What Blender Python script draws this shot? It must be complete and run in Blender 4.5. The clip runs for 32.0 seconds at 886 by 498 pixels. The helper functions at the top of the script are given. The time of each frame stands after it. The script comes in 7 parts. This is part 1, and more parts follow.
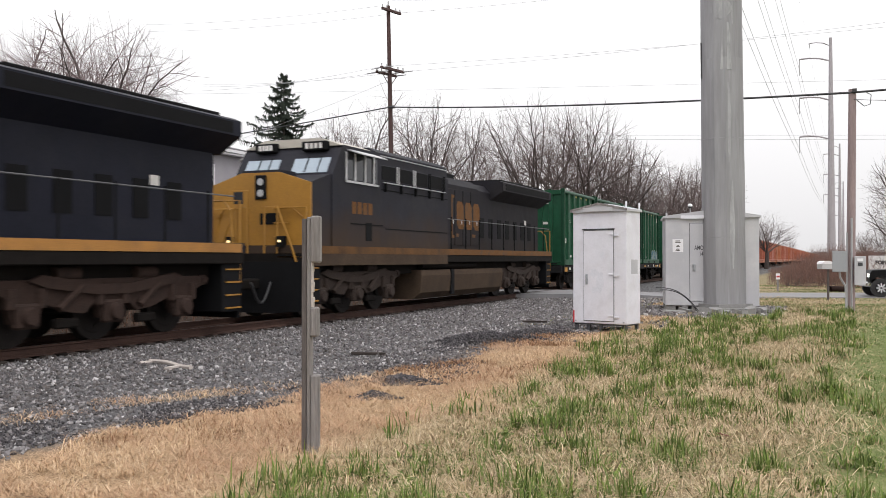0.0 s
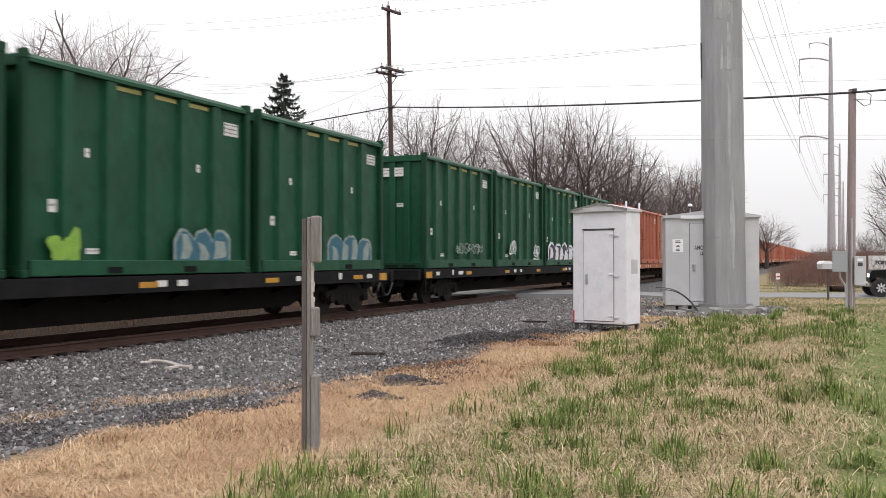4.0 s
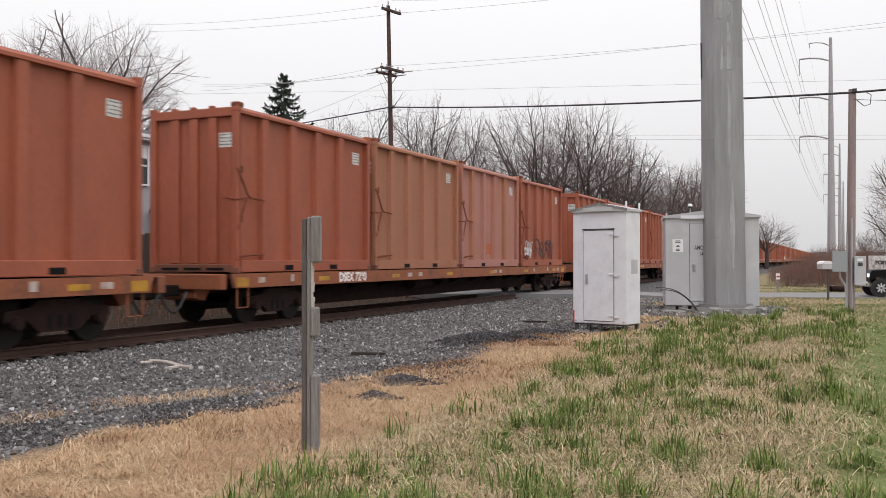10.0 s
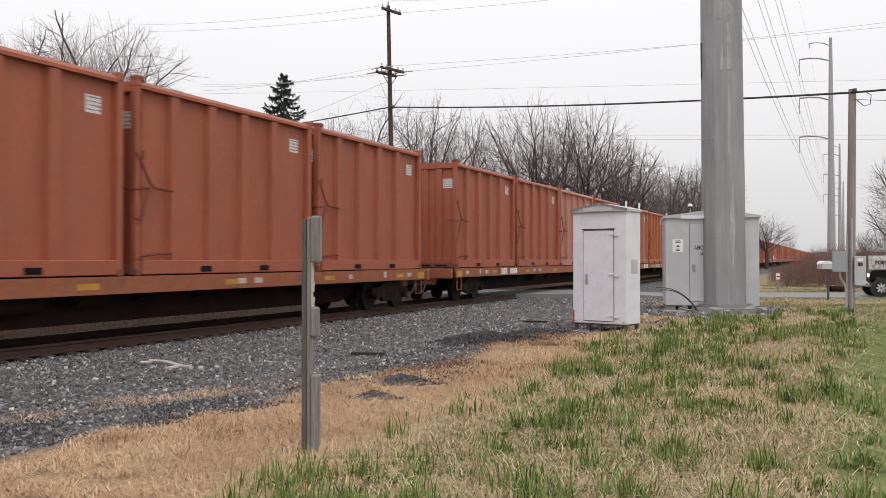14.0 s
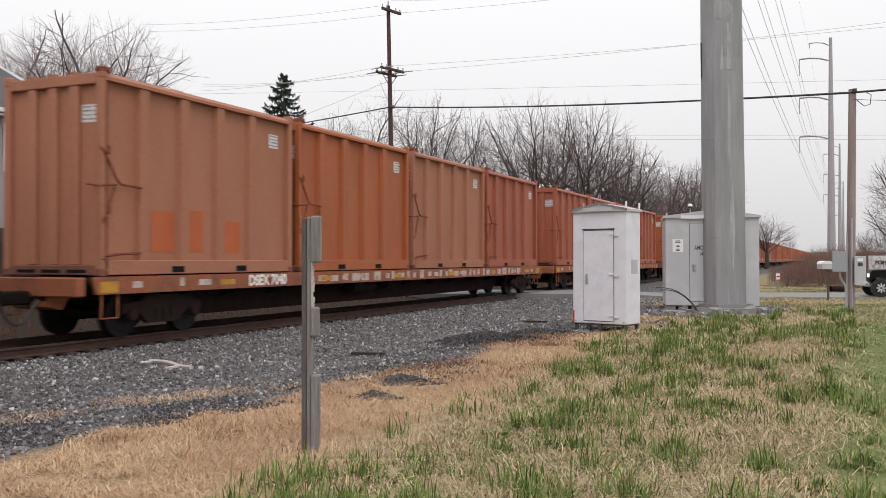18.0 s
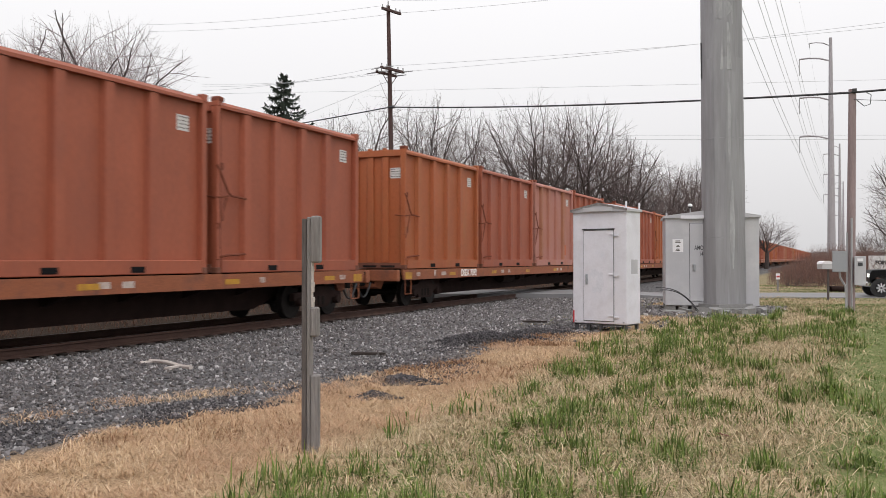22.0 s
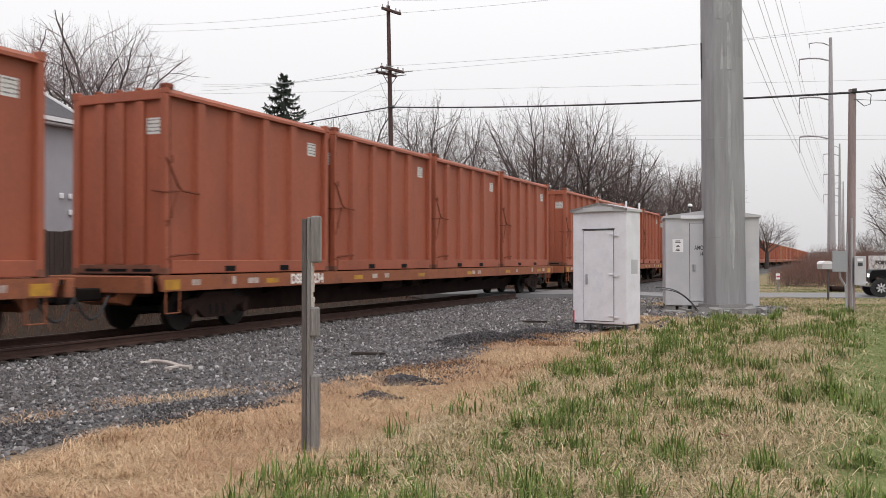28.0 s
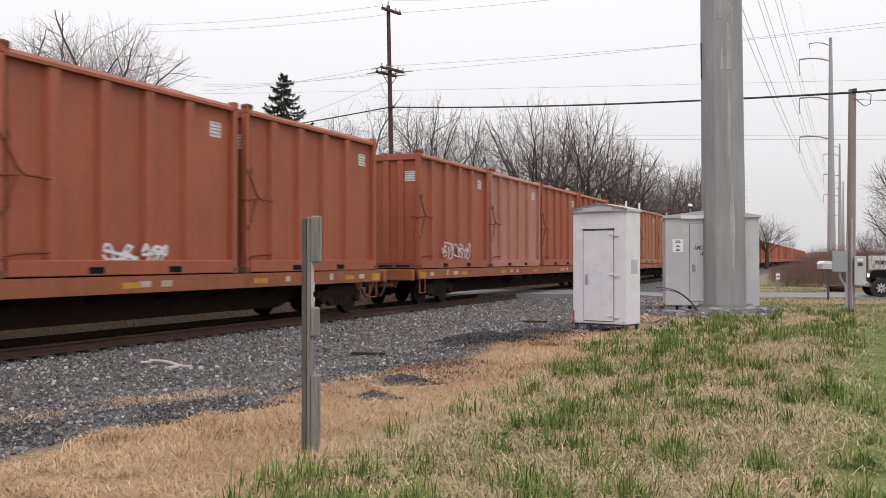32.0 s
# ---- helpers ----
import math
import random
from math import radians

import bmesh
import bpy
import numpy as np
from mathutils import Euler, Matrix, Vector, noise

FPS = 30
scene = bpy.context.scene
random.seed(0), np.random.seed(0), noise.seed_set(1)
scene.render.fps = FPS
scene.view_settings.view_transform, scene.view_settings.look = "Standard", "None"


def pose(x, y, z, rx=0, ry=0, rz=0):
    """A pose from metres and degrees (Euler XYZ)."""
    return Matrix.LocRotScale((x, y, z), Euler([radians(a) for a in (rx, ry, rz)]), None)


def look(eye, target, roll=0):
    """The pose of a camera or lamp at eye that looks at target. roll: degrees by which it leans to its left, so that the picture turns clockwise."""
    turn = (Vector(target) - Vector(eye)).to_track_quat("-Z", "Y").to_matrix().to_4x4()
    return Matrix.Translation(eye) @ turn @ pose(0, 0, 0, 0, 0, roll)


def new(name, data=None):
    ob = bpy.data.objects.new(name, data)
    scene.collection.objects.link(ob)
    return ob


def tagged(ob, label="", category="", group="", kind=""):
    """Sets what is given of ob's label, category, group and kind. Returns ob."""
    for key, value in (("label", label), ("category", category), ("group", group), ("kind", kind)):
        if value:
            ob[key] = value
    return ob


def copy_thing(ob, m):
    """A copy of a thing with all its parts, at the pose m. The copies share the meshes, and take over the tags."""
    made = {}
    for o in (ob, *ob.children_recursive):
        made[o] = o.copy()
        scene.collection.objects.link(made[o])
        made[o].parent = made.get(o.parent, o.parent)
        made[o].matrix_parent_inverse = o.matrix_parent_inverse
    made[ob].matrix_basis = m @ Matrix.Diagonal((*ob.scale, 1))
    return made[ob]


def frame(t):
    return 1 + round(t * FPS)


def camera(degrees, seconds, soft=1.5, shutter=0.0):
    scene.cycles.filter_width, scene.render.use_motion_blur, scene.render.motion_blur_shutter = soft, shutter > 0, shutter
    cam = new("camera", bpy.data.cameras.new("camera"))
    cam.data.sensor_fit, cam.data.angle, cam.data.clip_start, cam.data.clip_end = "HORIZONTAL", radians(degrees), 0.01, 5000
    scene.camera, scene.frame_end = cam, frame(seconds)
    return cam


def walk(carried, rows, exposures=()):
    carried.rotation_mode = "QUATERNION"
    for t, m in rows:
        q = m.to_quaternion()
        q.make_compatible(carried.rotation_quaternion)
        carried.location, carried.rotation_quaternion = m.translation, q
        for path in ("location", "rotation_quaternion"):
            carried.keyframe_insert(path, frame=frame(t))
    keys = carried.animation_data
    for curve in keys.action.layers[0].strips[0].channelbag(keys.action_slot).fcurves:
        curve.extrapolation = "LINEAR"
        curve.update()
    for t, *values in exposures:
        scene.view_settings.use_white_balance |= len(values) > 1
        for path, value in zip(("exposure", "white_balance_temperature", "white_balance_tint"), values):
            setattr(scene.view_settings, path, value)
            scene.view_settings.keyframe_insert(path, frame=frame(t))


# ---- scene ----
cam = camera(52.57, 32.0, soft=0.85, shutter=0.28)
STAND = pose(0, 0, 1.46, 90.647, 0, 23.616)
walk(cam, [(0.0, STAND), (32.0, STAND)], exposures=[(0.0, 0.24), (3.0, 0.26), (5.5, 0.18), (7.0, 0.12), (9.0, 0.0), (32.0, 0.0)])

# world: a bright, even overcast sky, with a weak and very wide sun
world = bpy.data.worlds.new("overcast_sky")
scene.world = world
world.use_nodes = True
wn, wl = world.node_tree.nodes, world.node_tree.links
wn.clear()
w_out = wn.new("ShaderNodeOutputWorld")
w_bg = wn.new("ShaderNodeBackground")
w_sky = wn.new("ShaderNodeTexSky")
w_sky.sky_type = "NISHITA"
w_sky.sun_disc = False
w_sky.sun_elevation = radians(48)
w_sky.sun_rotation = radians(150)
w_sky.air_density, w_sky.dust_density, w_sky.ozone_density = 1.0, 4.0, 1.0
w_hsv = wn.new("ShaderNodeHueSaturation")
w_hsv.inputs["Saturation"].default_value = 0.12
w_hsv.inputs["Value"].default_value = 0.10
w_mix = wn.new("ShaderNodeMix")
w_mix.data_type = "RGBA"
w_mix.inputs[0].default_value = 0.80
w_mix.inputs[7].default_value = (1.0, 0.985, 1.0, 1)
wl.new(w_sky.outputs[0], w_hsv.inputs["Color"])
wl.new(w_hsv.outputs[0], w_mix.inputs[6])
wl.new(w_mix.outputs[2], w_bg.inputs["Color"])
# overcast skies are brighter overhead than along the horizon
w_tc = wn.new("ShaderNodeTexCoord")
w_sep = wn.new("ShaderNodeSeparateXYZ")
w_up = wn.new("ShaderNodeMapRange")
w_up.inputs[1].default_value, w_up.inputs[2].default_value = 0.0, 1.0
w_up.inputs[3].default_value, w_up.inputs[4].default_value = 0.84, 1.9
wl.new(w_tc.outputs["Generated"], w_sep.inputs[0])
wl.new(w_sep.outputs[2], w_up.inputs[0])
wl.new(w_up.outputs[0], w_bg.inputs["Strength"])
wl.new(w_bg.outputs[0], w_out.inputs["Surface"])

sun = new("sun", bpy.data.lights.new("sun", "SUN"))
sun.data.energy = 0.5
sun.data.angle = radians(25)
sun.data.color = (1.0, 0.97, 0.93)
sun.matrix_basis = look((0, 0, 60), (-26, 30, 0))

# ---------------------------------------------------------------- materials


def mat(name, col, rough=0.75, metal=0.0, var=0.2, scale=1.5, grain=40.0, bump=0.15, stain=None, stain_amt=0.5, stain_scale=0.8, stretch=(1, 1, 1), spec=0.5, low=None, shift=True, dent=0.0):
    """Paint, wood, metal or soil: a colour with broad and fine variation, an optional stain, and fine relief."""
    m = bpy.data.materials.new(name)
    m.use_nodes = True
    n, l = m.node_tree.nodes, m.node_tree.links
    b = n["Principled BSDF"]
    b.inputs["Roughness"].default_value = rough
    b.inputs["Metallic"].default_value = metal
    b.inputs["Specular IOR Level"].default_value = spec
    tc = n.new("ShaderNodeTexCoord")
    mp = n.new("ShaderNodeMapping")
    mp.inputs["Scale"].default_value = stretch
    l.new(tc.outputs["Object"], mp.inputs[0])
    if shift:
        # the pattern lies differently on every piece
        oi = n.new("ShaderNodeObjectInfo")
        sh = n.new("ShaderNodeMath")
        sh.operation = "MULTIPLY"
        sh.inputs[1].default_value = 60.0
        l.new(oi.outputs["Random"], sh.inputs[0])
        l.new(sh.outputs[0], mp.inputs["Location"])
    n1 = n.new("ShaderNodeTexNoise")
    n1.inputs["Scale"].default_value = scale
    n1.inputs["Detail"].default_value = 5
    n2 = n.new("ShaderNodeTexNoise")
    n2.inputs["Scale"].default_value = grain
    n2.inputs["Detail"].default_value = 3
    l.new(mp.outputs[0], n1.inputs[0])
    l.new(mp.outputs[0], n2.inputs[0])
    add = n.new("ShaderNodeMath")
    add.operation = "ADD"
    l.new(n1.outputs[0], add.inputs[0])
    l.new(n2.outputs[0], add.inputs[1])
    mr = n.new("ShaderNodeMapRange")
    mr.inputs[1].default_value, mr.inputs[2].default_value = 0.65, 1.35
    mr.inputs[3].default_value, mr.inputs[4].default_value = 1 - var, 1 + var
    l.new(add.outputs[0], mr.inputs[0])
    mul = n.new("ShaderNodeMix")
    mul.data_type, mul.blend_type = "RGBA", "MULTIPLY"
    mul.inputs[0].default_value = 1.0
    mul.inputs[6].default_value = (*col, 1)
    l.new(mr.outputs[0], mul.inputs[7])
    last = mul.outputs[2]
    if stain:
        n3 = n.new("ShaderNodeTexNoise")
        n3.inputs["Scale"].default_value = stain_scale
        n3.inputs["Detail"].default_value = 8
        n3.inputs["Roughness"].default_value = 0.65
        l.new(mp.outputs[0], n3.inputs[0])
        r3 = n.new("ShaderNodeMapRange")
        r3.inputs[1].default_value, r3.inputs[2].default_value = 0.48, 0.72
        r3.inputs[3].default_value, r3.inputs[4].default_value = 0.0, stain_amt
        l.new(n3.outputs[0], r3.inputs[0])
        mx = n.new("ShaderNodeMix")
        mx.data_type = "RGBA"
        mx.inputs[7].default_value = (*stain, 1)
        l.new(r3.outputs[0], mx.inputs[0])
        l.new(last, mx.inputs[6])
        last = mx.outputs[2]
    if low:
        # thrown-up dirt on the lower part: colour, height where it ends, height where it is full
        sz = n.new("ShaderNodeSeparateXYZ")
        l.new(tc.outputs["Object"], sz.inputs[0])
        wob = n.new("ShaderNodeMath")
        wob.operation = "MULTIPLY_ADD"
        l.new(n1.outputs[0], wob.inputs[0])
        wob.inputs[1].default_value = 1.2
        l.new(sz.outputs[2], wob.inputs[2])
        rl = n.new("ShaderNodeMapRange")
        rl.inputs[1].default_value, rl.inputs[2].default_value = low[1] + 0.6, low[2] + 0.6
        rl.inputs[3].default_value, rl.inputs[4].default_value = 0.0, 0.85
        l.new(wob.outputs[0], rl.inputs[0])
        ml = n.new("ShaderNodeMix")
        ml.data_type = "RGBA"
        ml.inputs[7].default_value = (*low[0], 1)
        l.new(rl.outputs[0], ml.inputs[0])
        l.new(last, ml.inputs[6])
        last = ml.outputs[2]
    l.new(last, b.inputs["Base Color"])
    bp = n.new("ShaderNodeBump")
    bp.inputs["Strength"].default_value = bump
    bp.inputs["Distance"].default_value = 0.02
    l.new(n2.outputs[0], bp.inputs["Height"])
    if dent:
        n4 = n.new("ShaderNodeTexNoise")
        n4.inputs["Scale"].default_value = 1.1
        n4.inputs["Detail"].default_value = 2
        l.new(mp.outputs[0], n4.inputs[0])
        b4 = n.new("ShaderNodeBump")
        b4.inputs["Strength"].default_value = dent
        b4.inputs["Distance"].default_value = 0.12
        l.new(n4.outputs[0], b4.inputs["Height"])
        l.new(b4.outputs[0], bp.inputs["Normal"])
    l.new(bp.outputs[0], b.inputs["Normal"])
    return m


def island_mat(name, cols, rough=0.8):
    """For many small pieces in one mesh: each island takes a colour from the list."""
    m = bpy.data.materials.new(name)
    m.use_nodes = True
    n, l = m.node_tree.nodes, m.node_tree.links
    b = n["Principled BSDF"]
    b.inputs["Roughness"].default_value = rough
    b.inputs["Specular IOR Level"].default_value = 0.2
    g = n.new("ShaderNodeNewGeometry")
    r = n.new("ShaderNodeValToRGB")
    r.color_ramp.elements[0].color = (*cols[0], 1)
    r.color_ramp.elements[1].color = (*cols[-1], 1)
    for i, c in enumerate(cols[1:-1]):
        e = r.color_ramp.elements.new((i + 1) / (len(cols) - 1))
        e.color = (*c, 1)
    l.new(g.outputs["Random Per Island"], r.inputs[0])
    l.new(r.outputs[0], b.inputs["Base Color"])
    return m


def glow_mat(name, col, power):
    m = bpy.data.materials.new(name)
    m.use_nodes = True
    b = m.node_tree.nodes["Principled BSDF"]
    b.inputs["Base Color"].default_value = (*col, 1)
    b.inputs["Emission Color"].default_value = (*col, 1)
    b.inputs["Emission Strength"].default_value = power
    return m


M_ORANGE = mat("orange_paint", (0.325, 0.086, 0.043), 0.6, var=0.17, scale=0.9, grain=22, bump=0.06, stain=(0.225, 0.066, 0.04), stain_amt=0.55, stain_scale=1.3, stretch=(1, 1, 0.4), dent=0.35)
M_PINK = mat("faded_pink_paint", (0.41, 0.185, 0.15), 0.8, var=0.12, scale=0.9, grain=25, bump=0.06, stain=(0.37, 0.135, 0.06), stain_amt=0.75, stain_scale=0.7, stretch=(1, 1, 0.45), dent=0.3)
M_PINKRIB = mat("rusty_yellow_rib", (0.37, 0.155, 0.088), 0.8, var=0.2, scale=1.2, grain=25, bump=0.06, stain=(0.37, 0.155, 0.12), stain_amt=0.8, stain_scale=1.0)
M_TAN = mat("faded_tan_paint", (0.35, 0.145, 0.083), 0.8, var=0.16, scale=0.9, grain=25, bump=0.06, stain=(0.37, 0.17, 0.11), stain_amt=0.6, stain_scale=0.8, stretch=(1, 1, 0.45), dent=0.3)
M_BURNT = mat("bright_orange_paint", (0.36, 0.095, 0.03), 0.6, var=0.18, scale=0.9, grain=25, bump=0.06, stain=(0.32, 0.125, 0.045), stain_amt=0.6, stain_scale=1.0, stretch=(1, 1, 0.4), dent=0.35)
M_LEVER = mat("dark_rusty_lever", (0.185, 0.06, 0.038), 0.9, spec=0.1, var=0.35, scale=3, grain=50, bump=0.2)
# dark rust; on the door strip it stands in for shade in the recess
M_RUST_SHADE = mat("rust_and_recess_shade", (0.19, 0.058, 0.035), 0.85, spec=0.2, var=0.4, scale=3, grain=30, bump=0.2, stain=(0.07, 0.03, 0.024), stain_amt=0.8, stain_scale=2.5)
# bare woods with distance haze mixed into the colour
M_HAZE = mat("haze_tinted_far_woods", (0.30, 0.265, 0.27), 0.95, var=0.25, scale=0.02, grain=0.2, bump=0.0)
M_RUST = mat("rusty_steel", (0.17, 0.065, 0.04), 0.85, var=0.35, scale=3, grain=50, bump=0.2)
M_GREEN = mat("green_paint", (0.007, 0.056, 0.026), 0.5, spec=0.25, var=0.25, scale=0.8, grain=3.5, bump=0.3, dent=0.6, stain=(0.016, 0.085, 0.045), stain_amt=0.5, stain_scale=1.2)
M_GREEN_DARK = mat("dark_green_paint", (0.006, 0.04, 0.019), 0.6, spec=0.2, var=0.2)
M_BLACKCAR = mat("black_car_paint", (0.010, 0.010, 0.011), 0.8, spec=0.12, var=0.3, scale=2, grain=30, stain=(0.035, 0.03, 0.028), stain_amt=0.5)
M_ORANGECAR = mat("orange_car_paint", (0.29, 0.09, 0.038), 0.75, var=0.3, scale=1.5, grain=30, stain=(0.085, 0.038, 0.03), stain_amt=0.85, stain_scale=1.5)
M_UNDER = mat("dark_underframe", (0.010, 0.008, 0.007), 0.9, spec=0.15, var=0.35, scale=3, grain=40, bump=0.2)
M_UNDER_BROWN = mat("brown_underframe", (0.022, 0.012, 0.010), 0.9, spec=0.15, var=0.35, scale=3, grain=40, bump=0.2)
M_WHEEL = mat("wheel_steel", (0.014, 0.011, 0.010), 0.7, spec=0.2, var=0.3, scale=4, grain=40)
M_YELLOW = mat("yellow_reflector", (0.47, 0.24, 0.02), 0.6, var=0.25, scale=4, stain=(0.28, 0.10, 0.03), stain_amt=0.85, stain_scale=3)
M_FADED = mat("faded_data_patch", (0.50, 0.42, 0.38), 0.7, var=0.25, scale=6, stain=(0.26, 0.09, 0.05), stain_amt=0.95, stain_scale=5)
M_STRIPYEL = mat("pale_yellow_strip", (0.52, 0.46, 0.17), 0.6, var=0.2, scale=6)
M_STICKER = mat("white_sticker", (0.62, 0.60, 0.58), 0.6, var=0.15, scale=12)
M_PRINT = mat("sticker_print", (0.10, 0.085, 0.08), 0.7, var=0.2)
M_LETTER = mat("white_lettering", (0.80, 0.74, 0.70), 0.7, var=0.25, scale=8)
M_LOCO_BLUE = mat("loco_blue_paint", (0.013, 0.014, 0.023), 0.55, var=0.25, scale=1.2, grain=30, bump=0.05, stain=(0.02, 0.02, 0.026), stain_amt=0.6, spec=0.12, dent=0.2)
M_LOCO_GREY = mat("dusty_loco_paint", (0.026, 0.026, 0.033), 0.7, var=0.22, scale=1.2, grain=30, bump=0.05, stain=(0.036, 0.034, 0.035), stain_amt=0.6, spec=0.12, low=((0.056, 0.037, 0.026), 2.95, 1.8), dent=0.2)
M_LOCO_REAR = mat("worn_black_hood_paint", (0.017, 0.016, 0.02), 0.65, var=0.25, scale=1.2, grain=30, bump=0.05, stain=(0.026, 0.023, 0.023), stain_amt=0.6, spec=0.12, low=((0.03, 0.022, 0.018), 2.5, 1.6), dent=0.2)
M_LOCO_DUST = mat("dust_brown_lower_paint", (0.072, 0.05, 0.035), 0.9, spec=0.12, var=0.3, scale=1.2, grain=30, stain=(0.042, 0.032, 0.026), stain_amt=0.6)
M_TRUCK_DUST = mat("pale_dusty_bogie_frame", (0.043, 0.031, 0.026), 0.9, spec=0.2, var=0.4, scale=3, grain=40, bump=0.3, stain=(0.025, 0.02, 0.018), stain_amt=0.7, stain_scale=3)
M_LOCO_MARK = mat("faded_yellow_marking", (0.15, 0.066, 0.018), 0.7, spec=0.2, var=0.4, scale=2.5, stain=(0.06, 0.045, 0.035), stain_amt=0.9, stain_scale=2.5)
M_LOCO_GRIME = mat("grimy_lower_paint", (0.034, 0.023, 0.016), 0.85, spec=0.12, var=0.3, scale=1.2, grain=30, stain=(0.042, 0.033, 0.028), stain_amt=0.6)
M_LOCO_YEL = mat("loco_yellow_paint", (0.34, 0.165, 0.02), 0.55, var=0.2, scale=1.5, grain=30, bump=0.05, stain=(0.25, 0.12, 0.03), stain_amt=0.45)
M_LOCO_STRIPE = mat("loco_stripe_paint", (0.34, 0.155, 0.03), 0.6, var=0.3, scale=1.5, stain=(0.15, 0.07, 0.03), stain_amt=0.8)
M_LOCO_STRIPE_DIRTY = mat("grimy_stripe_paint", (0.12, 0.058, 0.02), 0.7, spec=0.2, var=0.4, scale=1.5, stain=(0.04, 0.026, 0.018), stain_amt=0.9, stain_scale=1.2)
M_LOCO_DARK = mat("loco_black_grille", (0.006, 0.006, 0.007), 0.8, spec=0.15, var=0.3)
M_TRUCK_DIRT = mat("dusty_bogie_frame", (0.042, 0.026, 0.021), 0.9, spec=0.2, var=0.4, scale=3, grain=40, bump=0.3, stain=(0.014, 0.011, 0.01), stain_amt=0.75, stain_scale=3)
M_CABROOF = mat("pale_cab_roof", (0.42, 0.39, 0.34), 0.7, var=0.15)
# pale blue base colour stands in for the sky mirrored in the glass
M_SKYTINT_GLASS = mat("sky_tinted_window_glass", (0.30, 0.36, 0.42), 0.08, var=0.1, bump=0.0)
M_DARKGLASS = mat("dark_window_glass", (0.02, 0.022, 0.026), 0.08, var=0.1, bump=0.0)
M_ALU = mat("bare_aluminium", (0.55, 0.55, 0.56), 0.4, metal=0.6, var=0.1)
M_RAILGREY = mat("dull_grey_handrail", (0.10, 0.10, 0.105), 0.6, var=0.2)
M_LAMP = glow_mat("headlight_glow", (1.0, 0.97, 0.92), 2.5)
M_AMBER = glow_mat("ditch_light_glow", (1.0, 0.72, 0.35), 1.5)
M_CAB_WHITE = mat("white_cabinet_paint", (0.70, 0.69, 0.74), 0.55, var=0.05, scale=2, grain=30, bump=0.03, stain=(0.55, 0.53, 0.56), stain_amt=0.6, stain_scale=2.5)
M_SMEAR = mat("pale_blue_overpaint", (0.66, 0.66, 0.71), 0.6, var=0.08, scale=6)
M_BUNG = mat("silver_bungalow_paint", (0.44, 0.435, 0.46), 0.5, var=0.06, scale=1.5, grain=30, bump=0.03, stain=(0.56, 0.55, 0.56), stain_amt=0.8, stain_scale=1.2)
M_SEAM = mat("dark_door_seam", (0.06, 0.06, 0.065), 0.8)
M_GALV = mat("weathered_galvanised_steel", (0.255, 0.25, 0.26), 0.6, metal=0.1, var=0.17, scale=1.0, grain=5, bump=0.04, stain=(0.35, 0.35, 0.36), stain_amt=0.75, stain_scale=1.5, stretch=(1.9, 1.9, 0.22))
M_ZINC = mat("pale_zinc_patch", (0.335, 0.335, 0.34), 0.7, var=0.2, scale=3, grain=14, stain=(0.27, 0.27, 0.28), stain_amt=0.7, stain_scale=2.5, stretch=(1, 1, 0.4))
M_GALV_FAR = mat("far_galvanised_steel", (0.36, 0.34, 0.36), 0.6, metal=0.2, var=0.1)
M_CONCRETE = mat("concrete", (0.23, 0.225, 0.22), 0.9, var=0.2, scale=3, grain=50, bump=0.3)
M_WOODPOST = mat("weathered_grey_wood", (0.23, 0.212, 0.205), 0.9, var=0.38, scale=6, grain=30, bump=0.5, stain=(0.13, 0.115, 0.10), stain_amt=0.7, stain_scale=4, stretch=(3, 3, 0.25))
M_WOODDARK = mat("dark_grained_wood", (0.10, 0.085, 0.08), 0.9, var=0.4, scale=6, grain=30, bump=0.5, stain=(0.06, 0.045, 0.04), stain_amt=0.7, stain_scale=4, stretch=(3, 3, 0.25))
M_POLE = mat("dark_creosoted_pole", (0.075, 0.043, 0.04), 0.9, var=0.3, scale=3, grain=30, bump=0.4, stretch=(3, 3, 0.2))
M_POLE_PALE = mat("weathered_brown_pole", (0.28, 0.212, 0.212), 0.9, var=0.25, scale=3, grain=30, bump=0.4, stretch=(3, 3, 0.2))
M_WIRE = mat("dark_cable", (0.03, 0.03, 0.032), 0.6)
M_WIRE_PALE = mat("pale_wire", (0.40, 0.40, 0.42), 0.6)
M_INSUL = mat("grey_insulator", (0.35, 0.35, 0.36), 0.4)
M_RAIL = mat("rusty_rail", (0.06, 0.034, 0.027), 0.8, spec=0.2, var=0.3, scale=3, grain=50)
M_RAILTOP = mat("worn_rail_head", (0.06, 0.045, 0.04), 0.5, metal=0.3, var=0.2)
M_TIE = mat("old_sleeper_wood", (0.04, 0.03, 0.026), 0.9, var=0.3)
M_ROAD = mat("worn_asphalt", (0.20, 0.195, 0.20), 0.9, var=0.15, scale=1, grain=60, bump=0.2)
M_SIDING = mat("grey_stucco_wall", (0.36, 0.345, 0.37), 0.9, var=0.08, scale=2, grain=60, bump=0.2)
M_ROOF = mat("dark_shingle_roof", (0.075, 0.07, 0.078), 0.95, var=0.25, scale=4, grain=40, bump=0.4)
M_TRIM = mat("white_trim_paint", (0.75, 0.74, 0.76), 0.5, var=0.06)
M_FENCE = mat("dark_fence_wood", (0.07, 0.052, 0.045), 0.9, var=0.3, scale=4, grain=30, bump=0.3, stretch=(3, 3, 0.3))
M_BARK = mat("grey_brown_bark", (0.075, 0.06, 0.056), 0.95, var=0.3, scale=5, grain=40, bump=0.4)
M_TWIG = mat("brown_twigs", (0.13, 0.098, 0.092), 0.95, var=0.3, scale=0.5, grain=10, bump=0.0)
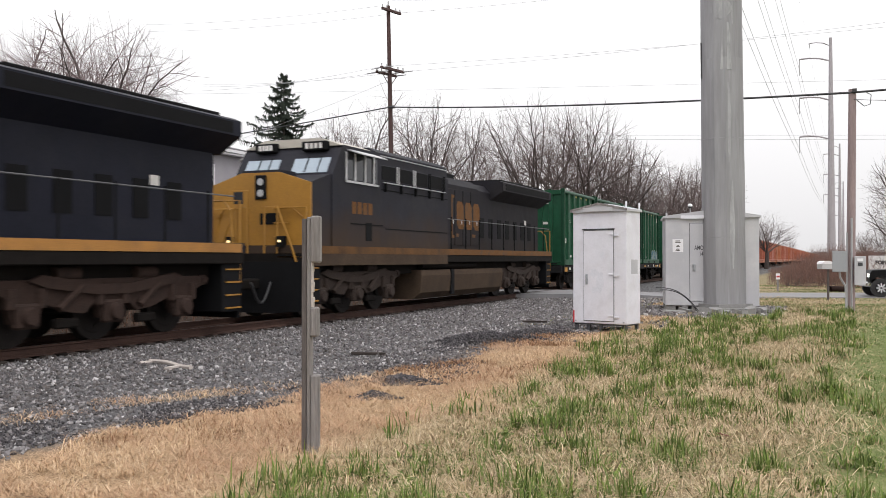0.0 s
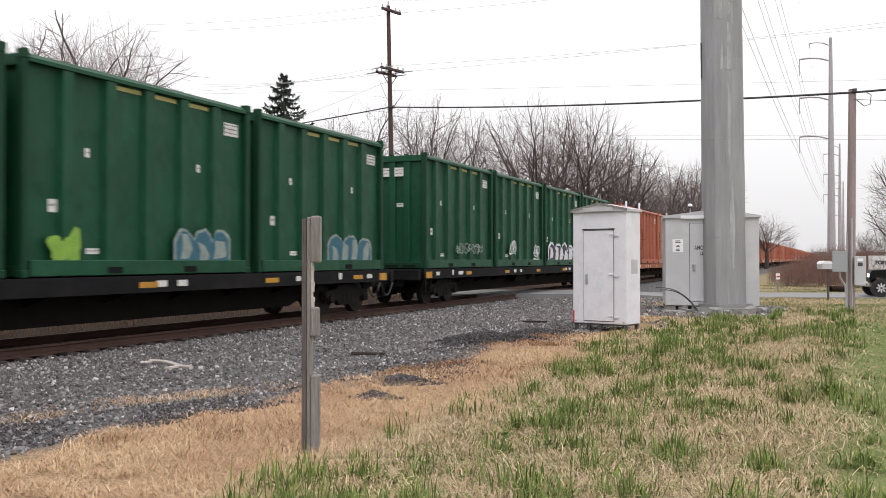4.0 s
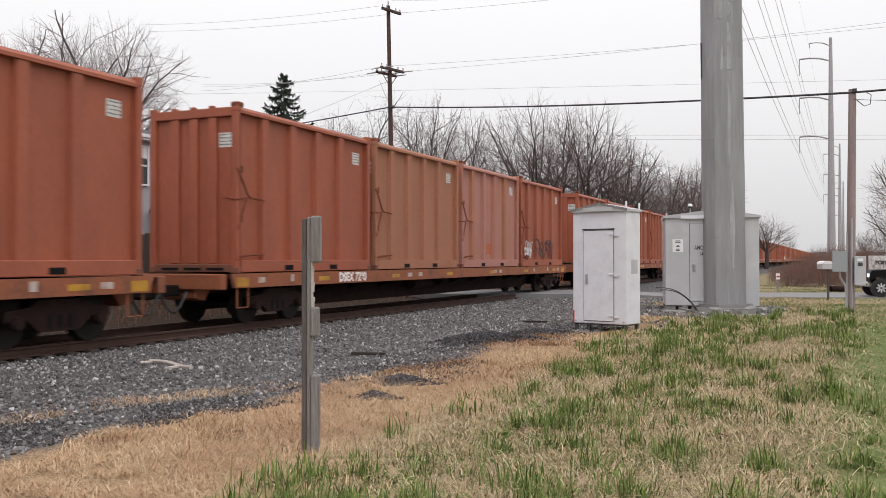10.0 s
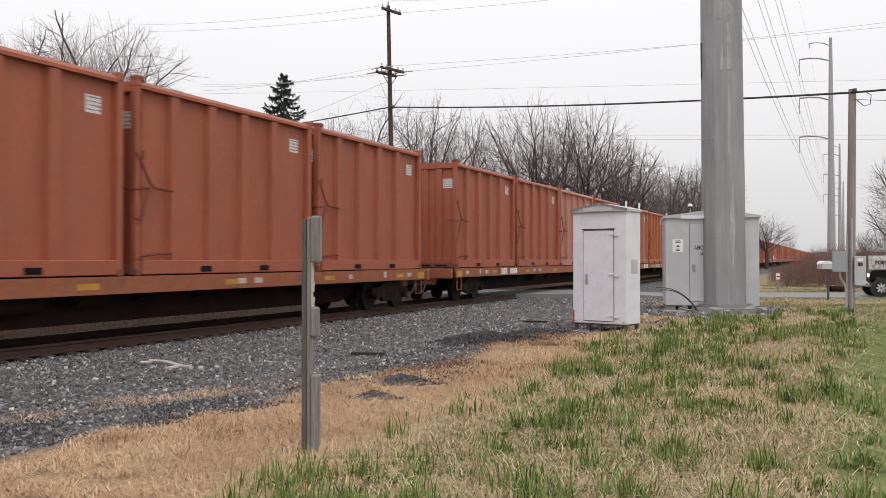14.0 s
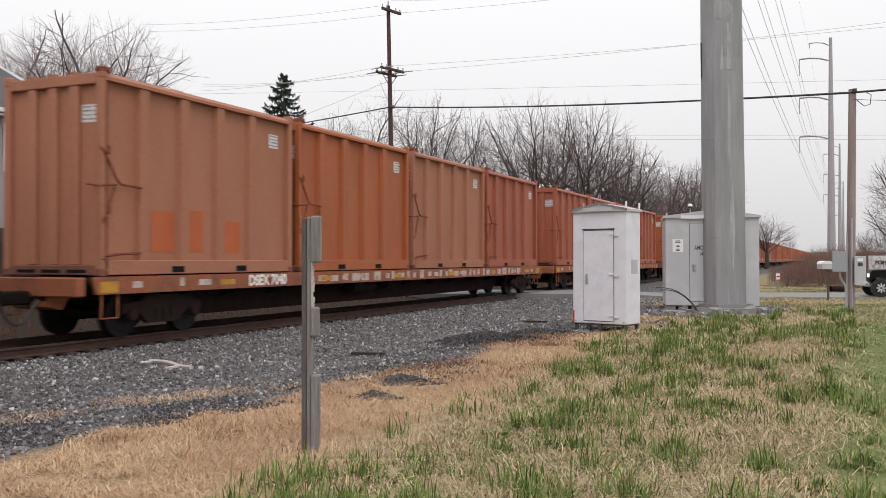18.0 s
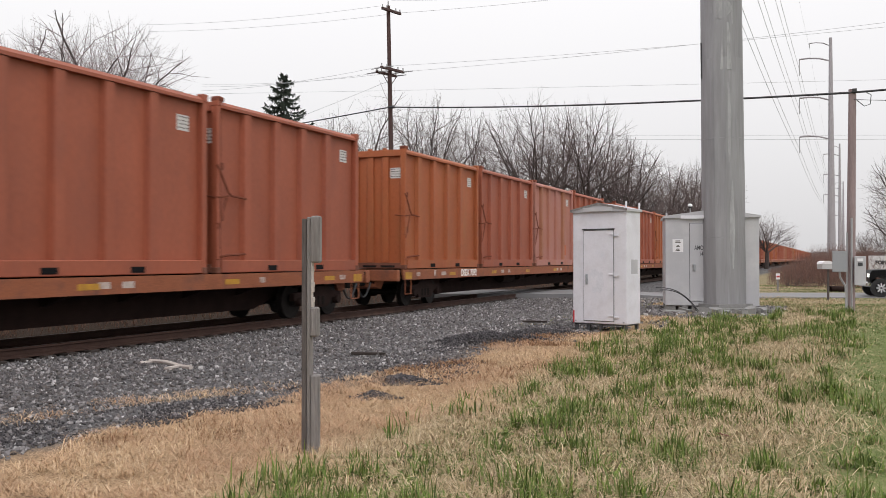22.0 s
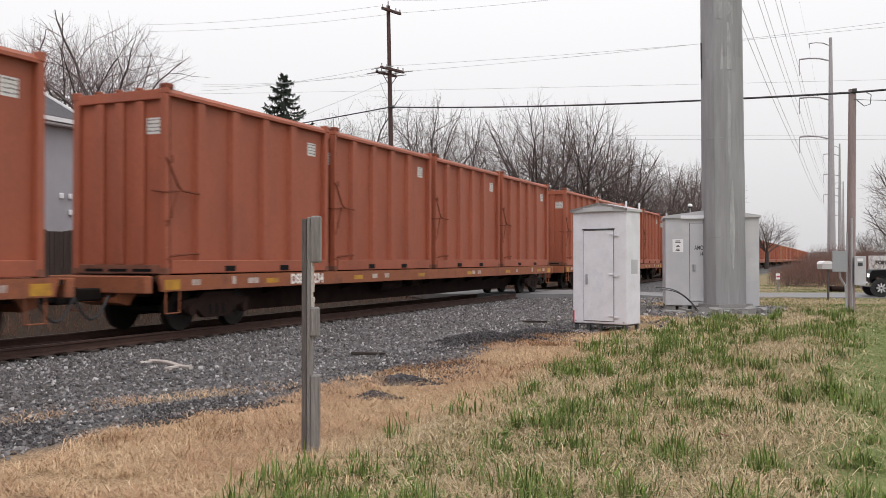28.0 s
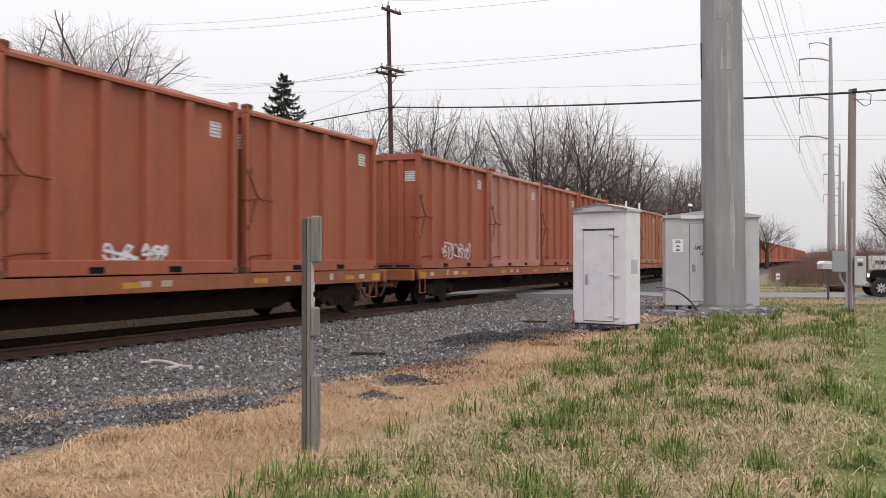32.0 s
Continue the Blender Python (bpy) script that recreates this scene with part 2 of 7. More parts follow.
M_TWIG_PALE = mat("pale_pinkish_twigs", (0.20, 0.15, 0.15), 0.95, var=0.25, scale=0.5, grain=10, bump=0.0)
M_NEEDLE = island_mat("dark_conifer_needles", [(0.017, 0.024, 0.018), (0.036, 0.046, 0.032), (0.026, 0.034, 0.025)])
M_BRUSH = island_mat("red_brown_brush", [(0.16, 0.085, 0.06), (0.26, 0.145, 0.10), (0.12, 0.075, 0.06)])
M_BRUSHWOOD = island_mat("red_brown_brushwood", [(0.15, 0.085, 0.07), (0.22, 0.13, 0.105), (0.10, 0.062, 0.055), (0.18, 0.10, 0.082)])
M_STONE = island_mat("crushed_stone", [(0.07, 0.066, 0.068), (0.21, 0.197, 0.20), (0.115, 0.107, 0.11), (0.28, 0.263, 0.263), (0.09, 0.082, 0.082), (0.155, 0.137, 0.13), (0.05, 0.047, 0.048), (0.50, 0.48, 0.48)])
M_CINDER = island_mat("black_cinders", [(0.04, 0.038, 0.042), (0.10, 0.092, 0.098), (0.066, 0.06, 0.064), (0.05, 0.046, 0.05), (0.15, 0.14, 0.14)])
# oil-dark stones, coloured darker still for the shade under the train
M_OILY_SHADED = island_mat("oily_ballast", [(0.03, 0.025, 0.023), (0.055, 0.045, 0.04), (0.022, 0.019, 0.018), (0.08, 0.067, 0.06)])
M_STRAW = island_mat("dry_straw", [(0.60, 0.42, 0.25), (0.48, 0.315, 0.18), (0.78, 0.61, 0.42), (0.34, 0.205, 0.12), (0.64, 0.46, 0.28)])
M_GRASSMIX = island_mat("mixed_grass", [(0.10, 0.15, 0.035), (0.08, 0.125, 0.03), (0.46, 0.35, 0.20), (0.125, 0.175, 0.048), (0.36, 0.27, 0.145)])
M_DEADGRASS = island_mat("pale_dead_grass", [(0.54, 0.415, 0.255), (0.35, 0.255, 0.145), (0.74, 0.60, 0.415), (0.19, 0.135, 0.075), (0.48, 0.37, 0.215)])
M_BROWNWEED = island_mat("red_brown_dead_weed", [(0.30, 0.16, 0.085), (0.20, 0.10, 0.055), (0.38, 0.22, 0.12), (0.13, 0.07, 0.04)])
M_GRASS = island_mat("green_grass", [(0.08, 0.125, 0.026), (0.13, 0.185, 0.04), (0.055, 0.085, 0.024), (0.20, 0.27, 0.058), (0.10, 0.15, 0.032), (0.36, 0.30, 0.16)])
M_LAWN = island_mat("mown_grass_blades", [(0.08, 0.13, 0.035), (0.13, 0.175, 0.055), (0.26, 0.25, 0.115), (0.10, 0.15, 0.04), (0.17, 0.21, 0.072), (0.115, 0.165, 0.045)])
M_TANMAT = island_mat("matted_reddish_straw", [(0.55, 0.36, 0.225), (0.42, 0.255, 0.15), (0.66, 0.47, 0.31), (0.31, 0.175, 0.105), (0.51, 0.335, 0.21)])
M_TYRE = mat("black_tyre", (0.02, 0.02, 0.021), 0.8)
M_TRUCKPAINT = mat("black_pickup_paint", (0.006, 0.006, 0.007), 0.45, var=0.1, bump=0, spec=0.12)
M_CHROME = mat("chrome", (0.7, 0.7, 0.72), 0.15, metal=1.0, var=0.05, bump=0)
M_RED = mat("red_paint", (0.45, 0.03, 0.04), 0.5)
M_GREYBOX = mat("grey_meter_box", (0.34, 0.35, 0.37), 0.5, metal=0.2, var=0.08)
M_DEADWOOD = mat("bleached_stick", (0.45, 0.40, 0.37), 0.9, var=0.2)
M_GRAF_WHITE = mat("white_spray", (0.66, 0.64, 0.66), 0.8, var=0.12, scale=5, stain=(0.20, 0.24, 0.22), stain_amt=0.95, stain_scale=7)
M_GRAF_BRIGHT = mat("fresh_white_spray", (0.70, 0.68, 0.70), 0.8, var=0.1, scale=5, stain=(0.5, 0.45, 0.44), stain_amt=0.7, stain_scale=4)
M_GRAF_TEALGREY = mat("dark_teal_spray", (0.04, 0.085, 0.11), 0.8, var=0.2, scale=5, stain=(0.14, 0.2, 0.24), stain_amt=0.8, stain_scale=1.6)
M_GRAF_PALETEAL = mat("pale_teal_spray", (0.48, 0.53, 0.56), 0.8, var=0.2, scale=5, stain=(0.2, 0.28, 0.33), stain_amt=0.8, stain_scale=2.2)
M_GRAF_DARK = mat("dark_spray", (0.03, 0.028, 0.032), 0.8, var=0.2, scale=5)
M_GRAF_BLUE = mat("teal_spray", (0.03, 0.11, 0.15), 0.8, var=0.2, scale=5)
M_GRAF_SLATE = mat("slate_spray", (0.035, 0.035, 0.055), 0.8, var=0.2, scale=5)
M_GRAF_GHOST = mat("thin_grey_spray", (0.22, 0.26, 0.24), 0.8, var=0.3, scale=5)
M_GRAF_LIME = mat("lime_spray", (0.20, 0.36, 0.05), 0.8, var=0.2, scale=5)
M_PATCH = mat("orange_touch_up", (0.43, 0.10, 0.03), 0.6, var=0.15)
M_BLUEPATCH = mat("grey_touch_up", (0.20, 0.12, 0.13), 0.7, var=0.15)


def ground_mat():
    """Bands along the railway: crushed stone, dry straw, mixed rough grass, mown lawn, each with ragged edges."""
    m = bpy.data.materials.new("trackside_ground")
    m.use_nodes = True
    n, l = m.node_tree.nodes, m.node_tree.links
    b = n["Principled BSDF"]
    b.inputs["Roughness"].default_value = 0.95
    b.inputs["Specular IOR Level"].default_value = 0.1
    tc = n.new("ShaderNodeTexCoord")
    sep = n.new("ShaderNodeSeparateXYZ")
    l.new(tc.outputs["Object"], sep.inputs[0])

    def noise_tex(scale, detail=6):
        t = n.new("ShaderNodeTexNoise")
        t.inputs["Scale"].default_value = scale
        t.inputs["Detail"].default_value = detail
        l.new(tc.outputs["Object"], t.inputs[0])
        return t.outputs[0]

    def ramp(src, cols):
        r = n.new("ShaderNodeValToRGB")
        r.color_ramp.elements[0].position, r.color_ramp.elements[1].position = 0.36, 0.64
        r.color_ramp.elements[0].color = (*cols[0], 1)
        r.color_ramp.elements[1].color = (*cols[1], 1)
        l.new(src, r.inputs[0])
        return r.outputs[0]

    def edge(at, width, wobble, across=None):
        """0 left of x = at, 1 right of it, with a ragged edge."""
        s = n.new("ShaderNodeMath")
        s.operation = "MULTIPLY_ADD"
        l.new(big, s.inputs[0])
        s.inputs[1].default_value = wobble
        l.new(across or sep.outputs[0], s.inputs[2])
        r = n.new("ShaderNodeMapRange")
        r.inputs[1].default_value = at + wobble / 2 - width
        r.inputs[2].default_value = at + wobble / 2 + width
        l.new(s.outputs[0], r.inputs[0])
        return r.outputs[0]

    def blend(a, c, f):
        x = n.new("ShaderNodeMix")
        x.data_type = "RGBA"
        l.new(f, x.inputs[0])
        l.new(a, x.inputs[6])
        l.new(c, x.inputs[7])
        return x.outputs[2]

    big = noise_tex(0.9)
    fine = noise_tex(55, 7)
    mid = noise_tex(5)
    stone = ramp(fine, ((0.04, 0.039, 0.04), (0.17, 0.165, 0.17)))
    straw = ramp(fine, ((0.13, 0.083, 0.05), (0.49, 0.34, 0.205)))
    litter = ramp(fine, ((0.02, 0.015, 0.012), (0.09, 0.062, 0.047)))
    rough_green = blend(ramp(mid, ((0.25, 0.195, 0.11), (0.10, 0.10, 0.042))), ramp(fine, ((0.07, 0.06, 0.03), (0.40, 0.315, 0.18))), mid)
    verge = blend(ramp(mid, ((0.30, 0.24, 0.15), (0.17, 0.16, 0.085))), ramp(fine, ((0.14, 0.12, 0.06), (0.34, 0.27, 0.17))), mid)
    lawn = blend(ramp(fine, ((0.065, 0.095, 0.03), (0.21, 0.23, 0.09))), ramp(mid, ((0.10, 0.135, 0.042), (0.25, 0.245, 0.115))), mid)
    # oily soil with the train's shade painted in, between the rails
    oily_shaded_ground = ramp(fine, ((0.014, 0.012, 0.011), (0.05, 0.042, 0.037)))
    stone = blend(blend(litter, oily_shaded_ground, edge(-14.0, 0.15, 0.1)), stone, edge(-12.3, 0.12, 0.12))
    # the ballast's edge swings out towards the cabinets
    across = sep.outputs[0]
    for y0, y1, out in ((7.5, 11.0, 0.75), (13.0, 18.0, 0.5)):
        mr = n.new("ShaderNodeMapRange")
        mr.interpolation_type = "SMOOTHSTEP"
        mr.inputs[1].default_value, mr.inputs[2].default_value = y0, y1
        mr.inputs[3].default_value, mr.inputs[4].default_value = 0.0, -out
        l.new(sep.outputs[1], mr.inputs[0])
        ad = n.new("ShaderNodeMath")
        l.new(across, ad.inputs[0])
        l.new(mr.outputs[0], ad.inputs[1])
        across = ad.outputs[0]
    c = blend(stone, straw, edge(-6.4, 0.35, 1.4, across))
    c = blend(c, rough_green, edge(-3.7, 0.5, 1.2))
    c = blend(c, lawn, edge(-0.2, 0.4, 0.7))
    # rough verge round the cabinets and beyond, but not on the ballast
    far = n.new("ShaderNodeMapRange")
    far.inputs[1].default_value, far.inputs[2].default_value = 21.0, 29.0
    l.new(sep.outputs[1], far.inputs[0])
    side = n.new("ShaderNodeMath")
    side.operation = "MULTIPLY"
    l.new(far.outputs[0], side.inputs[0])
    l.new(edge(-7.2, 0.6, 1.0), side.inputs[1])
    c = blend(c, verge, side.outputs[0])
    l.new(c, b.inputs["Base Color"])
    bp = n.new("ShaderNodeBump")
    bp.inputs["Strength"].default_value = 0.6
    bp.inputs["Distance"].default_value = 0.05
    l.new(fine, bp.inputs["Height"])
    l.new(bp.outputs[0], b.inputs["Normal"])
    return m


M_GROUND = ground_mat()

# ---------------------------------------------------------------- mesh helpers


def box(bm, x0, x1, y0, y1, z0, z1, bev=0.0):
    vs = [bm.verts.new((x, y, z)) for x in (x0, x1) for y in (y0, y1) for z in (z0, z1)]
    fs = [bm.faces.new([vs[i] for i in q]) for q in ((0, 1, 3, 2), (4, 6, 7, 5), (0, 4, 5, 1), (2, 3, 7, 6), (0, 2, 6, 4), (1, 5, 7, 3))]
    if bev > 0:
        es = list({e for f in fs for e in f.edges})
        bmesh.ops.bevel(bm, geom=es, offset=bev, segments=1, affect="EDGES", profile=0.5)
    return bm


def tube(bm, p0, p1, r0, r1=None, n=8, caps=True):
    r1 = r0 if r1 is None else r1
    p0, p1 = Vector(p0), Vector(p1)
    d = (p1 - p0).normalized()
    a = d.orthogonal().normalized()
    c = d.cross(a)
    lo, hi = [], []
    for i in range(n):
        t = 2 * math.pi * i / n
        o = a * math.cos(t) + c * math.sin(t)
        lo.append(bm.verts.new(p0 + o * r0))
        hi.append(bm.verts.new(p1 + o * r1))
    for i in range(n):
        f = bm.faces.new((lo[i], lo[(i + 1) % n], hi[(i + 1) % n], hi[i]))
        f.smooth = n > 6
    if caps:
        for ring in (bm.faces.new(lo[::-1]), bm.faces.new(hi)):
            for e in ring.edges:
                e.smooth = False
    return bm


def pipe(bm, pts, r, n=6):
    """One bent round bar through the points."""
    pts = [Vector(p) for p in pts]
    rings = []
    a = None
    for i, p in enumerate(pts):
        d = (pts[min(i + 1, len(pts) - 1)] - pts[max(i - 1, 0)]).normalized()
        a = d.orthogonal().normalized() if a is None else (a - d * a.dot(d)).normalized()
        c = d.cross(a)
        rings.append([bm.verts.new(p + (a * math.cos(2 * math.pi * k / n) + c * math.sin(2 * math.pi * k / n)) * r) for k in range(n)])
    for lo, hi in zip(rings, rings[1:]):
        for k in range(n):
            bm.faces.new((lo[k], lo[(k + 1) % n], hi[(k + 1) % n], hi[k]))
    bm.faces.new(rings[0][::-1])
    bm.faces.new(rings[-1])
    return bm


def prism(bm, pts, axis, a0, a1):
    """A polygon (pairs) pushed along an axis: 0: pairs are y,z; 1: pairs are x,z; 2: pairs are x,y."""
    def v(p, a):
        return {0: (a, p[0], p[1]), 1: (p[0], a, p[1]), 2: (p[0], p[1], a)}[axis]
    lo = [bm.verts.new(v(p, a0)) for p in pts]
    hi = [bm.verts.new(v(p, a1)) for p in pts]
    k = len(pts)
    bm.faces.new(lo[::-1])
    bm.faces.new(hi)
    for i in range(k):
        bm.faces.new((lo[i], lo[(i + 1) % k], hi[(i + 1) % k], hi[i]))
    bmesh.ops.recalc_face_normals(bm, faces=bm.faces[:])
    return bm


def ribbon(bm, pts, w, x):
    """One flat band of paint along the points, in the plane of a wall."""
    last = None
    for i, (a, b) in enumerate(pts):
        (c, d), (e, f) = pts[max(i - 1, 0)], pts[min(i + 1, len(pts) - 1)]
        t = Vector((e - c, f - d, 0))
        t = t.normalized() if t.length > 1e-6 else Vector((1, 0, 0))
        pair = (bm.verts.new((x + 0.00006 * i, a - t.y * w, b + t.x * w)), bm.verts.new((x + 0.00006 * i, a + t.y * w, b - t.x * w)))
        if last:
            bm.faces.new((last[0], pair[0], pair[1], last[1]))
        last = pair


def mesh_of(name, bm, material):
    me = bpy.data.meshes.new(name)
    bmesh.ops.recalc_face_normals(bm, faces=bm.faces[:])
    bm.to_mesh(me)
    bm.free()
    me.materials.append(material)
    return me


def part(name, bm, material, parent=None, label="", at=None):
    me = bm if isinstance(bm, bpy.types.Mesh) else mesh_of(name, bm, material)
    ob = new(name, me)
    ob.parent = parent
    if at is not None:
        ob.matrix_basis = at
    if label:
        ob["label"] = label
    return ob


def B(*boxes, bev=0.0):
    bm = bmesh.new()
    for b in boxes:
        box(bm, *b, bev=bev)
    return bm


def T(p0, p1, r0, r1=None, n=8):
    return tube(bmesh.new(), p0, p1, r0, r1, n)


def thing(name, m, label, category, group="", kind=""):
    ob = new(name)
    ob.empty_display_size = 0.2
    ob.matrix_basis = m
    return tagged(ob, label, category, group, kind)


def text_mesh(text, size, material, bold=0.0):
    cu = bpy.data.curves.new("lettering", "FONT")
    cu.body, cu.size, cu.extrude, cu.offset = text, size, 0.002, bold
    tmp = bpy.data.objects.new("lettering", cu)
    scene.collection.objects.link(tmp)
    bpy.context.view_layer.update()
    me = bpy.data.meshes.new_from_object(tmp.evaluated_get(bpy.context.evaluated_depsgraph_get()))
    bpy.data.objects.remove(tmp)
    bpy.data.curves.remove(cu)
    me.materials.clear()
    me.materials.append(material)
    return me


def soup(name, verts, faces, material, label, category, kind="stuff"):
    """Many small pieces in one mesh, from numpy arrays."""
    me = bpy.data.meshes.new(name)
    me.from_pydata(verts.reshape(-1, 3), [], faces)
    me.materials.append(material)
    return tagged(new(name, me), label, category, "", kind)
# ---------------------------------------------------------------- ground, road and track
TRACK_X = -13.14


def smooth(a, b, v):
    t = min(1.0, max(0.0, (v - a) / (b - a)))
    return t * t * (3 - 2 * t)


def gz(x, y):
    """Height of the ground; the top of the rails is 0."""
    z = -0.20
    z += 0.20 * smooth(9, 18, y) * smooth(-8.5, -4.5, x) * (1 - smooth(30, 37, y))
    z -= 0.02 * smooth(-11.0, -11.9, x) * smooth(-15.4, -14.6, x)
    z += 0.55 * smooth(-16.0, -19.0, x)
    z -= 0.35 * smooth(50, 90, y) * smooth(-17, -19, x)
    z -= 0.10 * math.exp(-((x + 4.75) ** 2 + (y - 18.8) ** 2) / 1.3)
    near = max(abs(x + 5), abs(y - 15))
    if near < 40:
        z += 0.035 * noise.noise((x * 0.6, y * 0.6, 0)) * smooth(-11.2, -9.5, x)
    return z


def build_ground():
    xs = np.concatenate([[-2500, -900, -400, -200, -110, -70, -50, -40], np.arange(-34, 12, 0.5), [13, 15, 18, 24, 34, 50, 80, 150, 400, 1000, 2500]])
    ys = np.concatenate([[-1500, -500, -200, -80, -40, -20, -8], np.arange(-3, 45, 0.6), [46, 48, 52, 56, 62, 70, 80, 90, 110, 150, 220, 330, 500, 900, 1600, 3500]])
    vs = np.array([(x, y, gz(x, y)) for y in ys for x in xs])
    k = len(xs)
    fs = [(j * k + i, j * k + i + 1, (j + 1) * k + i + 1, (j + 1) * k + i) for j in range(len(ys) - 1) for i in range(k - 1)]
    ob = soup("ground", vs, fs, M_GROUND, "trackside ground of crushed stone, dry straw and spring grass", "ground", "structure")
    for p in ob.data.polygons:
        p.use_smooth = True


build_ground()

RX, RY = math.cos(radians(23.6)), math.sin(radians(23.6))


def along(depth, side, z=0.0):
    """A place by its distance ahead and to the side of the spot where the camera stands."""
    return Vector((-RY * depth + RX * side, RX * depth + RY * side, z))


def build_road():
    bm = bmesh.new()
    rows = []
    for s in np.linspace(-70, 80, 61):
        mid = along(40.6, s)
        zc = -0.16 + 0.15 * (1 - smooth(3.2, 7.0, abs(mid.x - TRACK_X)))
        zc = max(zc, gz(mid.x, mid.y) + 0.012) if mid.x < -17 else zc
        a, b = along(37.9, s, zc), along(43.4, s, zc)
        rows.append((bm.verts.new(a), bm.verts.new(b), bm.verts.new((a.x, a.y, zc - 0.3)), bm.verts.new((b.x, b.y, zc - 0.3))))
    for p, q in zip(rows, rows[1:]):
        bm.faces.new((p[0], p[1], q[1], q[0]))
        bm.faces.new((p[2], p[0], q[0], q[2]))
        bm.faces.new((p[1], p[3], q[3], q[1]))
    tagged(new("road", mesh_of("road", bm, M_ROAD)), "worn grey asphalt road over the level crossing", "road", "", "structure")


build_road()


def build_track():
    track = thing("railway_track", pose(TRACK_X, 0, 0), "rusty railway track on crushed stone ballast", "railway track", "", "structure")
    prof = [(-0.075, -0.17), (0.075, -0.17), (0.075, -0.155), (0.012, -0.13), (0.012, -0.045), (0.036, -0.035), (0.036, -0.006), (0.026, 0), (-0.026, 0), (-0.036, -0.006), (-0.036, -0.035), (-0.012, -0.045), (-0.012, -0.13), (-0.075, -0.155)]
    for sx in (-0.7525, 0.7525):
        rail = part("rail", prism(bmesh.new(), [(sx + a, b) for a, b in prof], 1, -120, 900), M_RAIL, track)
        part("running_band", B((sx - 0.024, sx + 0.024, -120, 900, 0.0, 0.002)), M_RAILTOP, rail, "worn steel running band")
    tie = mesh_of("sleeper", B((-0.98, 0.98, -0.115, 0.115, -0.33, -0.168), bev=0.012), M_TIE)
    plate = mesh_of("tie_plate", B((-0.17, 0.17, -0.09, 0.09, -0.0025, 0.012)), M_RAIL)
    for i in range(150):
        y = -12 + i * 0.495
        t = part("sleeper", tie, None, track, at=pose(0, y, 0, 0, 0, random.uniform(-0.6, 0.6)))
        if 6 < y < 26:
            part("tie_plate", plate, None, t, at=pose(0.7525, 0, -0.168))


build_track()


def rocks(rng, x, y, z, r):
    """Irregular octahedra: arrays of places and radii to one soup."""
    k = len(x)
    base = np.array([(1, 0, 0), (0, 1, 0), (-1, 0, 0), (0, -1, 0), (0.1, 0.1, 0.8), (0, 0, -0.7)])
    v = base[None] * r[:, None, None] * rng.uniform(0.6, 1.35, (k, 6, 1))
    q = rng.normal(0, 1, (k, 4))
    q /= np.linalg.norm(q, axis=1)[:, None]
    w, a, b, c = q.T
    turn = np.stack([1 - 2 * (b * b + c * c), 2 * (a * b - c * w), 2 * (a * c + b * w), 2 * (a * b + c * w), 1 - 2 * (a * a + c * c), 2 * (b * c - a * w), 2 * (a * c - b * w), 2 * (b * c + a * w), 1 - 2 * (a * a + b * b)], -1).reshape(k, 3, 3)
    v = np.einsum("kij,kvj->kvi", turn, v)
    v += np.stack([x, y, z], -1)[:, None]
    tri = np.array([(0, 1, 4), (1, 2, 4), (2, 3, 4), (3, 0, 4), (1, 0, 5), (2, 1, 5), (3, 2, 5), (0, 3, 5)])
    f = (tri[None] + 6 * np.arange(k)[:, None, None]).reshape(-1, 3)
    return v, f.tolist()


def field(rng, count, x0, x1, y0, y1, power=2.0):
    """Places between two lines along the track, denser near the camera."""
    y = y0 + (y1 - y0) * rng.random(count) ** power
    x = rng.uniform(x0, x1, count)
    return x, y


def ragged(x, y, amp=0.9, f=0.35):
    return np.array([noise.noise((a * f, b * f, 3.7)) for a, b in zip(x, y)]) * amp


def ballast_edge(y):
    """Where the crushed stone ends; it swings out towards the cabinets."""
    u, v = np.clip((y - 7.5) / 3.5, 0, 1), np.clip((y - 13.0) / 5.0, 0, 1)
    return -6.5 + 0.75 * u * u * (3 - 2 * u) + 0.5 * v * v * (3 - 2 * v)


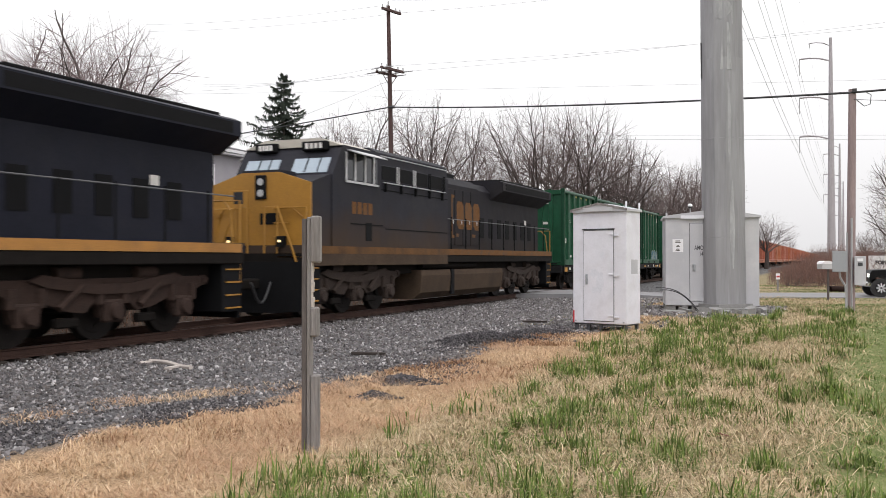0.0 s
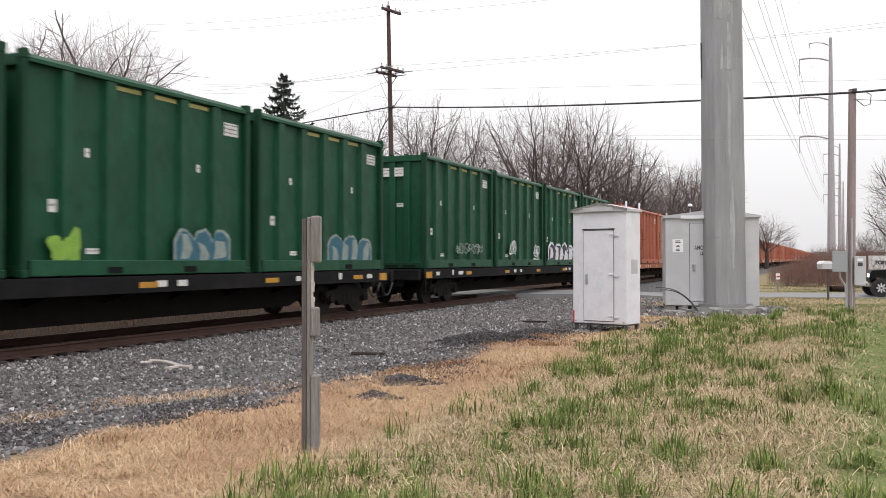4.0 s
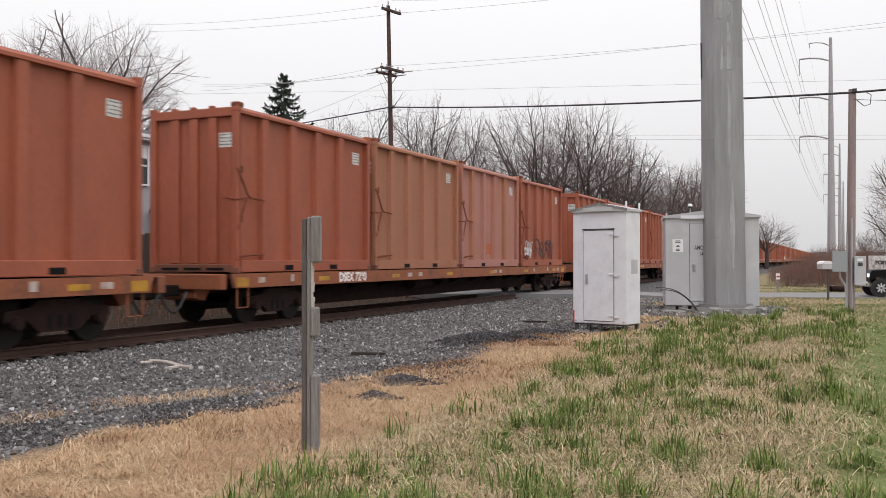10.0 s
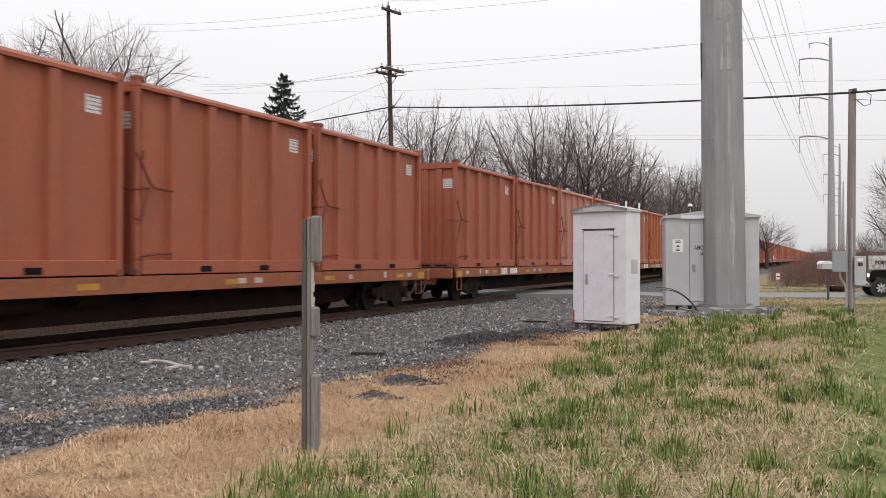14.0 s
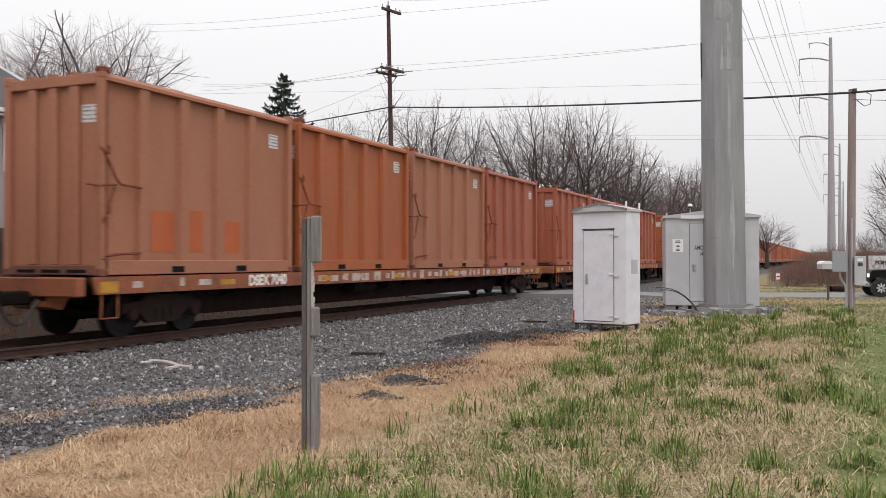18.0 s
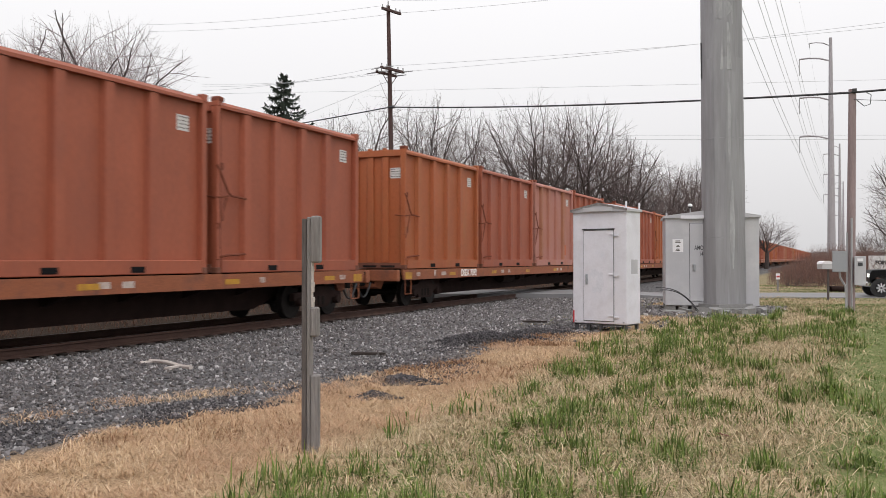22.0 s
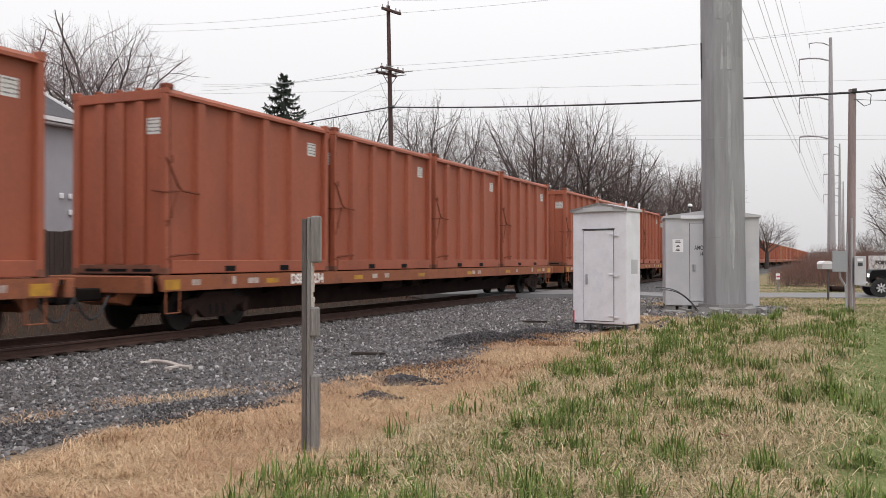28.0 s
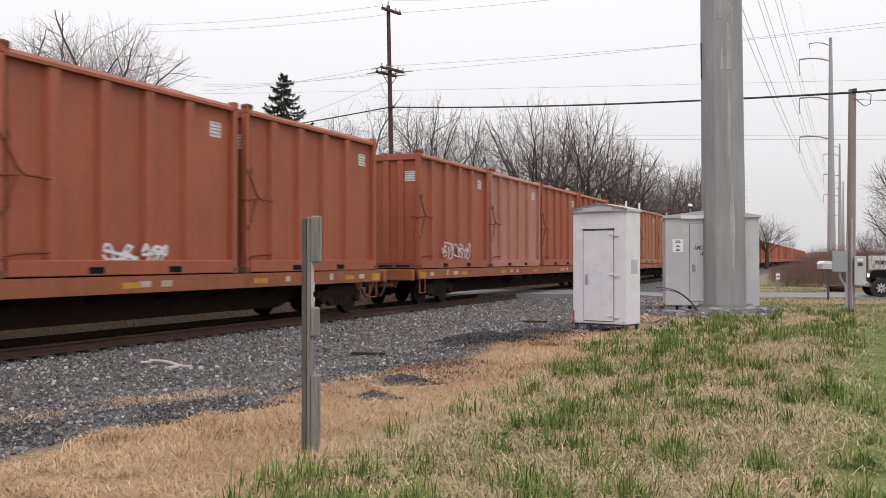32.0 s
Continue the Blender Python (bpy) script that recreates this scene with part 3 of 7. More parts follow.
def build_gravel():
    rng = np.random.default_rng(4)
    x, y = field(rng, 108000, -15.4, -4.6, 3.0, 46, 1.5)
    keep = (x < ballast_edge(y) + ragged(x, y, 1.0)) & (np.abs(np.abs(x - TRACK_X) - 0.7525) > 0.11)
    x, y = x[keep], y[keep]
    z = np.array([gz(a, b) for a, b in zip(x, y)]) + rng.uniform(-0.012, 0.018, len(x))
    r = (0.014 + 0.022 * rng.random(len(x)) ** 2) * (1 + 0.02 * y)
    # stones between the rails take the oily colour with painted train shade
    in_oily_shade = np.abs(x - TRACK_X) < 0.80 + 0.12 * rng.random(len(x))
    soup("ballast", *rocks(rng, x[~in_oily_shade], y[~in_oily_shade], z[~in_oily_shade], r[~in_oily_shade]), M_STONE, "grey crushed stone railway ballast", "gravel")
    soup("oily_ballast", *rocks(rng, x[in_oily_shade], y[in_oily_shade], z[in_oily_shade], r[in_oily_shade]), M_OILY_SHADED, "dark oil-soaked ballast between the rails", "gravel")
    x, y = rng.uniform(-6.0, -1.3, 12000), rng.uniform(18.0, 29.0, 12000)
    keep = ((y > 22.9 + 0.25 * (x + 3)) | ((x < -3.4) & (y < 20.8))) & (ragged(x, y, 1.0, 1.2) > -0.25)
    x, y = x[keep], y[keep]
    z = np.array([gz(a, b) for a, b in zip(x, y)])
    soup("rubble", *rocks(rng, x, y, z, 0.02 + 0.07 * rng.random(len(x)) ** 4), M_STONE, "loose stones and rubble round the cabinets", "rubble")
    # dark cinder patches along the foot of the ballast
    x, y = field(rng, 60000, -8.4, -4.4, 3.5, 21, 1.2)
    n1 = ragged(x, y, 1.0, 0.55)
    band = -7.1 + 0.28 * (y - 6.5)
    n2 = ragged(x, y, 1.0, 1.6) + rng.normal(0, 0.15, len(x))
    near = (y < 9) & (n1 > -0.25) & (x > band - 0.3) & (x < band + 0.75 + 0.5 * n1) & (n2 < 0.06)
    keep = near | ((y > 9.5) & (rng.random(len(x)) < 0.55) & (n1 + n2 > -0.05) & (x < ballast_edge(y) + 0.5 + 0.9 * n1 + 0.5 * n2) & (x > ballast_edge(y) - 0.9))
    x, y = x[keep], y[keep]
    z = np.array([gz(a, b) for a, b in zip(x, y)]) + rng.uniform(0.0, 0.02, len(x))
    soup("cinders", *rocks(rng, x, y, z, rng.uniform(0.008, 0.019, len(x)) * (1 + 0.015 * y)), M_CINDER, "black cinders and coal dirt beside the ballast", "gravel")

    px, py, pz, pr = [], [], [], []
    for cx, cy, a, b, h in ((-6.0, 15.6, 1.0, 0.7, 0.16), (-5.4, 17.0, 0.8, 0.5, 0.11), (-5.25, 10.7, 0.34, 0.24, 0.07), (-5.1, 9.6, 0.2, 0.16, 0.05)):
        count = int(2600 * a)
        r = 1.3 * rng.random(count) ** 0.8
        t = rng.uniform(0, 6.283, count)
        edge = 1 + 0.25 * np.sin(3 * t + cx) + 0.15 * np.sin(7 * t)
        xs, ys = cx + a * r * edge * np.cos(t), cy + b * r * edge * np.sin(t)
        px.append(xs)
        py.append(ys)
        pz.append(np.array([gz(u, v) for u, v in zip(xs, ys)]) + h * np.clip(1 - r ** 2, 0, 1) * (0.8 + 0.4 * rng.random(count)))
        pr.append(rng.uniform(0.012, 0.034, count))
    soup("cinder_heaps", *rocks(rng, *[np.concatenate(q) for q in (px, py, pz, pr)]), M_CINDER, "low heaps of black cinders at the ballast's edge", "gravel")


build_gravel()


def bare(x, y):
    """Trodden stony ground round the cabinets and the steel pole."""
    return ((x > -5.7) & (x < -1.5) & (y > 23.0 + 0.25 * (x + 3)) & (y < 29)) | ((x > -5.7) & (x < -3.6 - 0.5 * (18.6 - np.minimum(y, 18.6))) & (y > 17.3) & (y < 20.4))


def blades(rng, x, y, length, width, lean):
    """Grass blades of two joined pieces, bent over; lean is how far they bow."""
    out = bare(x, y)
    length = np.where(out, length * 0.12, length)
    k = len(x)
    z = np.array([gz(a, b) for a, b in zip(x, y)]) - np.where(out, 0.05, 0.01)
    a = rng.uniform(0, 6.283, k)
    d = np.stack([np.cos(a), np.sin(a), np.zeros(k)], -1)
    p = np.stack([-np.sin(a), np.cos(a), np.zeros(k)], -1) * width[:, None]
    root = np.stack([x, y, z], -1)
    up = np.array([0, 0, 1.0])
    mid = root + d * (length * lean * 0.35)[:, None] + up * (length * 0.55 * (1 - 0.45 * lean))[:, None]
    tip = root + d * (length * lean)[:, None] + up * (length * (1 - 0.75 * lean))[:, None]
    v = np.stack([root - p, root + p, mid - p * 0.75, mid + p * 0.75, tip], 1)
    base = 5 * np.arange(k)[:, None]
    f = (base + np.array([[0, 1, 3, 2]])).tolist() + (base + np.array([[2, 3, 4]])).tolist()
    return v, f


def build_grass():
    rng = np.random.default_rng(9)
    # flattened straw between ballast and grass
    x, y = field(rng, 150000, -8.0, -2.9, 3.2, 30, 2.0)
    n1 = ragged(x, y, 1.0, 0.5)
    n2 = ragged(x, y, 1.0, 1.6) + rng.normal(0, 0.15, len(x))
    band = -7.1 + 0.28 * (y - 6.5)
    strip = (y < 10) & (np.abs(x - band + 0.45 * n1 + 0.55) < 0.3) & (n2 > -0.05) & (rng.random(len(x)) < 0.6)
    cinder = (y < 9) & (x > band - 0.3) & (x < band + 0.75 + 0.5 * n1) & (n2 < 0.02)
    keep = ((x > ballast_edge(y) + 0.1 + 0.9 * n1) & (x < -3.5 + 0.7 * n1) & ~cinder & (n2 > -0.55) & (ragged(x + 9, y, 1.0, 3.1) > -0.24)) | strip
    x, y = x[keep], y[keep]
    n3 = ragged(x + 17, y, 1.0, 1.1) + rng.normal(0, 0.2, len(x))
    for name, sel, material, label in (("dry_grass", n3 > -0.05, M_STRAW, "flattened dry straw-coloured grass beside the ballast"), ("matted_grass", n3 <= -0.05, M_TANMAT, "matted reddish dead grass beside the ballast")):
        xs, ys = x[sel], y[sel]
        k = len(xs)
        soup(name, *blades(rng, xs, ys, rng.uniform(0.08, 0.30, k), rng.uniform(0.001, 0.0024, k) * (1 + 0.06 * ys), rng.uniform(0.95, 1.33, k)), material, label, "grass")
    # matted red-brown weeds towards the cabinets, and scattered clumps
    cx, cy = field(rng, 150, -6.2, -3.7, 4.5, 22, 1.0)
    per = 110
    x = np.repeat(cx, per) + rng.normal(0, 0.16, 150 * per)
    y = np.repeat(cy, per) + rng.normal(0, 0.16, 150 * per)
    keep = (ragged(x, y, 1.0, 0.4) + 0.03 * (y - 13) > 0.0) & (x > ballast_edge(y) - 0.1)
    x, y = x[keep], y[keep]
    k = len(x)
    soup("dead_weeds", *blades(rng, x, y, rng.uniform(0.06, 0.22, k), rng.uniform(0.0016, 0.003, k) * (1 + 0.06 * y), rng.uniform(0.5, 1.2, k)), M_BROWNWEED, "matted red-brown dead weeds beside the ballast", "weeds")
    # rough grass: patches of dead straw and of green blades
    x, y = field(rng, 115000, -4.6, 1.2, 3.6, 42, 1.8)
    n1 = ragged(x, y, 1.0, 0.6)
    n2 = ragged(x + 40, y * 1.0, 1.0, 1.1) + 0.5 * ragged(x + 11, y, 1.0, 3.3) + rng.normal(0, 0.30, len(x))
    keep = (x > -3.85 + 0.8 * n1) & (x < -0.1 + 0.6 * n1)
    for name, sel, material, label in (("dead_grass", keep & (n2 > -0.15), M_DEADGRASS, "pale dead grass blades in the rough verge"), ("rough_grass", keep & (n2 <= -0.15), M_GRASSMIX, "rough spring grass with dead straw blades")):
        xs, ys = x[sel], y[sel]
        k = len(xs)
        tall = 0.5 + 0.9 * np.clip(0.5 + ragged(xs, ys, 1.0, 0.9), 0, 1)
        soup(name, *blades(rng, xs, ys, rng.uniform(0.05, 0.16, k) * tall, rng.uniform(0.0016, 0.0034, k) * (1 + 0.05 * ys), rng.uniform(0.45, 1.25, k)), material, label, "grass")
    # dead blades lying flat between the green ones
    x, y = field(rng, 85000, -4.3, 1.0, 3.5, 26, 1.6)
    keep = (x > -4.0 + 0.5 * ragged(x, y, 1.0, 0.6)) & (ragged(x, y, 1.0, 1.0) + rng.normal(0, 0.25, len(x)) > -0.25) & (x < 0.1 + 0.3 * rng.normal(0, 1, len(x)))
    x, y = x[keep], y[keep]
    k = len(x)
    soup("lying_grass", *blades(rng, x, y, rng.uniform(0.08, 0.30, k), rng.uniform(0.0016, 0.0042, k) * (1 + 0.04 * y), rng.uniform(0.85, 1.33, k)), M_DEADGRASS, "bleached dead grass lying flat in the verge", "grass")
    # fresh tufts: tight clumps gathered into loose patches
    tufts = 950
    cx, cy = field(rng, tufts, -4.2, 0.4, 3.8, 27, 1.25)
    per = 78
    size = np.repeat(rng.uniform(0.025, 0.16, tufts), per)
    tuft = np.repeat(rng.uniform(0.4, 1.45, tufts) ** 1.5, per)
    wet = np.repeat(1.3 * ragged(cx, cy, 1.0, 0.5) + 0.6 * ragged(cx + 5, cy, 1.0, 1.6) + rng.normal(0, 0.28, tufts) + 0.2 * np.exp(-((cx + 2.2) / 0.9) ** 2), per)
    x = np.repeat(cx, per) + rng.normal(0, 1, tufts * per) * size
    y = np.repeat(cy, per) + rng.normal(0, 1, tufts * per) * size
    keep = (wet > -0.13) & (x > -4.1 + 0.5 * rng.random(len(x)))
    tuft, x, y = tuft[keep], x[keep], y[keep]
    k = len(x)
    soup("green_tufts", *blades(rng, x, y, rng.uniform(0.07, 0.25, k) * tuft, rng.uniform(0.0028, 0.006, k) * (1 + 0.04 * y), rng.uniform(0.15, 1.0, k)), M_GRASS, "fresh green grass tufts", "grass")
    # a few broad-leaved weeds and long bleached stalks
    cx, cy = field(rng, 26, -3.9, -0.6, 4.5, 12, 1.2)
    x, y = np.repeat(cx, 26) + rng.normal(0, 0.08, 26 * 26), np.repeat(cy, 26) + rng.normal(0, 0.08, 26 * 26)
    soup("broad_weeds", *blades(rng, x, y, rng.uniform(0.08, 0.2, len(x)), rng.uniform(0.009, 0.02, len(x)), rng.uniform(0.5, 1.1, len(x))), M_GRASS, "low broad-leaved green weeds in the verge", "weeds")
    x, y = field(rng, 420, -4.0, -0.2, 4.2, 16, 1.3)
    soup("bleached_stalks", *blades(rng, x, y, rng.uniform(0.2, 0.42, len(x)), rng.uniform(0.0016, 0.0028, len(x)) * (1 + 0.04 * y), rng.uniform(0.3, 0.95, len(x))), M_DEADGRASS, "long bleached dead stalks", "grass")
    # thin verge towards the road
    x, y = rng.uniform(-7.0, 7.0, 60000), rng.uniform(20, 62, 60000)
    keep = (np.abs(RX * y - RY * x - 40.6) > 3.2) & ((y < 40) | (x > -9))
    x, y = x[keep], y[keep]
    n2 = ragged(x, y, 1.0, 0.3) + rng.normal(0, 0.13, len(x))
    for name, sel, material, label in (("verge_grass", n2 > 0.0, M_LAWN, "short green verge grass towards the road"), ("dry_verge_grass", n2 <= 0.0, M_DEADGRASS, "dry verge grass towards the road")):
        xs, ys = x[sel], y[sel]
        k = len(xs)
        soup(name, *blades(rng, xs, ys, rng.uniform(0.03, 0.11, k), rng.uniform(0.006, 0.012, k) * (0.4 + ys / 32), rng.uniform(0.4, 1.2, k)), material, label, "grass")
    # mown lawn
    x, y = field(rng, 90000, -0.6, 3.2, 5.0, 36, 1.4)
    keep = x > -0.25 + ragged(x, y, 0.5, 0.6)
    x, y = x[keep], y[keep]
    k = len(x)
    soup("mown_lawn", *blades(rng, x, y, rng.uniform(0.02, 0.06, k), rng.uniform(0.002, 0.004, k) * (1 + 0.06 * y), rng.uniform(0.3, 1.1, k)), M_LAWN, "short mown green lawn", "grass")


build_grass()

# ---------------------------------------------------------------- trackside things


def wooden_post():
    z0 = gz(-4.12, 6.6)
    post = thing("wooden_post", pose(-4.13, 6.62, z0 - 0.05, 0, 0, 14), "weathered grey split wooden post in dry grass", "post")
    part("plank", B((-0.03, 0.005, -0.045, 0.045, 0, 2.075), bev=0.008), M_WOODPOST, post)
    part("dark_edge", B((-0.072, -0.031, -0.05, 0.045, 0, 2.06), bev=0.006), M_WOODDARK, post, "darker left edge of the post")
    part("plank", B((0.008, 0.072, -0.05, 0.04, 0, 0.72), bev=0.01), M_WOODPOST, post)
    part("plank", B((0.006, 0.07, -0.055, 0.035, 1.05, 1.30), bev=0.012), M_WOODPOST, post)
    part("plank", B((0.006, 0.085, -0.055, 0.04, 1.68, 2.085), bev=0.014), M_WOODPOST, post)
    bm = bmesh.new()
    for i in range(9):
        z = 1.3 + i * 0.043
        box(bm, 0.004, 0.012 + random.uniform(0, 0.016), -0.03, 0.02, z, z + 0.045, bev=0.004)
    part("splinter_edge", bm, M_DEADWOOD, post, "pale splintered break")


wooden_post()


def signal_cabinet():
    """White relay case on short legs. Local: x across the front, y to the back, front at y = 0."""
    z0 = 0.0
    c = thing("relay_cabinet", pose(-5.20, 18.92, z0, 0, 0, -14), "white painted steel relay cabinet with peaked roof on short legs", "cabinet")
    w, d, h0, h1 = 1.27, 0.64, 0.09, 2.48
    body = part("body", B((0, w, 0.0, d, h0, h1), bev=0.012), M_CAB_WHITE, c)
    part("roof", prism(bmesh.new(), [(-0.03, h1 - 0.02), (w + 0.03, h1 - 0.02), (w + 0.03, h1 + 0.035), (w / 2, h1 + 0.17), (-0.03, h1 + 0.035)], 1, -0.05, d + 0.04), M_BUNG, c, "grey peaked roof")
    part("rain_hood", B((w * 0.22, w * 0.76, -0.075, -0.05, h1 - 0.01, h1 + 0.075)), M_BUNG, c)
    part("door_seam", B((0.26, 0.98, -0.006, 0, 0.14, 2.08)), M_SEAM, body)
    door = part("door", B((0.272, 0.968, -0.022, -0.004, 0.152, 2.068), bev=0.006), M_CAB_WHITE, c)
    part("drip_edge", B((0.25, 0.99, -0.04, -0.0, 2.082, 2.105)), M_SEAM, c)
    for z in (0.27, 1.14, 1.99):
        hinge = part("hinge", B((0.86, 0.98, -0.045, -0.022, z - 0.02, z + 0.02), (0.985, 1.09, -0.03, 0.0, z - 0.05, z - 0.01), bev=0.006), M_CAB_WHITE, c)
        part("hinge_pin", T((0.985, -0.035, z - 0.06), (0.985, -0.035, z + 0.05), 0.013), M_GREYBOX, hinge)
    part("handle", B((0.325, 0.375, -0.05, -0.02, 0.92, 1.14), (0.342, 0.358, -0.075, -0.05, 0.96, 1.10), bev=0.006), M_GREYBOX, door, "grey lift handle")
    for x in (0.07, w - 0.07):
        part("bolt", T((x, -0.012, 0.14), (x, 0, 0.14), 0.018), M_GREYBOX, body)
    for x in (0.36, 0.64, w - 0.06, 0.06):
        for y in ((0.06, d - 0.06) if x in (w - 0.06, 0.06) else (0.06,)):
            part("leg", B((x - 0.03, x + 0.03, y - 0.03, y + 0.03, -0.16, h0)), M_SEAM, c)
    part("base_frame", B((0.03, w - 0.03, 0.03, d - 0.03, h0 - 0.03, h0)), M_SEAM, c)
    part("gable_edge", prism(bmesh.new(), [(-0.035, h1 + 0.0), (w / 2, h1 + 0.13), (w + 0.035, h1 + 0.0), (w + 0.035, h1 + 0.04), (w / 2, h1 + 0.178), (-0.035, h1 + 0.04)], 1, -0.066, -0.052), M_WOODPOST, c, "weathered roof edge")
    part("vent_pipe", T((w * 0.93, 0.15, h1), (w * 0.93, 0.15, h1 + 0.2), 0.02), M_CAB_WHITE, c)
    part("vent_pipe", T((w * 0.99, 0.62, h1 - 0.05), (w * 0.99, 0.62, h1 + 0.18), 0.02), M_CAB_WHITE, c)
    srng = random.Random(77)
    for sx, sz, q, h in ((0.52, 1.16, 0.13, 0.10), (0.66, 0.98, 0.11, 0.20), (0.55, 0.80, 0.12, 0.06), (0.72, 1.55, 0.06, 0.08)):
        smear = bmesh.new()
        smear.faces.new([smear.verts.new((sx + q * math.cos(t * 0.4488) * srng.uniform(0.55, 1.25), -0.0235, sz + h * math.sin(t * 0.4488) * srng.uniform(0.55, 1.25))) for t in range(14)])
        part("rubbed_paint", smear, M_SMEAR, door, "pale bluish painted-over smear")
    part("side_scuff", B((w + 0.001, w + 0.004, 0.2, 0.5, 1.15, 1.45)), M_BUNG, c, "chalky scuffed paint patch")
    part("red_edge_tape", B((-0.004, 0.0, 0.0, 0.05, 0.09, 0.36), (0.0, 0.035, -0.004, -0.0005, 0.1, 0.36)), M_RED, c, "red reflective tape")


signal_cabinet()


def bungalow():
    """Silver instrument house behind the steel pole."""
    c = thing("instrument_house", pose(-4.38, 25.62, 0.0, 0, 0, 12), "silver painted steel railway instrument house on concrete blocks", "equipment shed")
    w, d, h0, h1 = 2.52, 2.0, 0.16, 2.62
    part("body", B((0, w, 0, d, h0, h1), bev=0.015), M_BUNG, c)
    part("roof", prism(bmesh.new(), [(-0.05, h1 - 0.01), (w + 0.05, h1 - 0.01), (w + 0.05, h1 + 0.05), (w * 0.55, h1 + 0.24), (-0.05, h1 + 0.05)], 1, -0.06, d + 0.06), M_BUNG, c)
    part("roof_hood", B((0.42, 1.9, -0.085, -0.06, h1 - 0.03, h1 + 0.06)), M_CAB_WHITE, c)
    part("door_seam", B((0.66, 1.65, -0.006, 0, 0.28, 2.47)), M_SEAM, c)
    door = part("door", B((0.672, 1.638, -0.022, -0.004, 0.29, 2.458), bev=0.006), M_BUNG, c)
    part("latch", B((0.74, 0.82, -0.06, -0.02, 1.13, 1.33), (0.76, 0.80, -0.085, -0.06, 1.16, 1.30), bev=0.008), M_GREYBOX, door, "grey latch with padlock")
    for i, tx in enumerate(("AMOS", "14")):
        part("lettering", text_mesh(tx, 0.175, M_SEAM, 0.003), None, c, "dark stencilled lettering", at=pose(0.79 + 0.13 * i, -0.024, 1.72 - 0.17 * i, 90) @ Matrix.Diagonal((0.62, 1, 1, 1)))
    notice = part("notice", B((0.20, 0.49, -0.006, -0.001, 1.66, 2.02)), M_TRIM, c, "white warning notice")
    for z, wd in ((2.0, 0.13), (1.96, 0.16), (1.87, 0.05), (1.84, 0.1), (1.77, 0.09), (1.73, 0.12)):
        part("print_bar", B((0.345 - wd / 2, 0.345 + wd / 2, -0.009, -0.0062, z - 0.04, z - 0.018)), M_PRINT, notice)
    for x in (0.15, 0.85, w - 0.3):
        for y in (0.25, d - 0.3):
            part("footing", B((x - 0.14, x + 0.14, y - 0.2, y + 0.14, -0.06, h0), bev=0.015), M_CONCRETE, c, "concrete block footing")
    part("vent_stub", T((0.05, 0.3, h1), (0.05, 0.3, h1 + 0.16), 0.025), M_BUNG, c)
    part("side_marker", B((w, w + 0.006, 0.35, 0.42, 1.5, 2.2)), M_TRIM, c, "white marker strip")
    cable = thing("loose_cable", pose(-3.65, 25.5, 0), "black cable looping out of the ground to the instrument house", "cable")
    for k in range(2):
        pts = [(-0.95 + 0.12 * k, -0.1 - 0.05 * k, 0.66 - 0.06 * k)]
        for i in range(1, 13):
            t = i / 12
            pts.append((-0.95 + 0.12 * k + (1.2 - 0.12 * k) * t, -0.1 - 0.3 * t, 0.66 - 0.06 * k - 0.62 * t ** 2.6 + 0.02 * math.sin(3 * t)))
        part("strand", pipe(bmesh.new(), pts, 0.013), M_WIRE, cable)
    slab = B((0, 0.55, 0, 0.3, 0, 0.09), bev=0.02)
    tagged(new("paving_slab", mesh_of("paving_slab", slab, M_CONCRETE)), "broken concrete slab lying by the instrument house", "slab").matrix_basis = pose(-4.2, 24.6, -0.015, 2, 3, 20)


bungalow()

MAST_R = 0.60


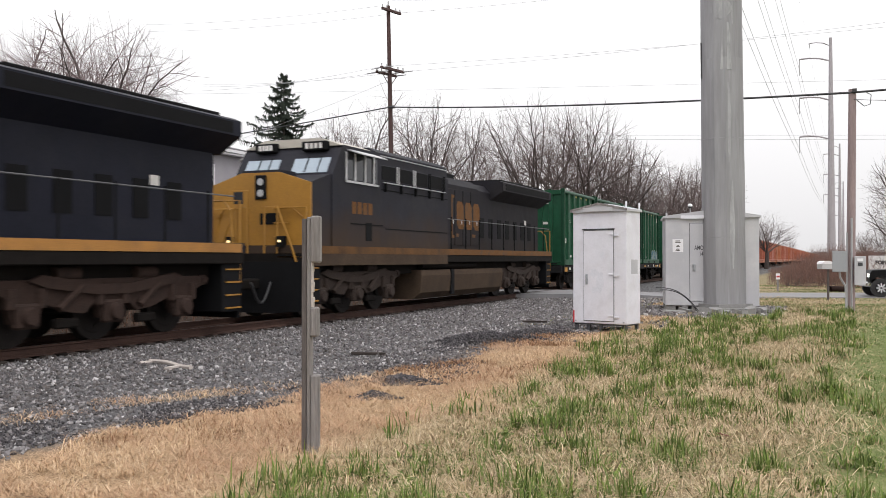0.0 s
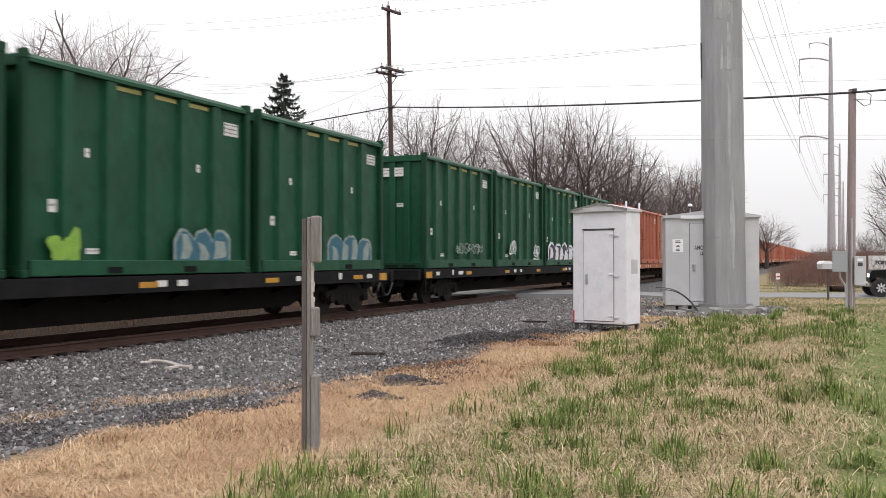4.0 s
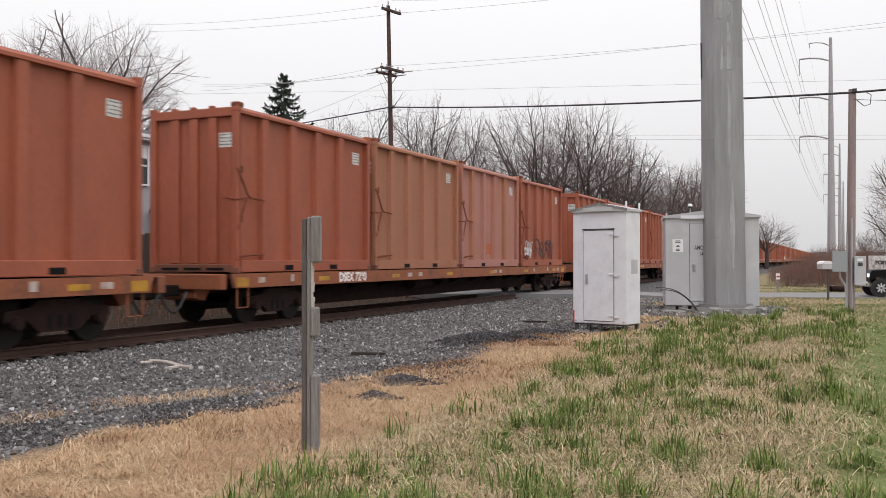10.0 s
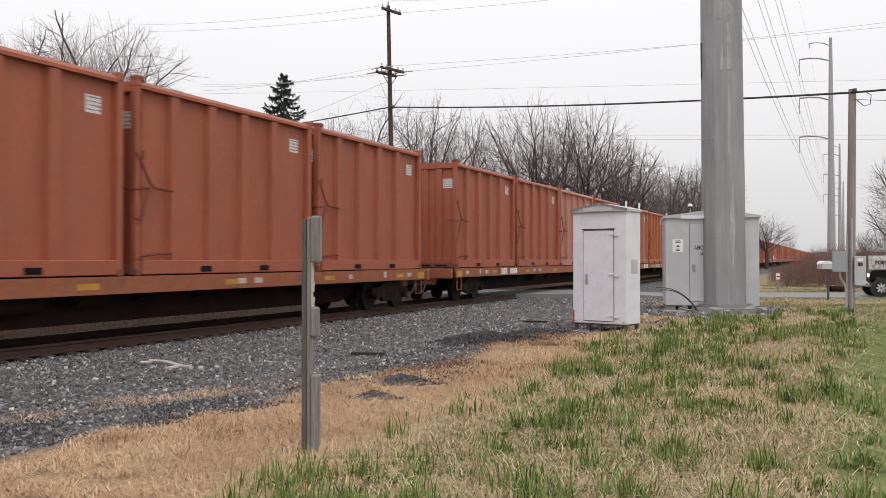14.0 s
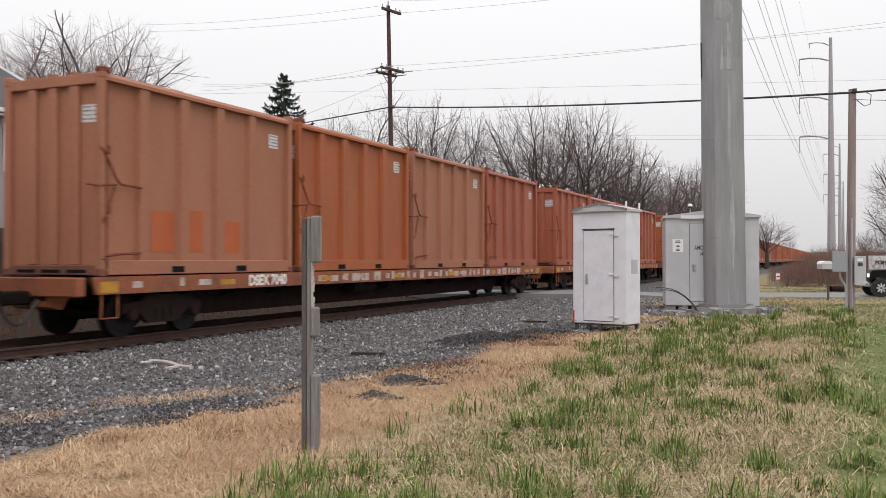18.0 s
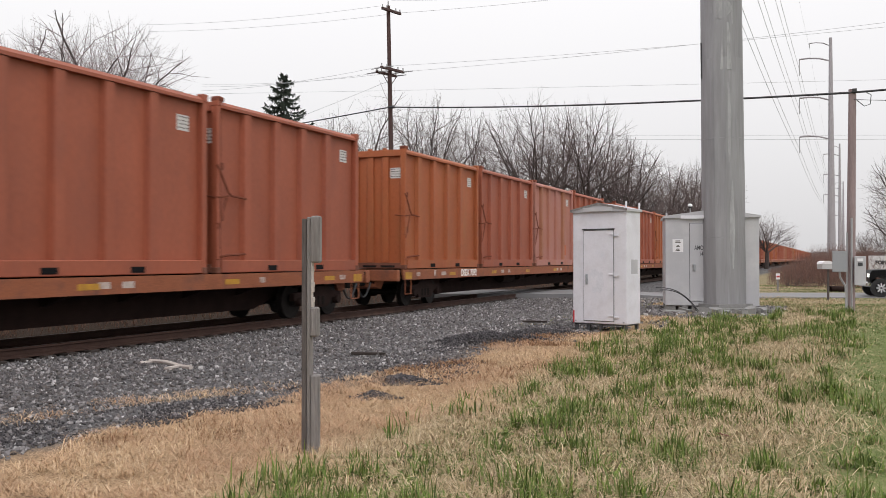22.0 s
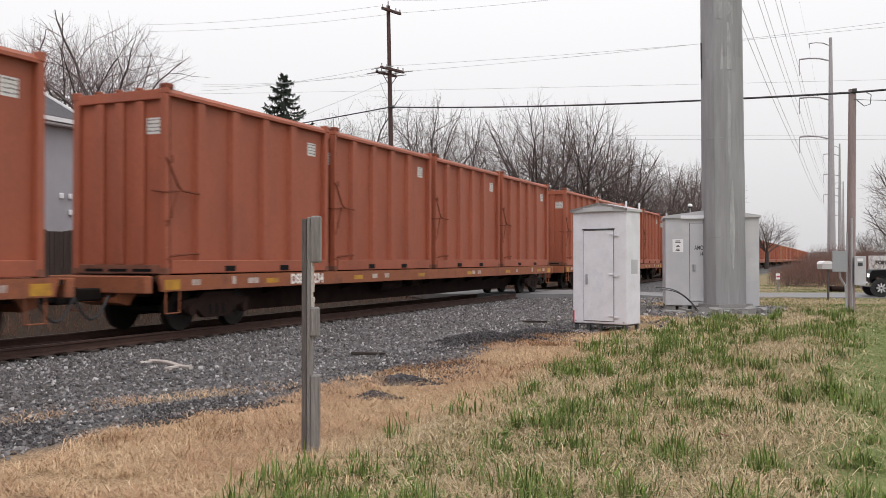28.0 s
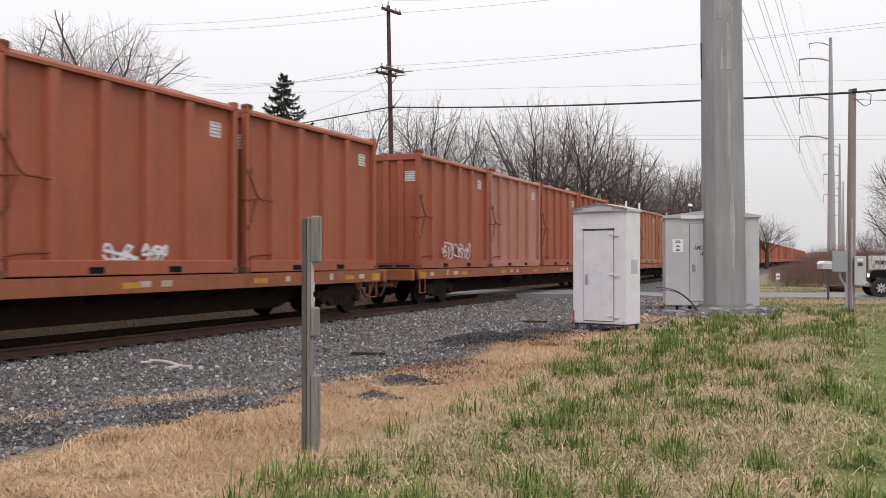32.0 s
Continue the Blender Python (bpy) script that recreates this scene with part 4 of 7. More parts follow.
def steel_mast(name, base, height, label, far=False):
    """Tubular steel transmission pole with curved arms on one side, towards the track."""
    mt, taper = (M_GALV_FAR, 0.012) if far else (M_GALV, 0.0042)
    c = thing(name, pose(*base, 0, 0 if far else -0.44, 0), label, "power pole", "transmission line poles")
    n = 12
    r = MAST_R
    z, i = 0.0, 0
    while z < height:
        z2 = min(height, z + 7.0)
        ra, rb = r - taper * z, r - taper * z2
        shaft = part("shaft_section", T((0, 0, z), (0, 0, z2), ra, rb, n), mt, c)
        for f in shaft.data.polygons:
            f.use_smooth = False
        z, i = z2, i + 1
    if not far:
        frng = random.Random(6)
        ring = []
        for k in range(30):
            t = k * math.pi / 15
            q = frng.uniform(0.66, 1.0) + 0.12 * math.sin(3 * t)
            ring.append((q * 1.12 * math.cos(t), q * math.sin(t)))
        part("grout_pad", prism(bmesh.new(), ring, 2, -0.12, 0.12), M_CONCRETE, c, "cracked concrete footing")
        ring = [(1.0 * frng.uniform(0.62, 0.82) * math.cos(k * 0.3307), frng.uniform(0.62, 0.82) * math.sin(k * 0.3307)) for k in range(19)]
        part("grout_collar", prism(bmesh.new(), ring, 2, -0.05, 0.23), M_CONCRETE, c, "broken grout collar")
        for k in range(14):
            t = radians(-172 + 12.5 * k + frng.uniform(-4, 4))
            q = frng.uniform(0.85, 1.25)
            w, h = frng.uniform(0.10, 0.34), frng.uniform(0.07, 0.19)
            chunk = [(w * frng.uniform(0.7, 1.1) * math.cos(j), w * frng.uniform(0.4, 0.8) * math.sin(j)) for j in (0.2, 1.1, 2.3, 3.3, 4.2, 5.4)]
            part("concrete_chunk", prism(bmesh.new(), chunk, 2, -0.06, h), M_CONCRETE, c, "broken concrete at the footing", at=pose(q * 1.1 * math.cos(t), q * math.sin(t), 0.0, frng.uniform(-14, 14), frng.uniform(-14, 14), frng.uniform(0, 90)))
        # pale runs and blotches left on the zinc, and the clips along two of its edges
        def blotch(mid, wide, z0, z1, shape):
            bm, rows, n_up = bmesh.new(), [], 22
            for j in range(n_up + 1):
                u = j / n_up
                zz = z0 + (z1 - z0) * u
                half = wide * shape(u) * (1 + 0.18 * noise.noise((zz * 3.1, mid, 1.5)))
                off = 0.05 * noise.noise((zz * 2.3, mid, 7.0))
                row = []
                for q in range(9):
                    t = radians(mid) + off + half * (q / 4 - 1)
                    seg = math.pi / 6
                    w = (t % seg) - seg / 2
                    rr = (r - taper * zz) * math.cos(seg / 2) / math.cos(w) + 0.004
                    row.append(bm.verts.new((rr * math.cos(t), rr * math.sin(t), zz)))
                rows.append(row)
            for ra_, rb_ in zip(rows, rows[1:]):
                for q in range(8):
                    bm.faces.new((ra_[q], ra_[q + 1], rb_[q + 1], rb_[q]))
            part("zinc_blotch", bm, M_ZINC, c, "pale weathered blotch on the steel")
        blotch(-72, 0.30, 6.65, 7.95, lambda u: 1 - 0.55 * u)
        blotch(-84, 0.42, 8.05, 8.6, lambda u: 0.35 + math.sin(math.pi * u))
        blotch(-50, 0.13, 7.9, 9.6, lambda u: 0.5 + 0.5 * u)
        blotch(-66, 0.09, 4.1, 6.3, lambda u: 0.4 + 0.6 * math.sin(math.pi * u))
        blotch(-60, 0.12, 1.2, 3.6, lambda u: 0.3 + 0.7 * math.sin(math.pi * u))
        blotch(-46, 0.05, 0.5, 5.2, lambda u: 0.5 + 0.5 * math.sin(math.pi * u))
        blotch(-105, 0.10, 2.6, 3.5, lambda u: math.sin(math.pi * u) + 0.1)
        for zz in (4.78, 2.05):
            part("weld_seam", T((0, 0, zz), (0, 0, zz + 0.02), r - taper * zz + 0.006, n=12), M_GALV, c)
        rgt = radians(23.6)
        for z0, z1, sd in ((5.0, 6.45, 1), (6.9, 8.4, 1), (6.5, 7.5, -1)):
            px, py = sd * (r - taper * z1 + 0.0) * math.cos(rgt), sd * (r - taper * z1 + 0.0) * math.sin(rgt)
            part("ladder_clip", B((px - 0.02, px + 0.02, py - 0.02, py + 0.02, z0, z1)), M_SEAM, c, "dark ladder clip rail")
    for za, ln, drop in ((height - 0.5, 2.7, 0.7), (height - 2.6, 4.0, 2.3), (height - 8.0, 4.0, 2.3), (height - 13.4, 4.0, 2.3)):
        pts = [(-0.2, 0, za - 0.55), (-ln * 0.35, 0, za - 0.15), (-ln * 0.7, 0, za), (-ln, 0, za - 0.05)]
        arm = part("arm", pipe(bmesh.new(), pts, 0.11 if drop > 1 else 0.07), mt, c)
        part("insulator", T((-ln, 0, za - 0.1), (-ln, 0, za - drop), 0.06, 0.06, 6), M_INSUL, arm)
    return c


MASTS = [((-2.83, 26.05, 0.0), 37.0), ((-0.45, 134.0, -0.3), 32.2), ((1.2, 259.0, -0.3), 32.3), ((3.0, 385.0, -0.3), 32.3)]
steel_mast("transmission_pole", *MASTS[0], "thick weathered galvanised steel transmission pole on concrete base")
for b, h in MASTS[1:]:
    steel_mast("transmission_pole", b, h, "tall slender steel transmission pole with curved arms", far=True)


def wire(name, a, b, sag, r, material, label, n=18):
    a, b = Vector(a), Vector(b)
    pts = [a.lerp(b, i / n) - Vector((0, 0, 4 * sag * (i / n) * (1 - i / n))) for i in range(n + 1)]
    ob = new(name, mesh_of(name, pipe(bmesh.new(), pts, r, 5), material))
    return tagged(ob, label, "wire")


for (a, ha), (b, hb) in zip(MASTS, MASTS[1:]):
    for drop, ln in ((1.2, 2.7), (4.9, 4.0), (10.3, 4.0), (15.7, 4.0)):
        for off in ((0.0,) if drop < 2 else (-0.22, 0.22)):
            wire("transmission_wire", (a[0] - ln + off, a[1], a[2] + ha - drop), (b[0] - ln + off, b[1], b[2] + hb - drop), 0.9, 0.008 if drop < 2 else 0.02, M_WIRE_PALE, "thin grey transmission conductor under an overcast sky")


def meter_pole():
    c = thing("utility_pole", pose(0.38, 27.5, 0.0, 0, 0.3, 0), "short weathered brown wooden service pole with meter boxes", "utility pole")
    part("shaft", T((0, 0, -0.1), (0.05, 0, 6.2), 0.125, 0.10, 14), M_POLE_PALE, c)
    bx = part("breaker_box", B((-0.46, -0.08, -0.24, -0.02, 1.10, 1.66), bev=0.012), M_GREYBOX, c, "grey steel breaker box")
    part("lid_edge", B((-0.475, -0.065, -0.25, -0.01, 1.66, 1.685)), M_GREYBOX, bx)
    mb = part("meter_box", B((0.10, 0.39, -0.3, -0.08, 0.74, 1.54), bev=0.012), M_BUNG, c, "pale grey meter box")
    part("meter_window", B((0.185, 0.305, -0.31, -0.295, 1.27, 1.37), bev=0.008), M_SEAM, mb, "small dark meter window")
    part("white_label", B((0.17, 0.32, -0.304, -0.3, 1.41, 1.48)), M_TRIM, mb)
    part("conduit", pipe(bmesh.new(), [(-0.28, -0.1, 1.15), (-0.26, -0.1, 0.95), (-0.12, -0.11, 0.7), (-0.1, -0.13, 0.0)], 0.03), M_INSUL, c, "grey plastic conduit")
    part("conduit", pipe(bmesh.new(), [(0.03, -0.14, 0.0), (0.03, -0.14, 2.6)], 0.028), M_INSUL, c)
    part("conduit", pipe(bmesh.new(), [(-0.09, -0.12, 0.0), (-0.09, -0.12, 2.2)], 0.022), M_INSUL, c)
    part("cable_clamp", B((0.04, 0.16, -0.16, -0.08, 6.1, 6.2)), M_WIRE, c)
    loop = [(0.14, -0.1, 5.9), (0.35, -0.1, 5.7), (0.5, -0.1, 5.75), (0.52, -0.1, 6.0), (0.4, -0.1, 6.08)]
    part("service_loop", pipe(bmesh.new(), loop, 0.012), M_WIRE, c)


meter_pole()


def line_pole():
    """Tall dark pole beyond the track with two sets of crossarms."""
    c = thing("utility_pole", pose(-19.83, 39.32, gz(-20, 39), 0, -1.3, 0), "tall dark creosoted wooden utility pole with two crossarms", "utility pole")
    part("shaft", T((0, 0, -0.3), (0, 0, 13.6), 0.14, 0.092, 14), M_POLE, c)
    for z, ln in ((13.25, 1.1), (10.35, 1.35), (10.2, 1.2)):
        off = -0.2 if z != 10.2 else 0.2
        a = part("crossarm", B((-ln * 0.62, ln * 0.62, off - 0.06, off + 0.06, z, z + 0.12), bev=0.01), M_POLE, c)
        a.matrix_basis = pose(0, 0, 0, 0, 0, 75)
        if ln != 1.1:
            for k in (-0.55, 0.55):
                for d in (-1, 1):
                    part("strain_insulator", T((k * ln, off, z + 0.06), (k * ln + 0.1 * d, off - 0.62 * d, z + 0.04), 0.035, 0.02, 6), M_INSUL, a)
        for k in (-0.58, -0.3, 0.3, 0.58):
            pin = part("insulator", T((k * ln, off, z + 0.12), (k * ln, off, z + 0.26), 0.035, 0.028, 8), M_INSUL, a)
    for s in (-1, 1):
        part("brace", pipe(bmesh.new(), [(0, 0.0, 9.6), (0.14 * s, 0.53 * s, 10.2)], 0.02), M_POLE, c)
    part("pole_top_pin", T((0, 0, 13.6), (0, 0, 13.85), 0.04, 0.03, 8), M_INSUL, c)
    part("cable_bracket", B((0.05, 0.3, -0.2, -0.08, 8.5, 8.62)), M_WIRE, c)


line_pole()

LP = Vector((-19.95, 39.3, 0.3))


def bearing(depth, side, up):
    """A place by its distance ahead of the camera's spot and its slopes to the side and upwards."""
    return along(depth, depth * side, 1.46 + depth * up)


# thin lines from the tall pole: where each is fixed on it, and where it runs to on either hand
for fix, right, left in (((0, 0, 13.9), (0.12, 0.300), None), ((0.2, 0.75, 13.45), (0.30, 0.312), (-0.33, 0.2545)), ((-0.2, -0.75, 13.45), None, (-0.34, 0.262)),
                         ((0.2, 0.75, 10.5), (0.494, 0.2645), (-0.27, 0.1955)), ((-0.2, -0.75, 10.5), (0.494, 0.2595), (-0.27, 0.188)), ((0.0, 0.3, 10.5), None, (-0.27, 0.1925))):
    p = LP + Vector(fix)
    if right:
        wire("power_line", p, bearing(36, *right), 0.12, 0.007, M_WIRE_PALE, "thin power line across a white sky")
    if left:
        wire("power_line", p, bearing(52, *left), 0.2, 0.007, M_WIRE_PALE, "thin power line across a white sky")
wire("guy_wire", LP + Vector((-0.1, 0, 9.95)), along(50, -14, 7.2), 0.1, 0.008, M_WIRE_PALE, "thin guy wire running down from a pole")
wire("telephone_cable", (-19.93, 39.1, 8.9), (0.43, 27.42, 6.1), 0.15, 0.032, M_WIRE, "thick black telephone cable between two poles")
wire("telephone_cable", (0.43, 27.42, 6.1), (24, 20, 6.6), 0.35, 0.03, M_WIRE, "thick black telephone cable between two poles")
wire("telephone_cable", (-19.93, 39.1, 8.9), along(54, -28, 6.9), 0.25, 0.03, M_WIRE, "thick black telephone cable between two poles")
for z0, z1, d in ((11.05, 9.1, 70), (11.4, 9.35, 70), (14.6, 13.9, 72)):
    wire("power_line", along(d, -30, z0), along(d * 0.8, 60, z1), 0.2, 0.010, M_WIRE_PALE, "thin power line across a white sky")
wire("service_wire", (0.5, 27.4, 5.9), (9, 25, 5.2), 0.15, 0.008, M_WIRE, "thin service drop wire")

# ---------------------------------------------------------------- across the track: house, fence


def house():
    g = gz(-26, 18)
    c = thing("house", pose(0, 0, 0), "two-storey grey stucco house with white trim behind the railway", "house")
    x0, xb = -24.0, -32.0
    part("wall", B((xb, x0, 4.0, 23.2, g - 0.3, 6.1)), M_SIDING, c)
    part("wall", B((xb + 1, x0 - 0.02, 23.2, 34.0, g - 0.3, 6.1)), M_SIDING, c)
    ridge = 6.15 + 4.0 * 0.5
    part("roof", prism(bmesh.new(), [(x0 + 0.35, 6.0), (-28.0, ridge + 0.1), (xb - 0.35, 6.0), (xb - 0.35, 6.2), (-28.0, ridge + 0.32), (x0 + 0.35, 6.2)], 1, 3.7, 23.5), M_ROOF, c)
    part("roof", prism(bmesh.new(), [(x0 + 0.3, 6.02), (-27.5, 6.9), (xb + 0.7, 6.02), (xb + 0.7, 6.18), (-27.5, 7.08), (x0 + 0.3, 6.18)], 1, 23.5, 34.3), M_ROOF, c)
    part("gutter", B((x0 + 0.35, x0 + 0.45, 3.7, 23.5, 6.02, 6.16)), M_TRIM, c, "white gutter")
    part("gutter", B((x0 + 0.3, x0 + 0.4, 23.52, 34.3, 6.02, 6.15)), M_TRIM, c, "white gutter")
    part("rake_board", prism(bmesh.new(), [(x0 + 0.4, 6.0), (-28.0, ridge + 0.12), (-28.0, ridge + 0.4), (x0 + 0.4, 6.26)], 1, 23.5, 23.56), M_TRIM, c, "white rake board")
    part("soffit", B((x0 + 0.01, x0 + 0.34, 3.7, 34.3, 5.93, 6.0)), M_TRIM, c)

    def window(y0, y1, z0, z1):
        w = part("window", B((x0 - 0.03, x0 + 0.012, y0, y1, z0, z1)), M_DARKGLASS, c)
        t = 0.07
        part("frame", B((x0 + 0.0125, x0 + 0.06, y0 - t, y1 + t, z1, z1 + t), (x0 + 0.0125, x0 + 0.06, y0 - t, y1 + t, z0 - t, z0), (x0 + 0.0125, x0 + 0.06, y0 - t, y0, z0, z1), (x0 + 0.0125, x0 + 0.06, y1, y1 + t, z0, z1)), M_TRIM, w, "white frame")
        part("sash_bar", B((x0 + 0.0125, x0 + 0.05, y0, y1, (z0 + z1) / 2 - 0.03, (z0 + z1) / 2 + 0.03)), M_TRIM, w)
        part("mullion", B((x0 + 0.0125, x0 + 0.045, (y0 + y1) / 2 - 0.015, (y0 + y1) / 2 + 0.015, (z0 + z1) / 2 + 0.03, z1)), M_TRIM, w)
        part("blind", B((x0 + 0.013, x0 + 0.02, y0, y1, z1 - 0.42, z1)), M_TRIM, w)

    for y0, y1, z0, z1 in ((20.35, 21.4, 4.3, 5.66), (15.8, 16.9, 4.3, 5.66), (25.95, 26.75, 4.3, 5.7), (20.55, 21.2, 2.3, 2.88), (29.6, 30.7, 4.2, 5.4)):
        window(y0, y1, z0, z1)
    for y, z in ((22.6, 3.6), (23.0, 3.6), (23.0, 3.05)):
        part("wall_vent", B((x0, x0 + 0.08, y - 0.09, y + 0.09, z - 0.09, z + 0.09), bev=0.02), M_TRIM, c, "small white vent cover")
    part("downspout", pipe(bmesh.new(), [(x0 + 0.1, 33.4, 6.0), (x0 + 0.1, 33.4, 5.2), (x0 + 0.1, 32.4, 5.1), (x0 + 0.1, 32.4, 1.0)], 0.05), M_TRIM, c)
    part("porch_roof", B((x0 + 0.07, x0 + 1.6, 26.8, 31.5, 3.2, 3.35)), M_ROOF, c)


house()


def fence():
    c = thing("board_fence", pose(-18.6, 0, 0), "dark weathered wooden board fence behind the railway", "fence")
    g = gz(-18.6, 15)
    for i in range(4):
        part("post", B((-0.12, -0.02, 5 + i * 6.0, 5.1 + i * 6.0, g - 0.1, g + 1.9)), M_FENCE, c)
    boards = [mesh_of("board", B((-0.012, 0.012, 0, 0.145, 0, h), bev=0.004), M_FENCE) for h in (1.83, 1.85, 1.87)]
    for i in range(125):
        part("board", random.choice(boards), None, c, at=pose(random.uniform(-0.008, 0.008), 5 + i * 0.152, g + 0.03, 0, 0, random.uniform(-2, 2)))
    for z in (0.5, 1.4):
        part("rail", B((-0.07, -0.025, 5, 24, g + z, g + z + 0.09)), M_FENCE, c)


fence()

# ---------------------------------------------------------------- trees


def grown_tree(seed, height, base, wide, limbs, thick, tip, lift, stems=1, step=0.33):
    """Limbs that fork again and again into ever thinner twigs, inside an egg-shaped crown; a fork shares out its thickness."""
    rng = np.random.default_rng(seed)
    out, todo = [], []
    half = (height - base * 0.8) / 2
    mid = height - half
    for s in range(stems):
        # several stems part from one foot
        splay = rng.normal(0, 0.4, 2) * wide if stems > 1 else (0.0, 0.0)
        p, k = np.array([0.0, 0.0, -0.2]), int(base / 0.5) + 1
        for i in range(k):
            q = p + np.array([splay[0] / k + rng.normal(0, 0.03), splay[1] / k + rng.normal(0, 0.03), (base + 0.2) / k])
            out.append((p, q, thick * (1.2 - 0.3 * i / k), thick * (1.2 - 0.3 * (i + 1) / k)))
            p = q
        for i in range(limbs):
            t = 6.283 * (i * 0.382 + rng.uniform(-0.06, 0.06))
            el = rng.uniform(*lift) if i else 1.42
            d = np.array([math.cos(t) * math.cos(el), math.sin(t) * math.cos(el), math.sin(el)])
            at = p - np.array([0, 0, rng.uniform(0, 0.16) * base]) * (i > 0)
            todo.append((at, d, thick * limbs ** -0.5 * rng.uniform(0.85, 1.3), rng.uniform(0, 6.283)))
    while todo:
        p, d, r, turn = todo.pop()
        d = d + rng.normal(0, 0.075, 3)
        d[2] += 0.035 if r > 0.025 else -0.01
        d /= np.linalg.norm(d)
        q = p + d * (step + 4.2 * r) * rng.uniform(0.7, 1.3)
        over = (q[0] ** 2 + q[1] ** 2) / wide ** 2 + ((q[2] - mid) / half) ** 2
        out.append((p, q, r, r * (0.94 if r > tip else 0.45)))
        if r < tip or over > 1.18 + 0.1 * rng.normal() or (stems > 1 and q[2] < 0.1):
            continue
        if over > 0.86:
            r *= 0.72
        share = rng.uniform(0.60, 0.86)
        turn += 2.4 + rng.uniform(-0.5, 0.5)
        a = np.cross(d, np.array([0.3, 0.9, 0.1]))
        a /= np.linalg.norm(a) + 1e-9
        side = a * math.cos(turn) + np.cross(d, a) * math.sin(turn)
        todo.append((q, d - side * rng.uniform(0.10, 0.28), r * share ** 0.5, turn))
        if rng.random() < 0.9:
            todo.append((q, d + side * rng.uniform(0.65, 1.15), r * (1 - share) ** 0.5, turn + 1.0))
    # stretched to its full height
    up = np.array([1.0, 1.0, height / max(q[2] for p, q, ra, rb in out)])
    out = [(p * up, q * up, ra, rb) for p, q, ra, rb in out]
    return out


def segment_mesh(name, segs, material, sides):
    k = len(segs)
    a = np.array([[*s[0]] for s in segs])
    b = np.array([[*s[1]] for s in segs])
    ra = np.array([s[2] for s in segs])
    rb = np.array([s[3] for s in segs])
    d = b - a
    d /= np.linalg.norm(d, axis=1)[:, None]
    ref = np.where(np.abs(d[:, 2:3]) > 0.9, np.array([[1.0, 0, 0]]), np.array([[0, 0, 1.0]]))
    u = np.cross(d, ref)
    u /= np.linalg.norm(u, axis=1)[:, None]
    w = np.cross(d, u)
    rings = []
    for pos, rad in ((a, ra), (b, rb)):
        for i in range(sides):
            t = 2 * math.pi * i / sides
            rings.append(pos + (u * math.cos(t) + w * math.sin(t)) * rad[:, None])
    v = np.stack(rings, 1).reshape(-1, 3)
    base = 2 * sides * np.arange(k)[:, None]
    f = []
    for i in range(sides):
        j = (i + 1) % sides
        f += (base + np.array([[i, j, sides + j, sides + i]])).tolist()
    me = bpy.data.meshes.new(name)
    me.from_pydata(v, [], f)
    me.materials.append(material)
    return me


def bare_tree(name, seed, twig, label, category, group, **shape):
    segs = grown_tree(seed, **shape)
    c = thing(name, pose(0, 0, -200), label, category, group)
    fine = max(0.022, shape["tip"] * 1.3)
    part("trunk", segment_mesh("trunk", [s for s in segs if s[3] > fine], M_BARK, 6), None, c)
    part("crown", segment_mesh("crown", [s for s in segs if s[3] <= fine], twig, 3), None, c, "crown of bare twigs")
    return c


WOODS = "bare trees beyond the railway"
SPREAD, RISING = "leafless deciduous tree with a rounded brown crown", "tall leafless deciduous tree with ascending limbs"
ROUND = [bare_tree("bare_tree", n, M_TWIG, SPREAD, "tree", WOODS, height=12.0, base=4.6, wide=3.9, limbs=7, thick=0.28, tip=0.0060, lift=(0.3, 1.15), step=0.36) for n in (11, 12, 15)]
TALL = [bare_tree("bare_tree", n, M_TWIG, RISING, "tree", WOODS, height=12.0, base=3.4, wide=4.0, limbs=6, thick=0.28, tip=0.0060, lift=(0.7, 1.25), step=0.42) for n in (13, 14)]
PALE = bare_tree("bare_tree", 21, M_TWIG_PALE, "leafless tree with pale pinkish twigs behind a house", "tree", WOODS, height=12.0, base=7.2, wide=4.3, limbs=9, thick=0.24, tip=0.0046, lift=(0.2, 1.25), step=0.34)
THICKET = bare_tree("thicket", 31, M_TWIG, "dense leafless thicket below bare trees", "thicket", "thickets beyond the railway", height=12.0, base=1.5, wide=7.0, limbs=4, thick=0.16, tip=0.0098, lift=(0.6, 1.3), stems=7, step=0.55)
BUSH = bare_tree("bush", 41, M_BRUSHWOOD, "red-brown leafless bush beyond the road", "bush", "bushes beyond the road", height=12.0, base=0.6, wide=10.0, limbs=5, thick=0.14, tip=0.024, lift=(0.6, 1.3), stems=6, step=0.8)


def put_tree(src, depth, px, top, scale_w=1.0):
    """px, top: where the crown stands against the sky, as slopes to the side and upwards."""
    p = along(depth, px * depth)
    p.z = gz(p.x, p.y) if p.x > -60 else -0.2
    h = 1.46 + top * depth - p.z
    t = copy_thing(src, pose(*p, 0, 0, random.uniform(0, 360)))
    k = h / 12.0
    t.scale = (k * scale_w, k * scale_w, k)
    return t


